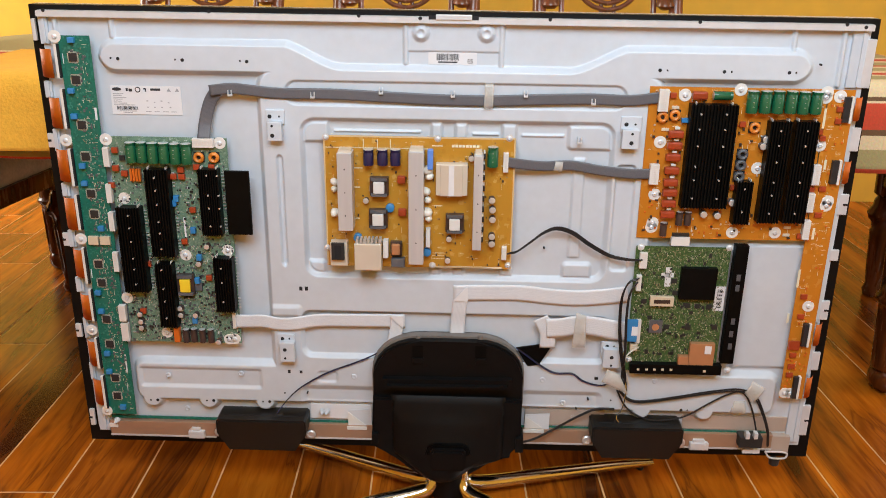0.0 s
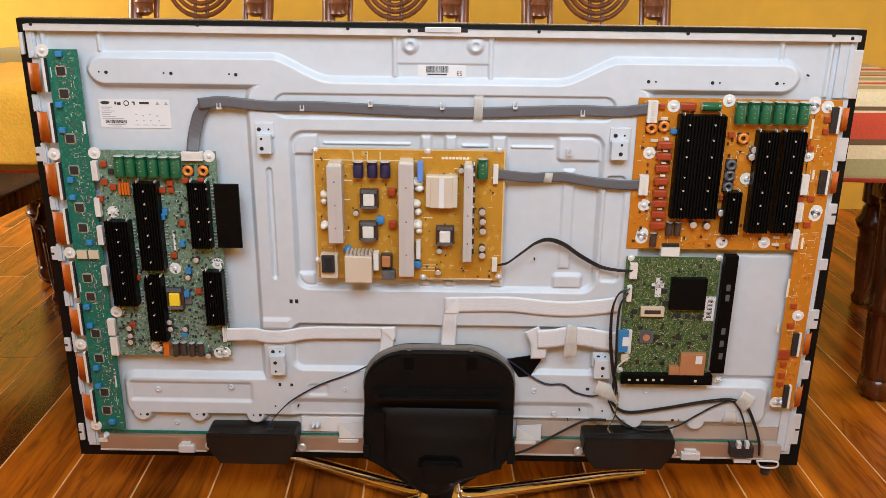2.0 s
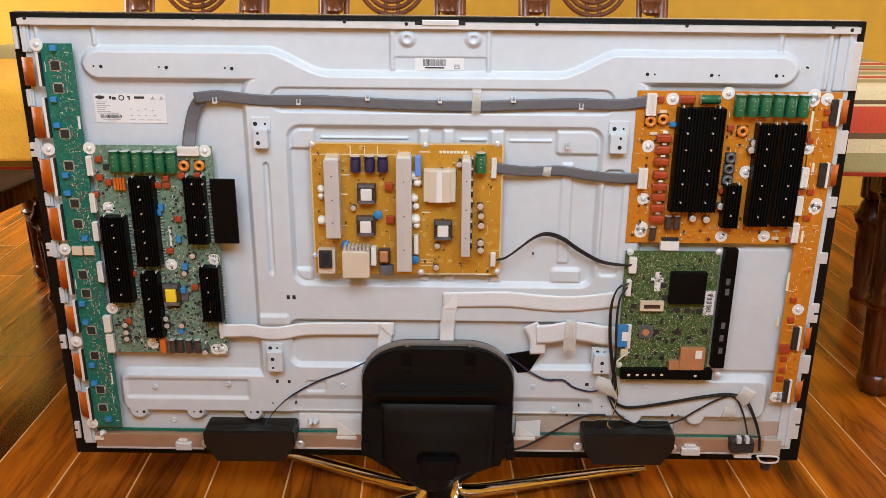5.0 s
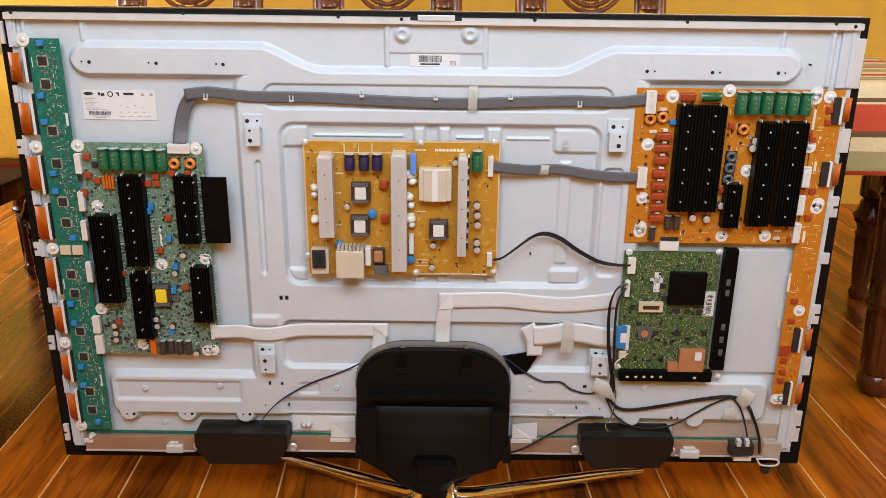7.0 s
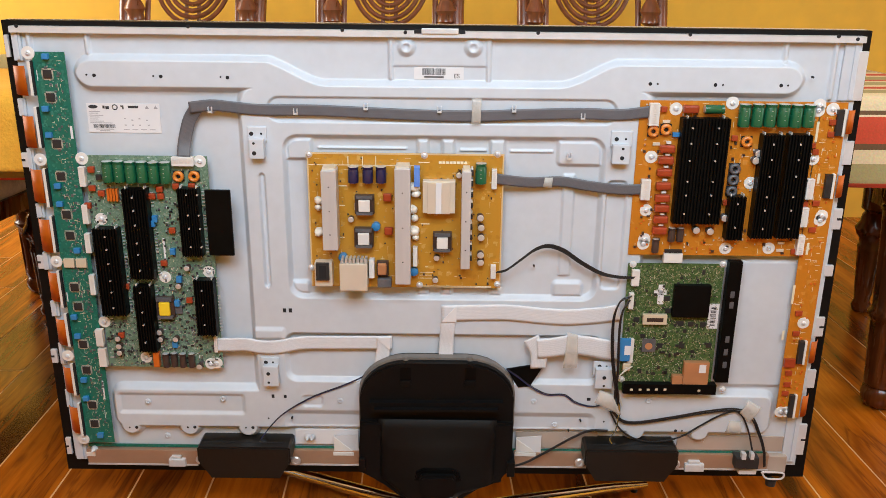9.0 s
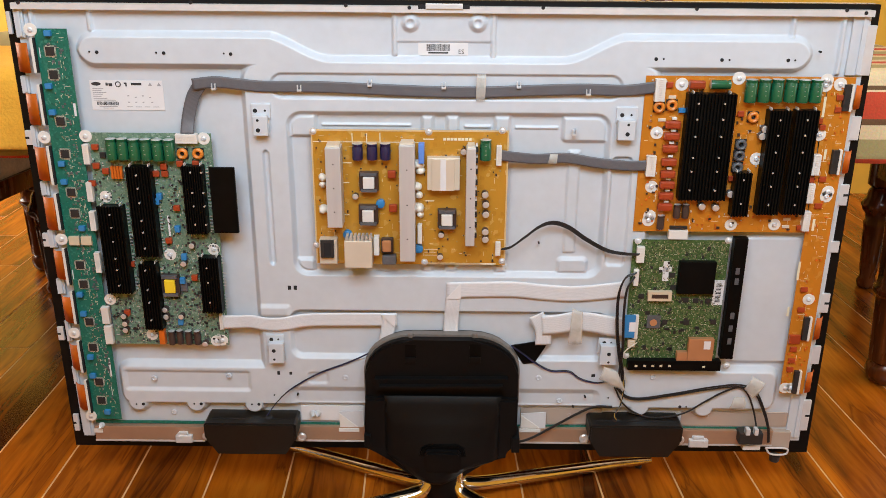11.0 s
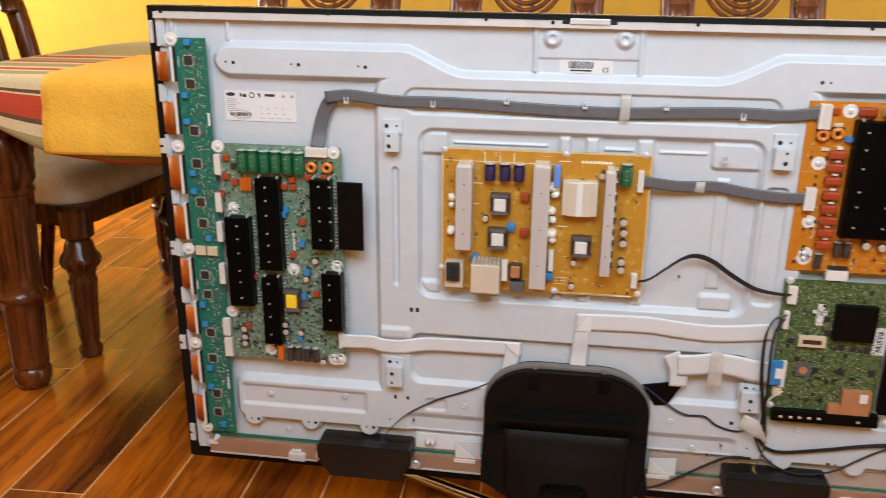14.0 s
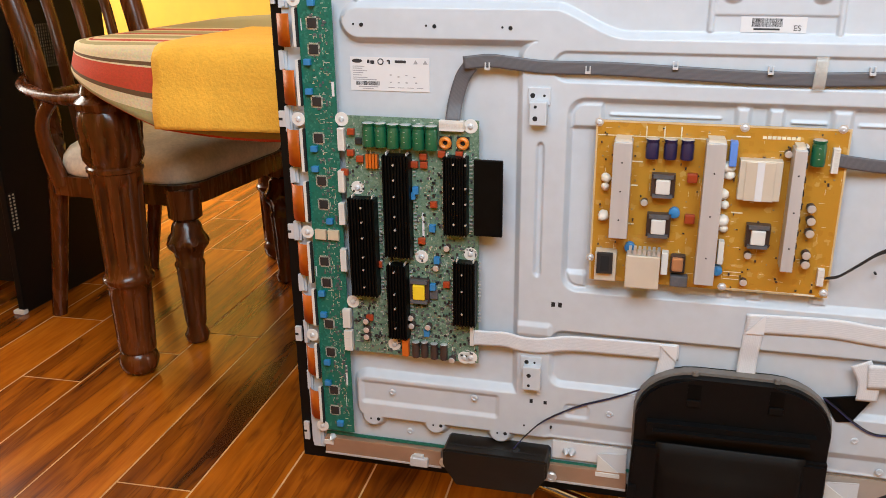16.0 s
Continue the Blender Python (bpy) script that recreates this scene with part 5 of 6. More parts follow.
zs = board("edge_board", (0.6112, -0.2815, 0.6536, 0.2922), 0.0145, M_PCBT, "long orange strip board along the chassis edge")
for r in ((0.6364, 0.2393, 0.6468, 0.2814), (0.6335, 0.1342, 0.6445, 0.1746), (0.6324, -0.1708, 0.6418, -0.1269), (0.6311, -0.2782, 0.6395, -0.2334)):
    u0, v0, u1, v1 = r
    c = block(zs, "connector", (u0, v0, u1, v1), D, D + 0.007, M_IC, 0.0005)
    block(c, "latch", (u1, v0 - 0.001, u1 + 0.004, v1 + 0.001), D, D + 0.008, M_WHITE, 0.0005)
flexes("amber polyimide flex cable from the orange strip board", [(0.655, v0, 0.671, v1) for _, v0, _, v1 in ((0.6503, 0.241, 0.6716, 0.2803), (0.6479, 0.134, 0.6702, 0.1722), (0.6455, -0.1714, 0.6682, -0.1287), (0.6437, -0.2789, 0.6655, -0.2366))], 1)
blocks(zs, "brown_component", ((0.6322, 0.2604), (0.6325, 0.2406), (0.6057, 0.1231), (0.6247, 0.1244), (0.625, 0.0778), (0.6246, -0.0747), (0.6251, -0.1134), (0.6227, -0.1905), (0.6229, -0.2136), (0.6222, -0.2311)), 0.012, 0.009, D, D + 0.004, M_RED, 0.001)
block(zs, "brown_component", (0.6116, -0.1788, 0.6314, -0.162), D, D + 0.005, M_RED, 0.001)
for r in ((0.6087, -0.058, 0.6166, -0.0235), (0.6075, 0.228, 0.6088, 0.2612), (0.6215, 0.158, 0.6212, 0.1748), (0.6212, 0.0329, 0.6223, 0.0537), (0.6016, -0.1268, 0.602, -0.1089)):
    u0, v0, u1, v1 = r
    block(zs, "white_print", (u0, v0, u0 + 0.004, v1), D, D + 0.0005, M_SILK)
screws(zs, ((0.6295, 0.2812), (0.6383, 0.1022), (0.6366, 0.094), (0.6359, -0.0939), (0.6195, -0.2701), (0.63, -0.2699)), D)
scatter(zs, (0.6157, -0.2768, 0.6477, 0.2866), D, 160, 14, ((M_SILK, (0.0006, 0.005, 0.0002)), (M_ORG, (0.003, 0.003, 0.002)), (M_SILK, (0.0006, 0.009, 0.0002))))

mb = board("main_board", (0.3208, -0.2287, 0.4854, 0.0152), 0.018, M_PCBM, "green main signal board with a black heat spreader")
HS_M = ((0.4018, -0.0806, 0.4645, -0.0211), (0.4322, -0.2142, 0.4771, -0.1668))
block(mb, "heat_spreader", HS_M[0], E1, 0.03, M_BLACKM, 0.001, "black heat spreader")
sd_ = block(mb, "copper_shield", HS_M[1], E1, 0.03, M_CU, 0.001, "copper tuner shield")
block(sd_, "paper_label", (0.4591, -0.1867, 0.471, -0.1709), 0.03, 0.0304, M_PAPER)
block(mb, "copper_shield", (0.4134, -0.2149, 0.4319, -0.1933), E1, 0.03, M_CU, 0.001)
block(mb, "bottom_bracket", (0.3275, -0.229, 0.4931, -0.2097), 0.016, 0.032, M_BLACKM, 0.001, "black perforated metal bracket")
blocks(mb, "screw_head", ((0.342, -0.22), (0.3574, -0.2198), (0.3718, -0.2195), (0.3862, -0.2193), (0.4016, -0.219), (0.4623, -0.2204)), 0.005, 0.004, 0.032, 0.0335, M_TAN)
hp = block(mb, "side_bracket", (0.4903, -0.2055, 0.5131, 0.0223), 0.014, 0.03, M_BLACKM, 0.001, "black metal connector bracket")
blocks(hp, "port", ((0.5012, -0.0368), (0.5016, -0.0561), (0.5021, -0.1208), (0.502, -0.1454), (0.5028, -0.1702)), 0.007, 0.012, 0.03, 0.0306, M_ICG)
block(mb, "paper_label", (0.4666, -0.105, 0.4849, -0.0581), E1, E1 + 0.0006, M_PAPER)
bm = nb()
u0, v0, u1, v1 = 0.4711, -0.0995, 0.4802, -0.0624
for k in range(14):
    slab(bm, u0, v0 + (v1 - v0) * k / 14, u1, v0 + (v1 - v0) * (k + 0.35 + 0.3 * (k % 3 == 0)) / 14, E1 + 0.0006, E1 + 0.0008)
part("bar_code", bm, M_INK, mb)
block(mb, "white_print", (0.3691, -0.0427, 0.3908, -0.0344), E1, E1 + 0.0006, M_PAPER)
block(mb, "white_print", (0.3761, -0.0601, 0.3864, -0.0236), E1, E1 + 0.0006, M_PAPER)
connector(mb, (0.3527, -0.0957, 0.3944, -0.0776), E1, E1 + 0.008, 0, M_TAN)
block(mb, "connector_slot", (0.3592, -0.0903, 0.3879, -0.083), E1 + 0.008, E1 + 0.0083, M_CAPK)
big = block(mb, "chip", (0.3566, -0.1502, 0.38, -0.1258), E1, E1 + 0.003, M_ICG, 0.0005)
uprights(big, "chip_cap", ((0.3679, -0.1391),), 0.0065, E1 + 0.003, E1 + 0.0036, M_CU)
blocks(mb, "chip", ((0.3876, -0.1386), (0.4263, -0.1392), (0.4738, -0.1373), (0.3924, -0.0492), (0.3965, -0.072), (0.4209, -0.0958), (0.4382, -0.0966), (0.4594, -0.0974), (0.3428, -0.0892)), 0.010, 0.009, E1, E1 + 0.0018, M_IC)
connector(mb, (0.3271, -0.0238, 0.3402, 0.0046), E1, E1 + 0.009, 7)
connector(mb, (0.3255, -0.067, 0.3338, -0.038), E1, E1 + 0.009, 7)
connector(mb, (0.3324, -0.1703, 0.3412, -0.1243), E1, E1 + 0.007, 14)
connector(mb, (0.325, -0.1852, 0.3383, -0.1717), E1, E1 + 0.008, 3, M_TAN)
screws(mb, ((0.3288, 0.0132), (0.4822, 0.0153), (0.3256, -0.2064), (0.5077, -0.2237)), E1, 0.006)
scatter(mb, (0.325, -0.2148, 0.4818, 0.0121), E1, 2300, 21, ((M_IC, (0.0016, 0.0018, 0.0012)), (M_SMDT, (0.001, 0.0018, 0.0008)), (M_SMDW, (0.0009, 0.0016, 0.0008)), (M_SMDT, (0.0012, 0.0022, 0.001)), (M_SILK, (0.0005, 0.0032, 0.00012)), (M_SMDW, (0.0008, 0.0012, 0.0006))), HS_M)
scatter(mb, (0.33, -0.205, 0.478, 0.006), E1, 60, 22, ((M_IC, (0.0042, 0.0048, 0.0016)), (M_IC, (0.0065, 0.0055, 0.0016))), HS_M)


# ---- steel fittings of the television ----


def mount_bracket(base, step_r, holes, small):
    """A pressed seat with a stepped block round the wall-mount nut."""
    b = block(tv, "mount_bracket", base, 0.0125, 0.017, M_STEEL, 0.0015, "zinc wall-mount bracket")
    block(b, "raised_seat", step_r, 0.0165, 0.03, M_STEEL, 0.0012)
    for (u, v), r, d in ((holes[0], 0.0035, 0.03), (holes[1], 0.0022, 0.03), (small[0], 0.0035, 0.017), (small[1], 0.0018, 0.017)):
        bm = nb()
        rod(bm, (u, -d + 0.002, v), (u, -d - 0.0004, v), r, 14)
        part("threaded_hole", bm, M_HOLE, b)


mount_bracket((-0.3182, 0.2182, -0.2865, 0.2427), (-0.3137, 0.1922, -0.2902, 0.2246), ((-0.3057, 0.2016), (-0.3057, 0.218)), ((-0.3114, 0.2313), (-0.2952, 0.2315)))
mount_bracket((0.2762, 0.2156, 0.3111, 0.2419), (0.2783, 0.1897, 0.3061, 0.222), ((0.294, 0.2001), (0.2947, 0.2155)), ((0.2856, 0.2287), (0.3006, 0.2289)))
mount_bracket((-0.3207, -0.2054, -0.2882, -0.1736), (-0.3147, -0.2242, -0.2879, -0.1853), ((-0.3051, -0.199), (-0.3051, -0.2163)), ((-0.3109, -0.1826), (-0.2984, -0.1824)))
mount_bracket((0.2745, -0.2029, 0.3096, -0.1735), (0.2774, -0.2204, 0.3077, -0.1829), ((0.2928, -0.1987), (0.2929, -0.2148)), ((0.2854, -0.1825), (0.2978, -0.1823)))

# small punched holes in the plate
for r, d, pts in (
    (0.0029, 0.0136, ((-0.5589, 0.3228), (-0.4517, 0.3221), (-0.3446, 0.3214), (0.3331, 0.3185), (0.4374, 0.3178), (0.5423, 0.318), (-0.5581, -0.3205), (-0.4505, -0.3187), (-0.3432, -0.3181), (0.4341, -0.3135))),
    (0.0016, 0.0136, ((-0.571, 0.3235), (-0.4637, 0.3228), (-0.3557, 0.3222), (0.3451, 0.3186), (0.4493, 0.3179), (0.5533, 0.3181), (-0.5711, -0.3208), (-0.4634, -0.3189), (-0.3561, -0.3184), (0.4457, -0.3133), (0.1607, 0.0049), (0.5917, 0.3314), (0.2588, -0.2959), (0.3012, -0.2964), (-0.2704, -0.2975), (-0.3131, -0.2982), (0.2378, -0.3168))),
):
    for u, v in pts:
        bm = nb()
        rod(bm, (u, -d + 0.006, v), (u, -d - 0.0006, v), r, 12)
        part("punched_hole", bm, M_HOLE, tv)
for r in ((-0.2761, -0.0867, -0.2704, -0.0791), (-0.2659, -0.0866, -0.2602, -0.0789), (-0.305, -0.2559, -0.3001, -0.2489), (-0.2829, -0.2556, -0.2779, -0.2497), (0.2674, -0.2537, 0.2741, -0.2479)):
    block(tv, "punched_hole", r, 0.006, 0.0138, M_HOLE)
for u, v in ((-0.532, -0.2662), (-0.3942, -0.2591), (-0.1808, -0.26), (0.1713, -0.2566), (0.379, -0.2532), (-0.5073, -0.3448), (0.2116, -0.3039), (0.2337, -0.3407), (0.4901, -0.3401)):
    bm = nb()
    lathe(bm, [(0.0055, 0), (0.005, 0.0015), (0.0028, 0.0022), (0.0022, 0.001)], Matrix.Translation((u, -0.0134 if v > -0.34 else 0.0, v)) @ pose(0, 0, 0, 90), 14)
    part("rivet", bm, M_STEEL, tv, smooth=True)
# wire saddles punched out of the plate
for u, v in ((-0.3755, 0.2699), (-0.2371, 0.2686), (-0.1232, 0.2774), (-0.0042, 0.2741), (0.1164, 0.2764), (0.2282, 0.2654), (0.2097, 0.1996)):
    bm = nb()
    slab(bm, u - 0.0035, v - 0.005, u - 0.002, v + 0.005, 0.012, 0.02)
    slab(bm, u + 0.002, v - 0.005, u + 0.0035, v + 0.005, 0.012, 0.02)
    slab(bm, u - 0.0035, v - 0.005, u + 0.0035, v - 0.002, 0.018, 0.021)
    part("wire_saddle", bm, M_BRIGHT, tv)

# side rails with their tabs
for r in ((-0.6886, 0.3435, -0.6739, 0.3932), (-0.6937, 0.254, -0.6809, 0.2823), (-0.6909, 0.1603, -0.6793, 0.1997), (-0.6896, 0.0792, -0.6754, 0.1036), (-0.6904, -0.0159, -0.6768, 0.016), (-0.6892, -0.1038, -0.6747, -0.075), (-0.686, -0.1975, -0.676, -0.156), (-0.6862, -0.2853, -0.676, -0.2494), (-0.6825, -0.3963, -0.6622, -0.3342)):
    u0, v0, u1, v1 = r
    bm = nb()
    slab(bm, u0, v0, u1, v1, -0.004, 0.004, 0.001)
    slab(bm, u0 + (u1 - u0) * 0.45, v0 + 0.002, u0 + (u1 - u0) * 0.75, v1 - 0.002, 0.004, 0.0065, 0.0008)
    part("side_rail", bm, M_STEEL, tv, "pressed steel side rail")
for _, v0, _, v1 in ((0.6469, 0.2933, 0.6754, 0.3932), (0.6405, 0.169, 0.6781, 0.2385), (0.6381, 0.0471, 0.6715, 0.1306), (0.6392, -0.1306, 0.6821, 0.0467), (0.644, -0.2392, 0.6758, -0.1779), (0.6275, -0.3828, 0.6735, -0.2829)):
    bm = nb()
    slab(bm, 0.64, v0, 0.664, v1, -0.004, 0.004, 0.001)
    slab(bm, 0.655, v0 + 0.002, 0.659, v1 - 0.002, 0.004, 0.0065, 0.0008)
    part("side_rail", bm, M_STEEL, tv, "pressed steel side rail")


def tab(rect, notch):
    u0, v0, u1, v1 = rect
    b = block(tv, "side_tab", rect, -0.003, 0.003, M_BRIGHT, 0.0012, "bright zinc tab")
    s = (u0, u0 + (u1 - u0) * 0.55) if notch < 0 else (u0 + (u1 - u0) * 0.45, u1)
    if notch:
        block(b, "notch", (s[0], (v0 + v1) / 2 - 0.002, s[1], (v0 + v1) / 2 + 0.002), 0.003, 0.0034, M_HOLE)


for r in ((-0.7017, 0.1671, -0.6899, 0.1918), (-0.7011, -0.0143, -0.6905, 0.0102), (-0.7022, -0.1962, -0.6911, -0.1697), (-0.6995, -0.3867, -0.69, -0.3518)):
    tab(r, -1)
tab((-0.7012, 0.3485, -0.6946, 0.3839), 0)
for r, k in (((0.6704, 0.293, 0.6837, 0.3717), 0), ((0.6638, 0.1867, 0.6769, 0.2264), 0), ((0.6699, 0.0739, 0.6816, 0.1107), 1), ((0.6712, -0.0114, 0.6793, 0.0088), 0), ((0.6702, -0.1258, 0.6799, -0.089), 1), ((0.6703, -0.2283, 0.6809, -0.1923), 0), ((0.6636, -0.3679, 0.676, -0.304), 1)):
    u0, v0, u1, v1 = r
    tab((0.664, v0, 0.6795, v1), k)

# marks on the top flange
for u, v in ((-0.6737, 0.3985), (-0.402, 0.4003), (-0.1583, 0.3974), (0.1504, 0.396), (0.3898, 0.3958), (0.6231, 0.3954), (0.6535, 0.3913), (-0.0589, 0.3948)):
    bm = nb()
    rod(bm, (u, -0.011, v), (u, -0.0124, v), 0.003, 12)
    part("flange_hole", bm, M_HOLE, tv)
block(tv, "flange_slot", (-0.0452, 0.3931, 0.0358, 0.3994), 0.011, 0.0123, M_HOLE)
block(tv, "latch_bar", (-0.0334, 0.3931, 0.0249, 0.4014), 0.0115, 0.0145, M_BRIGHT, 0.0008, "bright latch bar")

# lower edge: pinkish shields over a thin green address board
ab = board("address_board", (-0.656, -0.3616, 0.6047, -0.3673), 0.003, M_PCBG, "thin green address board along the bottom edge")
for r in ((-0.6573, -0.4014, -0.4513, -0.3698), (-0.2793, -0.3973, -0.1481, -0.3658), (0.1395, -0.3961, 0.2748, -0.3647), (0.4317, -0.3964, 0.6138, -0.3646)):
    s = block(tv, "shield_strip", r, -0.004, 0.012, M_COPPER, 0.001, "pinkish grey metal shield strip")
    u0, v0, u1, v1 = r
    block(s, "folded_lip", (u0, v0, u1, v0 + 0.003), 0.012, 0.0135, M_ALU)
block(tv, "white_plate", (-0.2673, -0.3573, -0.1497, -0.3259), -0.009, 0.004, M_PAPER, 0.0008, "white lacquered plate")
for r in ((0.1424, -0.3606, 0.2938, -0.3267), (0.4424, -0.3608, 0.6394, -0.331)):
    block(tv, "cover_plate", r, -0.009, 0.002, M_SHIELD, 0.0008, "pale pinkish cover plate")
for u, v in ((-0.6435, -0.3696), (-0.4973, -0.3858), (-0.2355, -0.3389), (-0.2442, -0.3391), (0.4848, -0.3848)):
    bm = nb()
    lathe(bm, [(0.006, 0), (0.006, 0.003), (0.004, 0.006), (0.002, 0.012), (0.001, 0.013)], Matrix.Translation((u, -0.008, v)) @ pose(0, 0, 0, 90), 12)
    part("stud", bm, M_BRIGHT, tv, smooth=True)
for r in ((-0.5041, -0.4004, -0.473, -0.3846), (0.4572, -0.397, 0.4932, -0.3814)):
    b = block(tv, "latch_clip", r, 0.0, 0.02, M_BRIGHT, 0.002, "zinc latch clip")
    u0, v0, u1, v1 = r
    block(b, "clip_tongue", (u0 + 0.006, v1, u1 - 0.008, v1 + 0.006), 0.008, 0.018, M_BRIGHT, 0.0015)
block(tv, "white_tab", (-0.6583, -0.3833, -0.6419, -0.3748), 0.012, 0.014, M_WHITE, 0.0004)

# ---- loudspeakers ----


def loudspeaker(u0, v0, u1, v1, cable_u):
    sp = thing("loudspeaker", TV, "black plastic bar loudspeaker screwed to the bottom edge", "loudspeaker", "loudspeakers of the television")
    ch = 0.022
    prof = [(u0 + ch, v0), (u1 - ch, v0), (u1 - 0.004, v0 + 0.03), (u1, v0 + 0.036), (u1, v1 - 0.004), (u1 - 0.004, v1), (u0 + 0.004, v1), (u0, v1 - 0.004), (u0, v0 + 0.036), (u0 + 0.004, v0 + 0.03)]
    bm = nb()
    a = [bm.verts.new((u, 0.004, v)) for u, v in prof]
    b = [bm.verts.new((u * 1.0, -0.05, v)) for u, v in prof]
    bm.faces.new(a)
    bm.faces.new(list(reversed(b)))
    for i in range(len(prof)):
        bm.faces.new((a[i], b[i], b[(i + 1) % len(prof)], a[(i + 1) % len(prof)]))
    es = [e for e in bm.edges if all(q.co.y < -0.04 for q in e.verts)]
    bmesh.ops.bevel(bm, geom=es, offset=0.003, segments=2, affect="EDGES")
    part("enclosure", bm, M_SPEAKER, sp)
    bm = nb()
    box(bm, u0 + 0.012, -0.032, v1 - 0.001, u1 - 0.012, -0.03, v1 + 0.0004)
    part("top_seam", bm, M_HOLE, sp)
    for u, s in ((u0, -1), (u1, 1)):
        bm = nb()
        lathe(bm, [(0.009, 0), (0.009, 0.003), (0.0075, 0.0045), (0.0045, 0.0045), (0.004, 0.003)], Matrix.Translation((u + s * 0.006 - s * 0.002, -0.018, v0 + 0.02)) @ pose(0, 0, 0, 90), 18)
        part("screw_washer", bm, M_TINP, sp, "round zinc washer", smooth=True)
    bm = nb()
    lathe(bm, [(0.007, 0), (0.006, 0.0015), (0.003, 0.002)], Matrix.Translation((cable_u, -0.026, v1)), 12)
    part("cable_gland", bm, M_HOLE, sp)
    return sp


loudspeaker(-0.4394, -0.404, -0.2701, -0.3385, -0.3234)
loudspeaker(0.2651, -0.4005, 0.4345, -0.3345, 0.3158)

# ---- stand and its cover ----
cover = thing("stand_cover", TV, "large black plastic stand cover with a rounded top", "stand cover")


def shell(name, pts, d0, d1, bev, material=M_BLACKP, parent=cover, label=""):
    bm = nb()
    a = [bm.verts.new((u, -d0, v)) for u, v in pts]
    b = [bm.verts.new((u, -d1, v)) for u, v in pts]
    bm.faces.new(a)
    bm.faces.new(list(reversed(b)))
    n = len(pts)
    for i in range(n):
        bm.faces.new((a[i], b[i], b[(i + 1) % n], a[(i + 1) % n]))
    es = [e for e in bm.edges if all(q in b for q in e.verts)]
    if bev:
        bmesh.ops.bevel(bm, geom=es, offset=bev, segments=4, affect="EDGES")
    return part(name, bm, material, parent, label, smooth=True)


def arch(u0, v0, u1, v1, r, n=7):
    """A flat-topped arch outline."""
    pts = [(u0, v0), (u1, v0)]
    for i in range(n + 1):
        a = radians(90 * i / n)
        pts.append((u1 - r + r * math.cos(a), v1 - r * 0.8 + r * 0.8 * math.sin(a)))
    for i in range(n + 1):
        a = radians(90 + 90 * i / n)
        pts.append((u0 + r + r * math.cos(a), v1 - r * 0.8 + r * 0.8 * math.sin(a)))
    return pts


CU0, CU1 = -0.1416, 0.1325
CT = -0.1673
shell("upper_shell", arch(CU0, -0.355, CU1, CT, 0.085), 0.0, 0.045, 0.004)
shell("rim", arch(CU0 - 0.003, -0.3, CU1 + 0.003, CT + 0.004, 0.088), 0.014, 0.03, 0.001, M_RIM, label="dull grey rim of the stand cover")
FOOT = [(CU0, -0.28), (-0.1456, -0.3854), (-0.1201, -0.3898), (-0.0980, -0.4096), (-0.0661, -0.4369), (-0.0424, -0.4544), (0.0278, -0.4528), (0.0521, -0.4253), (0.0742, -0.4095), (0.1135, -0.4036), (0.1149, -0.3822), (0.1328, -0.3793), (CU1, -0.28)]
shell("lower_shell", FOOT, 0.0, 0.055, 0.004)


def bulge():
    """The swollen lower panel: wide above, drawn in to the neck below."""
    bm = nb()
    left = [(q[1], q[0] + 0.012) for q in FOOT[2:6]]
    right = [(q[1], q[0] - 0.012) for q in FOOT[6:11]]
    top, low, nu, nv = -0.2748, FOOT[5][1] + 0.004, 32, 24
    rows = []
    for j in range(nv + 1):
        v = top + (low - top) * j / nv
        ul = float(np.interp(v, [a for a, _ in sorted(left)], [b for _, b in sorted(left)])) if v < left[0][0] else left[0][1]
        ur = float(np.interp(v, [a for a, _ in sorted(right)], [b for _, b in sorted(right)])) if v < max(right)[0] else max(right)[1]
        row = []
        for i in range(nu + 1):
            s = i / nu
            edge = min(1, min(s, 1 - s) * (ur - ul) / 0.012, (j / nv) * (top - low) / 0.05, (1 - j / nv) * (top - low) / 0.02)
            bell = math.sin(math.pi * s)
            f = j / nv
            d = 0.052 + (0.012 + bell * 0.034 * f * f * (3 - 2 * f)) * math.sqrt(max(0, edge))
            row.append(bm.verts.new((ul + (ur - ul) * s, -d, v)))
        rows.append(row)
    for a, b in zip(rows, rows[1:]):
        for i in range(nu):
            bm.faces.new((a[i], a[i + 1], b[i + 1], b[i]))
    rim = rows[0] + [r[-1] for r in rows[1:]] + list(reversed(rows[-1][:-1])) + [r[0] for r in reversed(rows[1:-1])]
    back = [bm.verts.new((q.co.x, -0.05, q.co.z)) for q in rim]
    for i in range(len(rim)):
        j = (i + 1) % len(rim)
        bm.faces.new((rim[i], rim[j], back[j], back[i]))
    bm.faces.new(back)
    part("bulge", bm, M_BLACKP, cover, smooth=True)


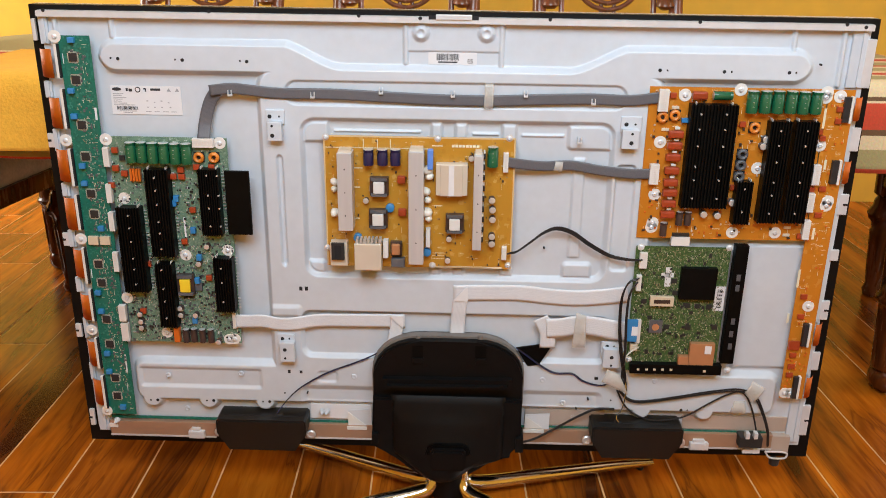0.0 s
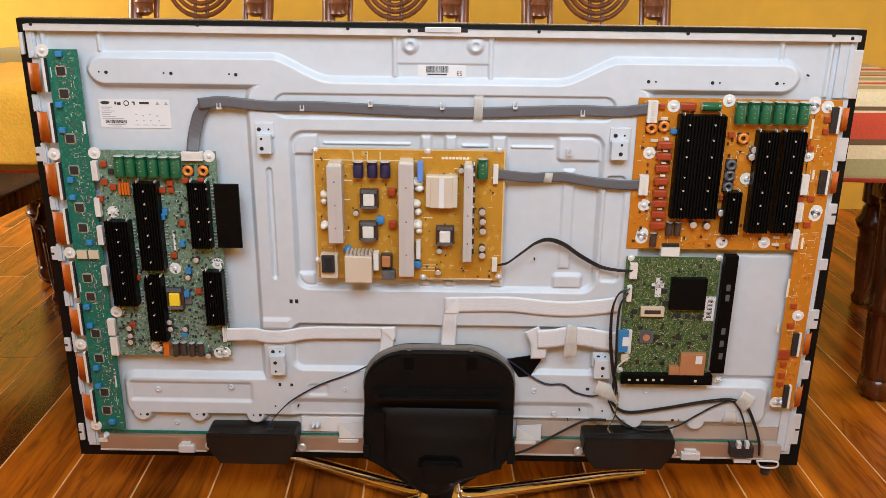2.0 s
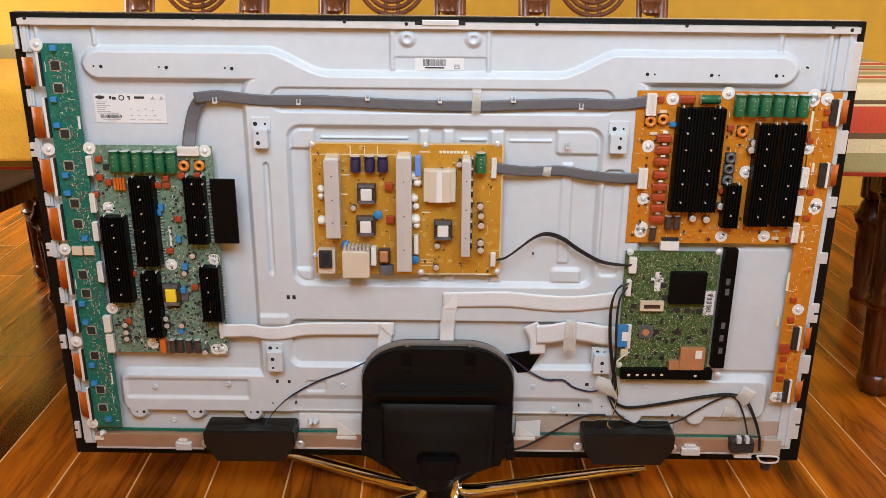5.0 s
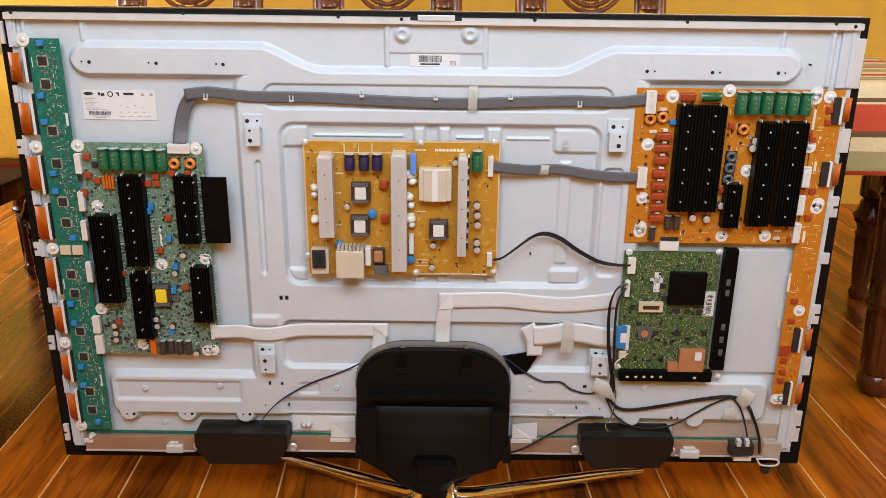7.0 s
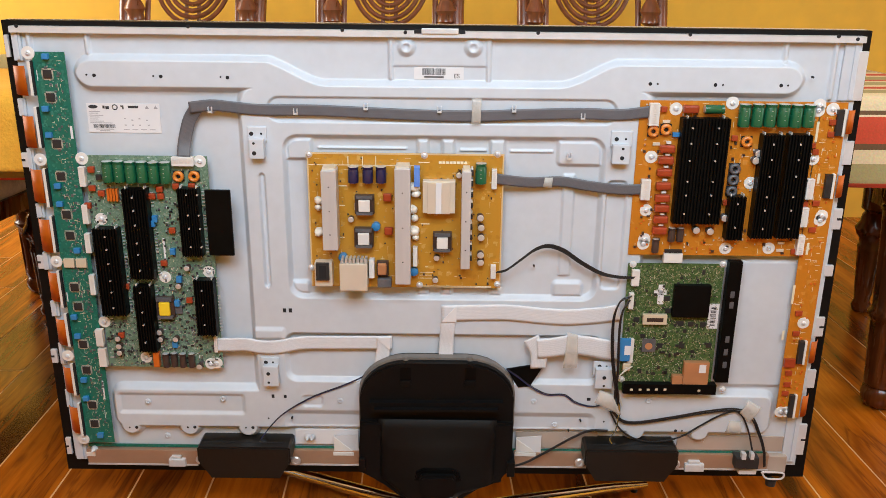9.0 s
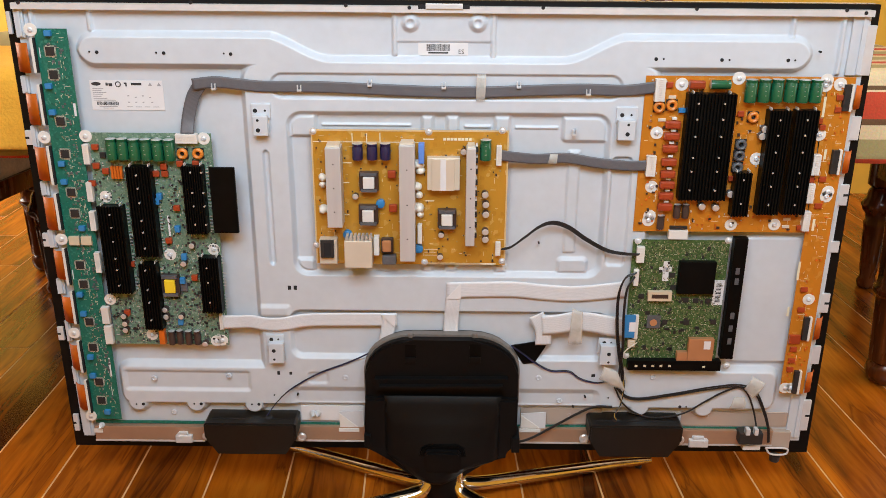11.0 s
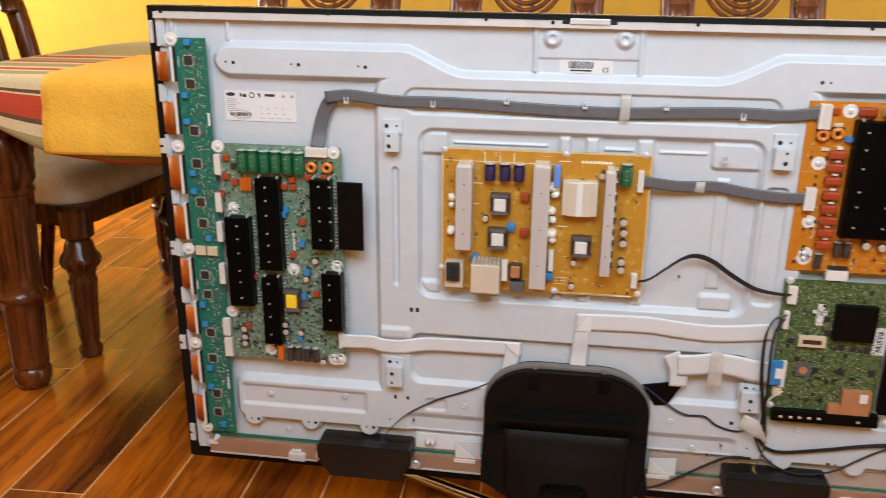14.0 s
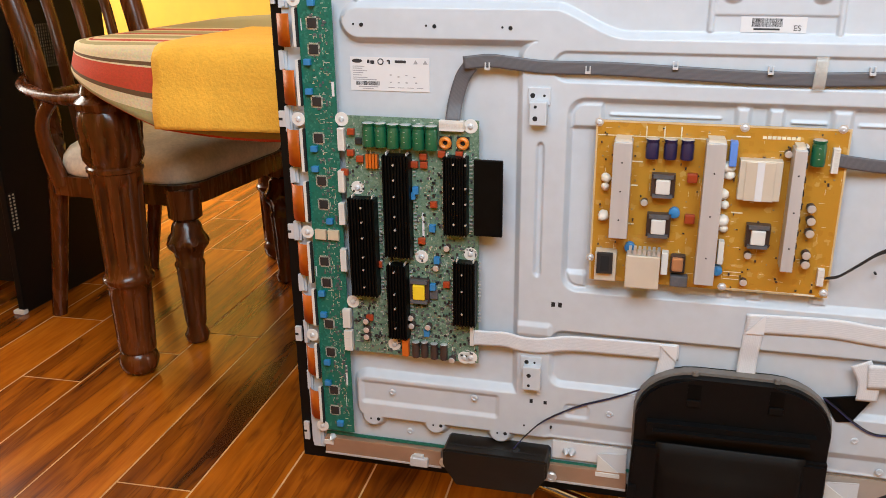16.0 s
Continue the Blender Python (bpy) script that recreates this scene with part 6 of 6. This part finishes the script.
bulge()
shell("bottom_tab", [(-0.03, -0.408), (0.026, -0.408), (0.031, -0.398), (0.031, -0.37), (0.026, -0.364), (-0.029, -0.364), (-0.034, -0.37), (-0.034, -0.398)], 0.07, 0.096, 0.004)
shell("tab_groove", [(-0.044, -0.38), (0.041, -0.38), (0.037, -0.364), (0.024, -0.357), (-0.027, -0.357), (-0.04, -0.364)], 0.06, 0.0855, 0.002, M_BLACKM)
shell("ledge", [(CU0 + 0.018, -0.262), (CU1 - 0.02, -0.259), (CU1 - 0.02, -0.2365), (CU0 + 0.018, -0.2395)], 0.04, 0.066, 0.009)
for r in ((-0.0694, -0.2004, -0.0502, -0.1756), (0.0443, -0.1985, 0.0641, -0.1738)):
    u0, v0, u1, v1 = r
    block(cover, "slot", r, 0.044, 0.0456, M_BLACKM)
    block(cover, "slot_lip", (u0, v0 - 0.011, u1, v0), 0.045, 0.0485, M_BLACKP, 0.001)
for u, v in ((-0.0595, -0.1649), (0.0534, -0.1632)):
    bm = nb()
    lathe(bm, [(0.005, -0.004), (0.005, 0.003), (0.003, 0.004)], Matrix.Translation((u, -0.03, v)), 12)
    part("cover_clip", bm, M_RIM, cover, smooth=True)
for u in (CU0 - 0.003, CU1 + 0.001):
    block(cover, "side_latch", (u, -0.375, u + 0.012, -0.352) if u < 0 else (u - 0.01, -0.385, u + 0.004, -0.355), 0.02, 0.062, M_BLACKP, 0.001)

stand = thing("television_stand", pose(0.002, 0.008, 0), "chrome four-legged swivel stand with a black neck", "stand")
bm = nb()
lathe(bm, [(0.02, 0.012), (0.03, 0.016), (0.034, 0.03), (0.034, 0.11)], seg=24)
part("neck", bm, M_BLACKP, stand, smooth=True)
for x, y in ((0.415, 0.146), (-0.385, 0.196), (-0.40, -0.15), (0.385, -0.235)):
    s = 1 if x > 0 else -1
    bm = nb()
    tube(bm, [(s * 0.026, 0.01 * (1 if y > 0 else -1), 0.085), (s * 0.03, 0.015 * (1 if y > 0 else -1), 0.045), (x * 0.16, y * 0.16, 0.03), (x * 0.45, y * 0.45, 0.024), (x * 0.8, y * 0.8, 0.0175), (x, y, 0.0105)], [0.011, 0.014, 0.0165, 0.015, 0.0125, 0.0085], 14, 8, flat=0.8)
    part("leg", bm, M_CHROME, stand, "polished chrome leg", smooth=True)
    bm = nb()
    lathe(bm, [(0.007, 0), (0.007, 0.006)], pose(x * 0.94, y * 0.94, 0.0), 10)
    part("foot_pad", bm, M_IC, stand)

# ---- stickers ----
LD = 0.0002  # face of the labels
lab = thing("rating_label", TV, "white printed rating label stuck on the steel chassis", "label")
LR = -0.5832, 0.2273, -0.4635, 0.2758
block(lab, "label_paper", LR, LD - 0.0008, LD, M_PAPER)
lu, lv, lw, lh = LR[0], LR[1], LR[2] - LR[0], LR[3] - LR[1]


def bar(parent, x, y, w, h, material=M_INK, name="print_bar"):
    block(parent, name, (lu + lw * x, lv + lh * (1 - y - h), lu + lw * (x + w), lv + lh * (1 - y)), LD, LD + 0.00025, material)


bm = nb()
lathe(bm, [(lw * 0.055, 0), (lw * 0.055, 0.0003)], Matrix.Translation((lu + lw * 0.09, -LD, lv + lh * 0.88)) @ pose(0, 0, 0, 90, 0, 0) @ Matrix.Diagonal((1.2, 0.45, 1, 1)), 20)
part("logo_mark", bm, M_INK, lab)
for x, y, w, h in ((0.22, 0.08, 0.03, 0.1), (0.26, 0.1, 0.05, 0.1), (0.47, 0.07, 0.04, 0.05), (0.49, 0.12, 0.02, 0.08), (0.57, 0.08, 0.14, 0.08)):
    bar(lab, x, y, w, h)
bm = nb()
lathe(bm, [(lw * 0.04, 0), (lw * 0.04, 0.0003)], Matrix.Translation((lu + lw * 0.39, -LD, lv + lh * 0.87)) @ pose(0, 0, 0, 90), 18)
part("round_mark", bm, M_INK, lab)
bm = nb()
lathe(bm, [(lw * 0.026, 0), (lw * 0.026, 0.0003)], Matrix.Translation((lu + lw * 0.39, -LD - 0.0003, lv + lh * 0.87)) @ pose(0, 0, 0, 90), 18)
part("round_mark", bm, M_PAPER, lab)
for x in (0.8, 0.92):
    bm = nb()
    q = [bm.verts.new((lu + lw * (x + a), -LD - 0.0003, lv + lh * b)) for a, b in ((0, 0.82), (0.06, 0.82), (0.03, 0.94))]
    bm.faces.new(q)
    part("triangle_mark", bm, M_INKG, lab)
rnd = random.Random(4)
for y in (0.27, 0.33, 0.4, 0.46, 0.53, 0.6, 0.66):
    bar(lab, 0.03, y, rnd.uniform(0.1, 0.32), 0.022, M_INKG)
for k in range(26):
    bar(lab, 0.07 + 0.3 * k / 26, 0.72, 0.3 / 26 * rnd.uniform(0.35, 0.8), 0.12, M_INK, "code_bar")
bar(lab, 0.1, 0.87, 0.25, 0.025, M_INKG)
bar(lab, 0.15, 0.93, 0.14, 0.02, M_INKG)
for x, y in ((0.5, 0.5), (0.6, 0.55), (0.7, 0.5), (0.8, 0.55), (0.5, 0.72), (0.6, 0.72), (0.7, 0.72), (0.82, 0.72)):
    bar(lab, x, y, 0.025, 0.035, M_INKG)
for x in (0.48, 0.6, 0.72, 0.84):
    bar(lab, x, 0.88, 0.08, 0.02, M_INKG)

lab = thing("barcode_label", TV, "white barcode sticker with two letters, stuck on the chassis", "label")
LR = -0.0458, 0.32, 0.0344, 0.3395
block(lab, "label_paper", LR, LD - 0.0008, LD, M_PAPER)
lu, lv, lw, lh = LR[0], LR[1], LR[2] - LR[0], LR[3] - LR[1]
for k in range(28):
    bar(lab, 0.17 + 0.47 * k / 28, 0.1, 0.47 / 28 * rnd.uniform(0.35, 0.8), 0.55, M_INK, "code_bar")
bar(lab, 0.2, 0.74, 0.4, 0.12)
curve = bpy.data.curves.new("letters", "FONT")
curve.body, curve.size, curve.extrude = "ES", lh * 0.52, 0.0001
curve.materials.append(M_INK)
tmp = new("letters", curve)
dep = bpy.context.evaluated_depsgraph_get()
me = bpy.data.meshes.new_from_object(tmp.evaluated_get(dep))
bpy.data.objects.remove(tmp)
ob = new("letters", me)
ob.parent = lab
ob.matrix_local = Matrix.Translation((lu + lw * 0.8, -LD - 0.0002, lv + lh * 0.12)) @ pose(0, 0, 0, 90)

# ---- cables ----


def ribbon(name, pts, width, material, label, category, n=8, thick=0.0009):
    """A flat cable along a line of (across, up, out), its width lying on the chassis."""
    path = smooth_path([(u, -d, v) for u, v, d in pts], n)
    bm = nb()
    uvl = bm.loops.layers.uv.new("UVMap")
    rows = []
    prev = None
    for i, p in enumerate(path):
        t = path[min(i + 1, len(path) - 1)] - path[max(i - 1, 0)]
        t.y = 0
        t.normalize()
        s = Vector((-t.z, 0, t.x))
        if prev and s.dot(prev) < 0:
            s = -s
        prev = s
        rows.append([bm.verts.new(p + s * width * (k / 6 - 0.5)) for k in range(7)])
    for a, b in zip(rows, rows[1:]):
        for k in range(6):
            f = bm.faces.new((a[k], b[k], b[k + 1], a[k + 1]))
            for lp, q in zip(f.loops, (k, k, k + 1, k + 1)):
                lp[uvl].uv = (0, q / 6)
    ob = obj(name, bm, material, smooth="all")
    ob.matrix_world = TV
    ob.modifiers.new("sheath", "SOLIDIFY").thickness = thick
    return tagged(ob, label, category)


G = "grey ribbon cable"
ribbon("ribbon_cable", [(-0.4248, 0.193, 0.022), (-0.4231, 0.2163, 0.012), (-0.4134, 0.25, 0.010), (-0.3998, 0.2704, 0.014)], 0.0215, M_RIBBON, "grey ribbon cable rising from the green driver board", G)
ribbon("ribbon_cable", [(-0.4099, 0.2731, 0.0165), (-0.3729, 0.2773, 0.0165), (-0.3402, 0.2748, 0.0175), (-0.2936, 0.2706, 0.0165), (-0.2092, 0.2707, 0.0165), (-0.1249, 0.2678, 0.0165), (-0.0219, 0.2643, 0.0165), (0.0624, 0.2643, 0.0165), (0.1277, 0.2669, 0.0165), (0.2208, 0.2699, 0.0165), (0.2861, 0.2687, 0.017), (0.3226, 0.2733, 0.02), (0.3369, 0.2757, 0.022)], 0.0185, M_RIBBON, "long grey ribbon cable taped across the top of the chassis", G)
ribbon("ribbon_cable", [(0.0892, 0.1631, 0.026), (0.1122, 0.1589, 0.022), (0.1509, 0.1544, 0.016), (0.1988, 0.1554, 0.012), (0.247, 0.1491, 0.016), (0.2952, 0.1447, 0.018), (0.3345, 0.1463, 0.022)], 0.0175, M_RIBBON, "short grey ribbon cable from power board to driver board", G)
W = "flat cable"
ribbon("flat_cable", [(-0.3948, -0.1482, 0.019), (-0.3706, -0.1487, 0.017), (-0.3447, -0.1472, 0.018), (-0.3193, -0.1525, 0.0165), (-0.2883, -0.152, 0.0165), (-0.2471, -0.1467, 0.011), (-0.1855, -0.1455, 0.010), (-0.1236, -0.1446, 0.010), (-0.0855, -0.144, 0.010)], 0.026, M_FFC, "white flat flex cable along the lower chassis", W)
ribbon("flat_cable", [(-0.1008, -0.1329, 0.0115), (-0.1011, -0.1579, 0.0115), (-0.1057, -0.1867, 0.0125)], 0.024, M_FFC, "white flat cable end folded down behind the stand cover", W)
ribbon("flat_cable", [(0.0105, -0.1768, 0.016), (0.0112, -0.1448, 0.013), (0.013, -0.1157, 0.0155), (0.0148, -0.0934, 0.0155), (0.0156, -0.0768, 0.0155)], 0.026, M_FFC, "white flat flex cable rising from the stand cover", W)
ribbon("flat_cable", [(0.0026, -0.0839, 0.0165), (0.0602, -0.0819, 0.0165), (0.1209, -0.081, 0.0165), (0.1716, -0.0858, 0.0165), (0.2223, -0.0884, 0.0165), (0.2725, -0.0843, 0.0165), (0.314, -0.0773, 0.018)], 0.030, M_FFC, "wide white flat cable running to the main board", W)
ribbon("flat_cable", [(0.172, -0.1476, 0.02), (0.1994, -0.1449, 0.021), (0.2297, -0.1388, 0.022), (0.2605, -0.1417, 0.02), (0.2962, -0.147, 0.022), (0.3281, -0.1468, 0.026)], 0.038, M_FFC, "wide white flat cable taped beside the main board", W)
ribbon("flat_cable", [(0.1611, -0.1284, 0.0185), (0.1746, -0.1564, 0.019), (0.176, -0.1873, 0.019)], 0.028, M_FFC, "white flat cable folded back on itself", W)
for pts, d in ((((0.0022, -0.099), (0.0285, -0.0685), (0.0285, -0.099)), 0.0175), (((-0.1135, -0.1335), (-0.0885, -0.1335), (-0.0885, -0.158)), 0.0128)):
    f = thing("cable_fold", TV, "sharp white fold where the flat cable turns", "flat cable")
    shell("fold", pts, d, d + 0.0012, 0, M_PAPER, f)
bl = thing("cable_plug", TV, "blue and white flat-cable plug at the main board", "plug")
block(bl, "blue_stiffener", (0.314, -0.1652, 0.3346, -0.1218), 0.027, 0.031, M_BLUE, 0.0006, "blue stiffener")
block(bl, "paper_label", (0.3241, -0.1527, 0.3356, -0.135), 0.031, 0.0315, M_PAPER)
for nm, r, l in (("flat_plug", (-0.1949, -0.3722, -0.1497, -0.3309), "white folded flat cable by the stand cover"), ("flat_plug", (0.1425, -0.3688, 0.1892, -0.3301), "white folded flat cable by the stand cover")):
    u0, v0, u1, v1 = r
    t = thing(nm, TV, l, "flat cable")
    shell("cable_loop", [(u0, v1 - 0.004), (u0, v0 + 0.004), (u1, v0 + 0.004), (u1, v1)], 0.009, 0.0105, 0, M_FFC, t)
    shell("folded_corner", [(u0, v1 - 0.006), (u0 + (u1 - u0) * 0.75, v0 + 0.006), (u0, v0 + 0.006)], 0.0105, 0.0118, 0, M_WHITE, t)
    block(t, "plug", (u0 - 0.002, v0 - 0.003, u0 + (u1 - u0) * 0.8, v0 + 0.004), 0.008, 0.014, M_WHITE, 0.0005)
bt = thing("black_pad", TV, "black foam pad under the folded flat cable", "pad")
shell("pad", [(0.1197, -0.1912), (0.1885, -0.1786), (0.1626, -0.2255), (0.1418, -0.2281)], 0.012, 0.016, 0.001, M_BLACKM, bt)


def wire(name, pts, r, material, label, count=1, spread=0.003):
    root = thing(name, TV, label, "cable")
    for k in range(count):
        bm = nb()
        o = (k - (count - 1) / 2) * spread
        tube(bm, [(u + o * 0.4, -d - abs(o) * 0.3, v + o * (0.4 + 0.6 * math.sin(math.pi * i / max(1, len(pts) - 1)))) for i, (u, v, d) in enumerate(pts)], r, 7, 7, up=(0, 1, 0))
        part("wire", bm, material[k % len(material)] if isinstance(material, (list, tuple)) else material, root, smooth=True)
    return root


wire("cable", [(0.0958, -0.001, 0.028), (0.1124, 0.0034, 0.028), (0.1364, 0.0205, 0.024), (0.1601, 0.0375, 0.02), (0.1823, 0.044, 0.018), (0.209, 0.0361, 0.018), (0.2396, 0.0157, 0.02), (0.2752, -0.0038, 0.02), (0.3051, -0.0087, 0.024), (0.3307, -0.0083, 0.028)], 0.0011, M_WIRE, "loose black cable bundle looping from power board to main board", 4, 0.0018)
wire("cable", [(-0.3256, -0.3321, 0.03), (-0.3048, -0.3026, 0.03), (-0.279, -0.2815, 0.018), (-0.2302, -0.2521, 0.015), (-0.1769, -0.2289, 0.016), (-0.1399, -0.2085, 0.02), (-0.1147, -0.1868, 0.03)], 0.0009, (M_WIREB, M_WIRE), "thin blue and black speaker wire", 2, 0.0022)
wire("cable", [(0.1185, -0.1831, 0.03), (0.1404, -0.2028, 0.022), (0.1673, -0.2257, 0.018), (0.194, -0.2405, 0.016), (0.2254, -0.2412, 0.016), (0.2471, -0.2562, 0.016), (0.279, -0.264, 0.016), (0.3065, -0.2528, 0.02)], 0.0009, (M_WIREB, M_WIRE), "thin blue and black speaker wire", 2, 0.0022)
wire("cable", [(0.3275, -0.0425, 0.03), (0.3102, -0.0503, 0.032), (0.3007, -0.083, 0.032), (0.3022, -0.144, 0.034), (0.3094, -0.1955, 0.038), (0.3211, -0.247, 0.026), (0.3126, -0.2732, 0.022)], 0.0013, M_WIRE, "black cable bundle down the side of the main board", 3, 0.0035)
wire("cable", [(0.326, -0.049, 0.03), (0.3139, -0.0719, 0.034), (0.3116, -0.1168, 0.036), (0.3146, -0.184, 0.036), (0.314, -0.2354, 0.03), (0.3184, -0.2659, 0.022)], 0.0016, M_WIRE, "black cable bundle down the side of the main board", 2, 0.0034)
wire("cable", [(0.3164, -0.2741, 0.018), (0.3324, -0.2905, 0.018), (0.3601, -0.2949, 0.018), (0.4223, -0.2842, 0.018), (0.4838, -0.2713, 0.018), (0.5355, -0.2657, 0.018), (0.5664, -0.2794, 0.018), (0.5856, -0.314, 0.018), (0.5987, -0.3504, 0.02), (0.6028, -0.3813, 0.022)], 0.0016, M_WIRE, "thick black mains cable along the lower chassis", 2, 0.0042)
wire("cable", [(0.31, -0.2718, 0.018), (0.3294, -0.3063, 0.02), (0.3629, -0.3288, 0.02), (0.4003, -0.3318, 0.022), (0.4418, -0.3226, 0.02), (0.4764, -0.3002, 0.018), (0.5108, -0.278, 0.018), (0.5413, -0.2703, 0.018), (0.563, -0.3023, 0.018), (0.5812, -0.3631, 0.02)], 0.0017, M_WIRE, "black cable looping over the lower chassis", 1)
wire("cable", [(0.1323, -0.3776, 0.04), (0.1614, -0.3737, 0.03), (0.1987, -0.3573, 0.02), (0.245, -0.3296, 0.016), (0.2757, -0.3145, 0.016), (0.3087, -0.3127, 0.018)], 0.0024, M_WIRE, "black cable from the stand cover over the bottom edge", 1)
wire("cable", [(0.3126, -0.184, 0.034), (0.3131, -0.2184, 0.03), (0.3266, -0.2646, 0.02), (0.3209, -0.3005, 0.03), (0.3099, -0.3151, 0.04), (0.315, -0.3283, 0.036)], 0.001, (M_WIREY, M_WIRE), "thin yellow and black speaker wire", 2, 0.0022)
wire("cable", [(0.3402, -0.175, 0.03), (0.3208, -0.1891, 0.034), (0.3145, -0.2092, 0.034), (0.3303, -0.2587, 0.022)], 0.001, M_WIREW, "thin pale wire from the main board", 2, 0.0025)


def tape(pts, d, label):
    bm = nb()
    q = [Vector((u, -d, v)) for u, v in pts]
    n = 6
    g = [[bm.verts.new(q[0].lerp(q[1], i / n).lerp(q[3].lerp(q[2], i / n), j / n) + Vector((0, -0.003 * math.sin(math.pi * j / n) + 0.0012 * noise.noise((i * 0.7, j * 0.7, q[0].x * 20)), 0))) for j in range(n + 1)] for i in range(n + 1)]
    for a, b in zip(g, g[1:]):
        for j in range(n):
            bm.faces.new((a[j], b[j], b[j + 1], a[j + 1]))
    ob = obj("tape_strip", bm, M_TAPE, smooth="all")
    ob.matrix_world = TV
    ob.modifiers.new("film", "SOLIDIFY").thickness = 0.0004
    tagged(ob, label, "tape", "strips of adhesive tape")


T = "cloudy strip of adhesive tape holding a cable"
tape(((0.0487, 0.2931), (0.0635, 0.2933), (0.0627, 0.2511), (0.0476, 0.2509)), 0.0185, T)
tape(((0.1717, 0.163), (0.185, 0.1632), (0.1831, 0.1453), (0.1686, 0.1471)), 0.0165, T)
tape(((0.2862, -0.2219), (0.3095, -0.2308), (0.3283, -0.2729), (0.2776, -0.2477)), 0.032, T)
tape(((0.5556, -0.2429), (0.5814, -0.2578), (0.5614, -0.2891), (0.5431, -0.2679)), 0.024, T)
tape(((0.5297, -0.2907), (0.5507, -0.2904), (0.5541, -0.3182), (0.5241, -0.315)), 0.0145, T)
tape(((0.2234, -0.1118), (0.242, -0.1182), (0.2437, -0.1816), (0.219, -0.182)), 0.026, T)

pf = thing("power_terminal", TV, "small black terminal block at the lower corner of the chassis", "terminal block")
block(pf, "housing", (0.5459, -0.3825, 0.5891, -0.3598), 0.006, 0.03, M_IC, 0.0015)
block(pf, "paper_label", (0.5581, -0.4003, 0.5902, -0.3921), 0.0, 0.02, M_PAPER)
for r in ((0.555, -0.3606, 0.5628, -0.3485), (0.5708, -0.3604, 0.5776, -0.3482)):
    block(pf, "terminal_clip", r, 0.022, 0.034, M_BRIGHT, 0.0006)
gb = block(tv, "corner_bracket", (0.6109, -0.4008, 0.6467, -0.3664), -0.002, 0.012, M_SHIELD, 0.001, "pale bracket with a wire loop")
bm = nb()
u0, v0, u1, v1 = 0.6015, -0.4107, 0.6432, -0.3964
tube(bm, [(u0, -0.018, v1), (u1 - 0.006, -0.018, v1 - 0.001), (u1, -0.018, (v0 + v1) / 2), (u1 - 0.006, -0.018, v0), (u0 + 0.01, -0.018, v0 + 0.001), (u0, -0.018, v1)], 0.0018, 8, 5, up=(0, 1, 0))
part("wire_loop", bm, M_BRIGHT, gb)
bm = nb()
lathe(bm, [(0.009, -0.012), (0.01, 0.0)], Matrix.Translation(((u0 + u1) / 2 + 0.004, -0.004, OB + 0.001)), 14)
part("rubber_foot", bm, M_IC, gb)

# ---- black cabinet behind the armchair ----
cab = thing("black_cabinet", pose(-1.802, 0.638, 0), "black cabinet behind the armchair, light showing through its mesh vents", "cabinet")
bm = nb()
box(bm, -0.75, 0.004, 0.09, -0.02, 0.5, 0.81, 0.004)
part("body", bm, M_BLACKP, cab)
for x in (-0.02, -0.77):
    bm = nb()
    box(bm, x, 0.0, 0.0, x + 0.02, 0.5, 0.82, 0.003)
    part("side_panel", bm, M_BLACKP, cab)
bm = nb()
box(bm, -0.78, -0.006, 0.82, 0.006, 0.51, 0.838, 0.004)
part("top_panel", bm, M_BLACKP, cab)


def mesh_vent(y0, z0, y1, z1):
    bm = nb()
    # the pale slab stands in for light that shines through the mesh
    box(bm, 0.0, y0, z0, 0.002, y1, z1)
    vent = part("vent", bm, M_TAN, cab, "black mesh vent, pale behind for light showing through")
    bm = nb()
    ny, nz = max(2, int((y1 - y0) / 0.009)), int((z1 - z0) / 0.009)
    for k in range(ny + 1):
        y = y0 + (y1 - y0) * k / ny
        box(bm, 0.0015, y - 0.0018, z0, 0.004, y + 0.0018, z1)
    for k in range(nz + 1):
        z = z0 + (z1 - z0) * k / nz
        box(bm, 0.0015, y0, z - 0.0018, 0.0035, y1, z + 0.0018)
    part("mesh_grid", bm, M_BLACKP, vent)


mesh_vent(0.004, 0.235, 0.03, 0.337)
mesh_vent(0.11, 0.64, 0.3, 0.76)
bm = nb()
box(bm, -0.03, -0.01, 0.0, 0.004, 0.01, 0.012, 0.003)
part("corner_foot", bm, M_WHITE, cab, "pale corner foot")


lay_planks()
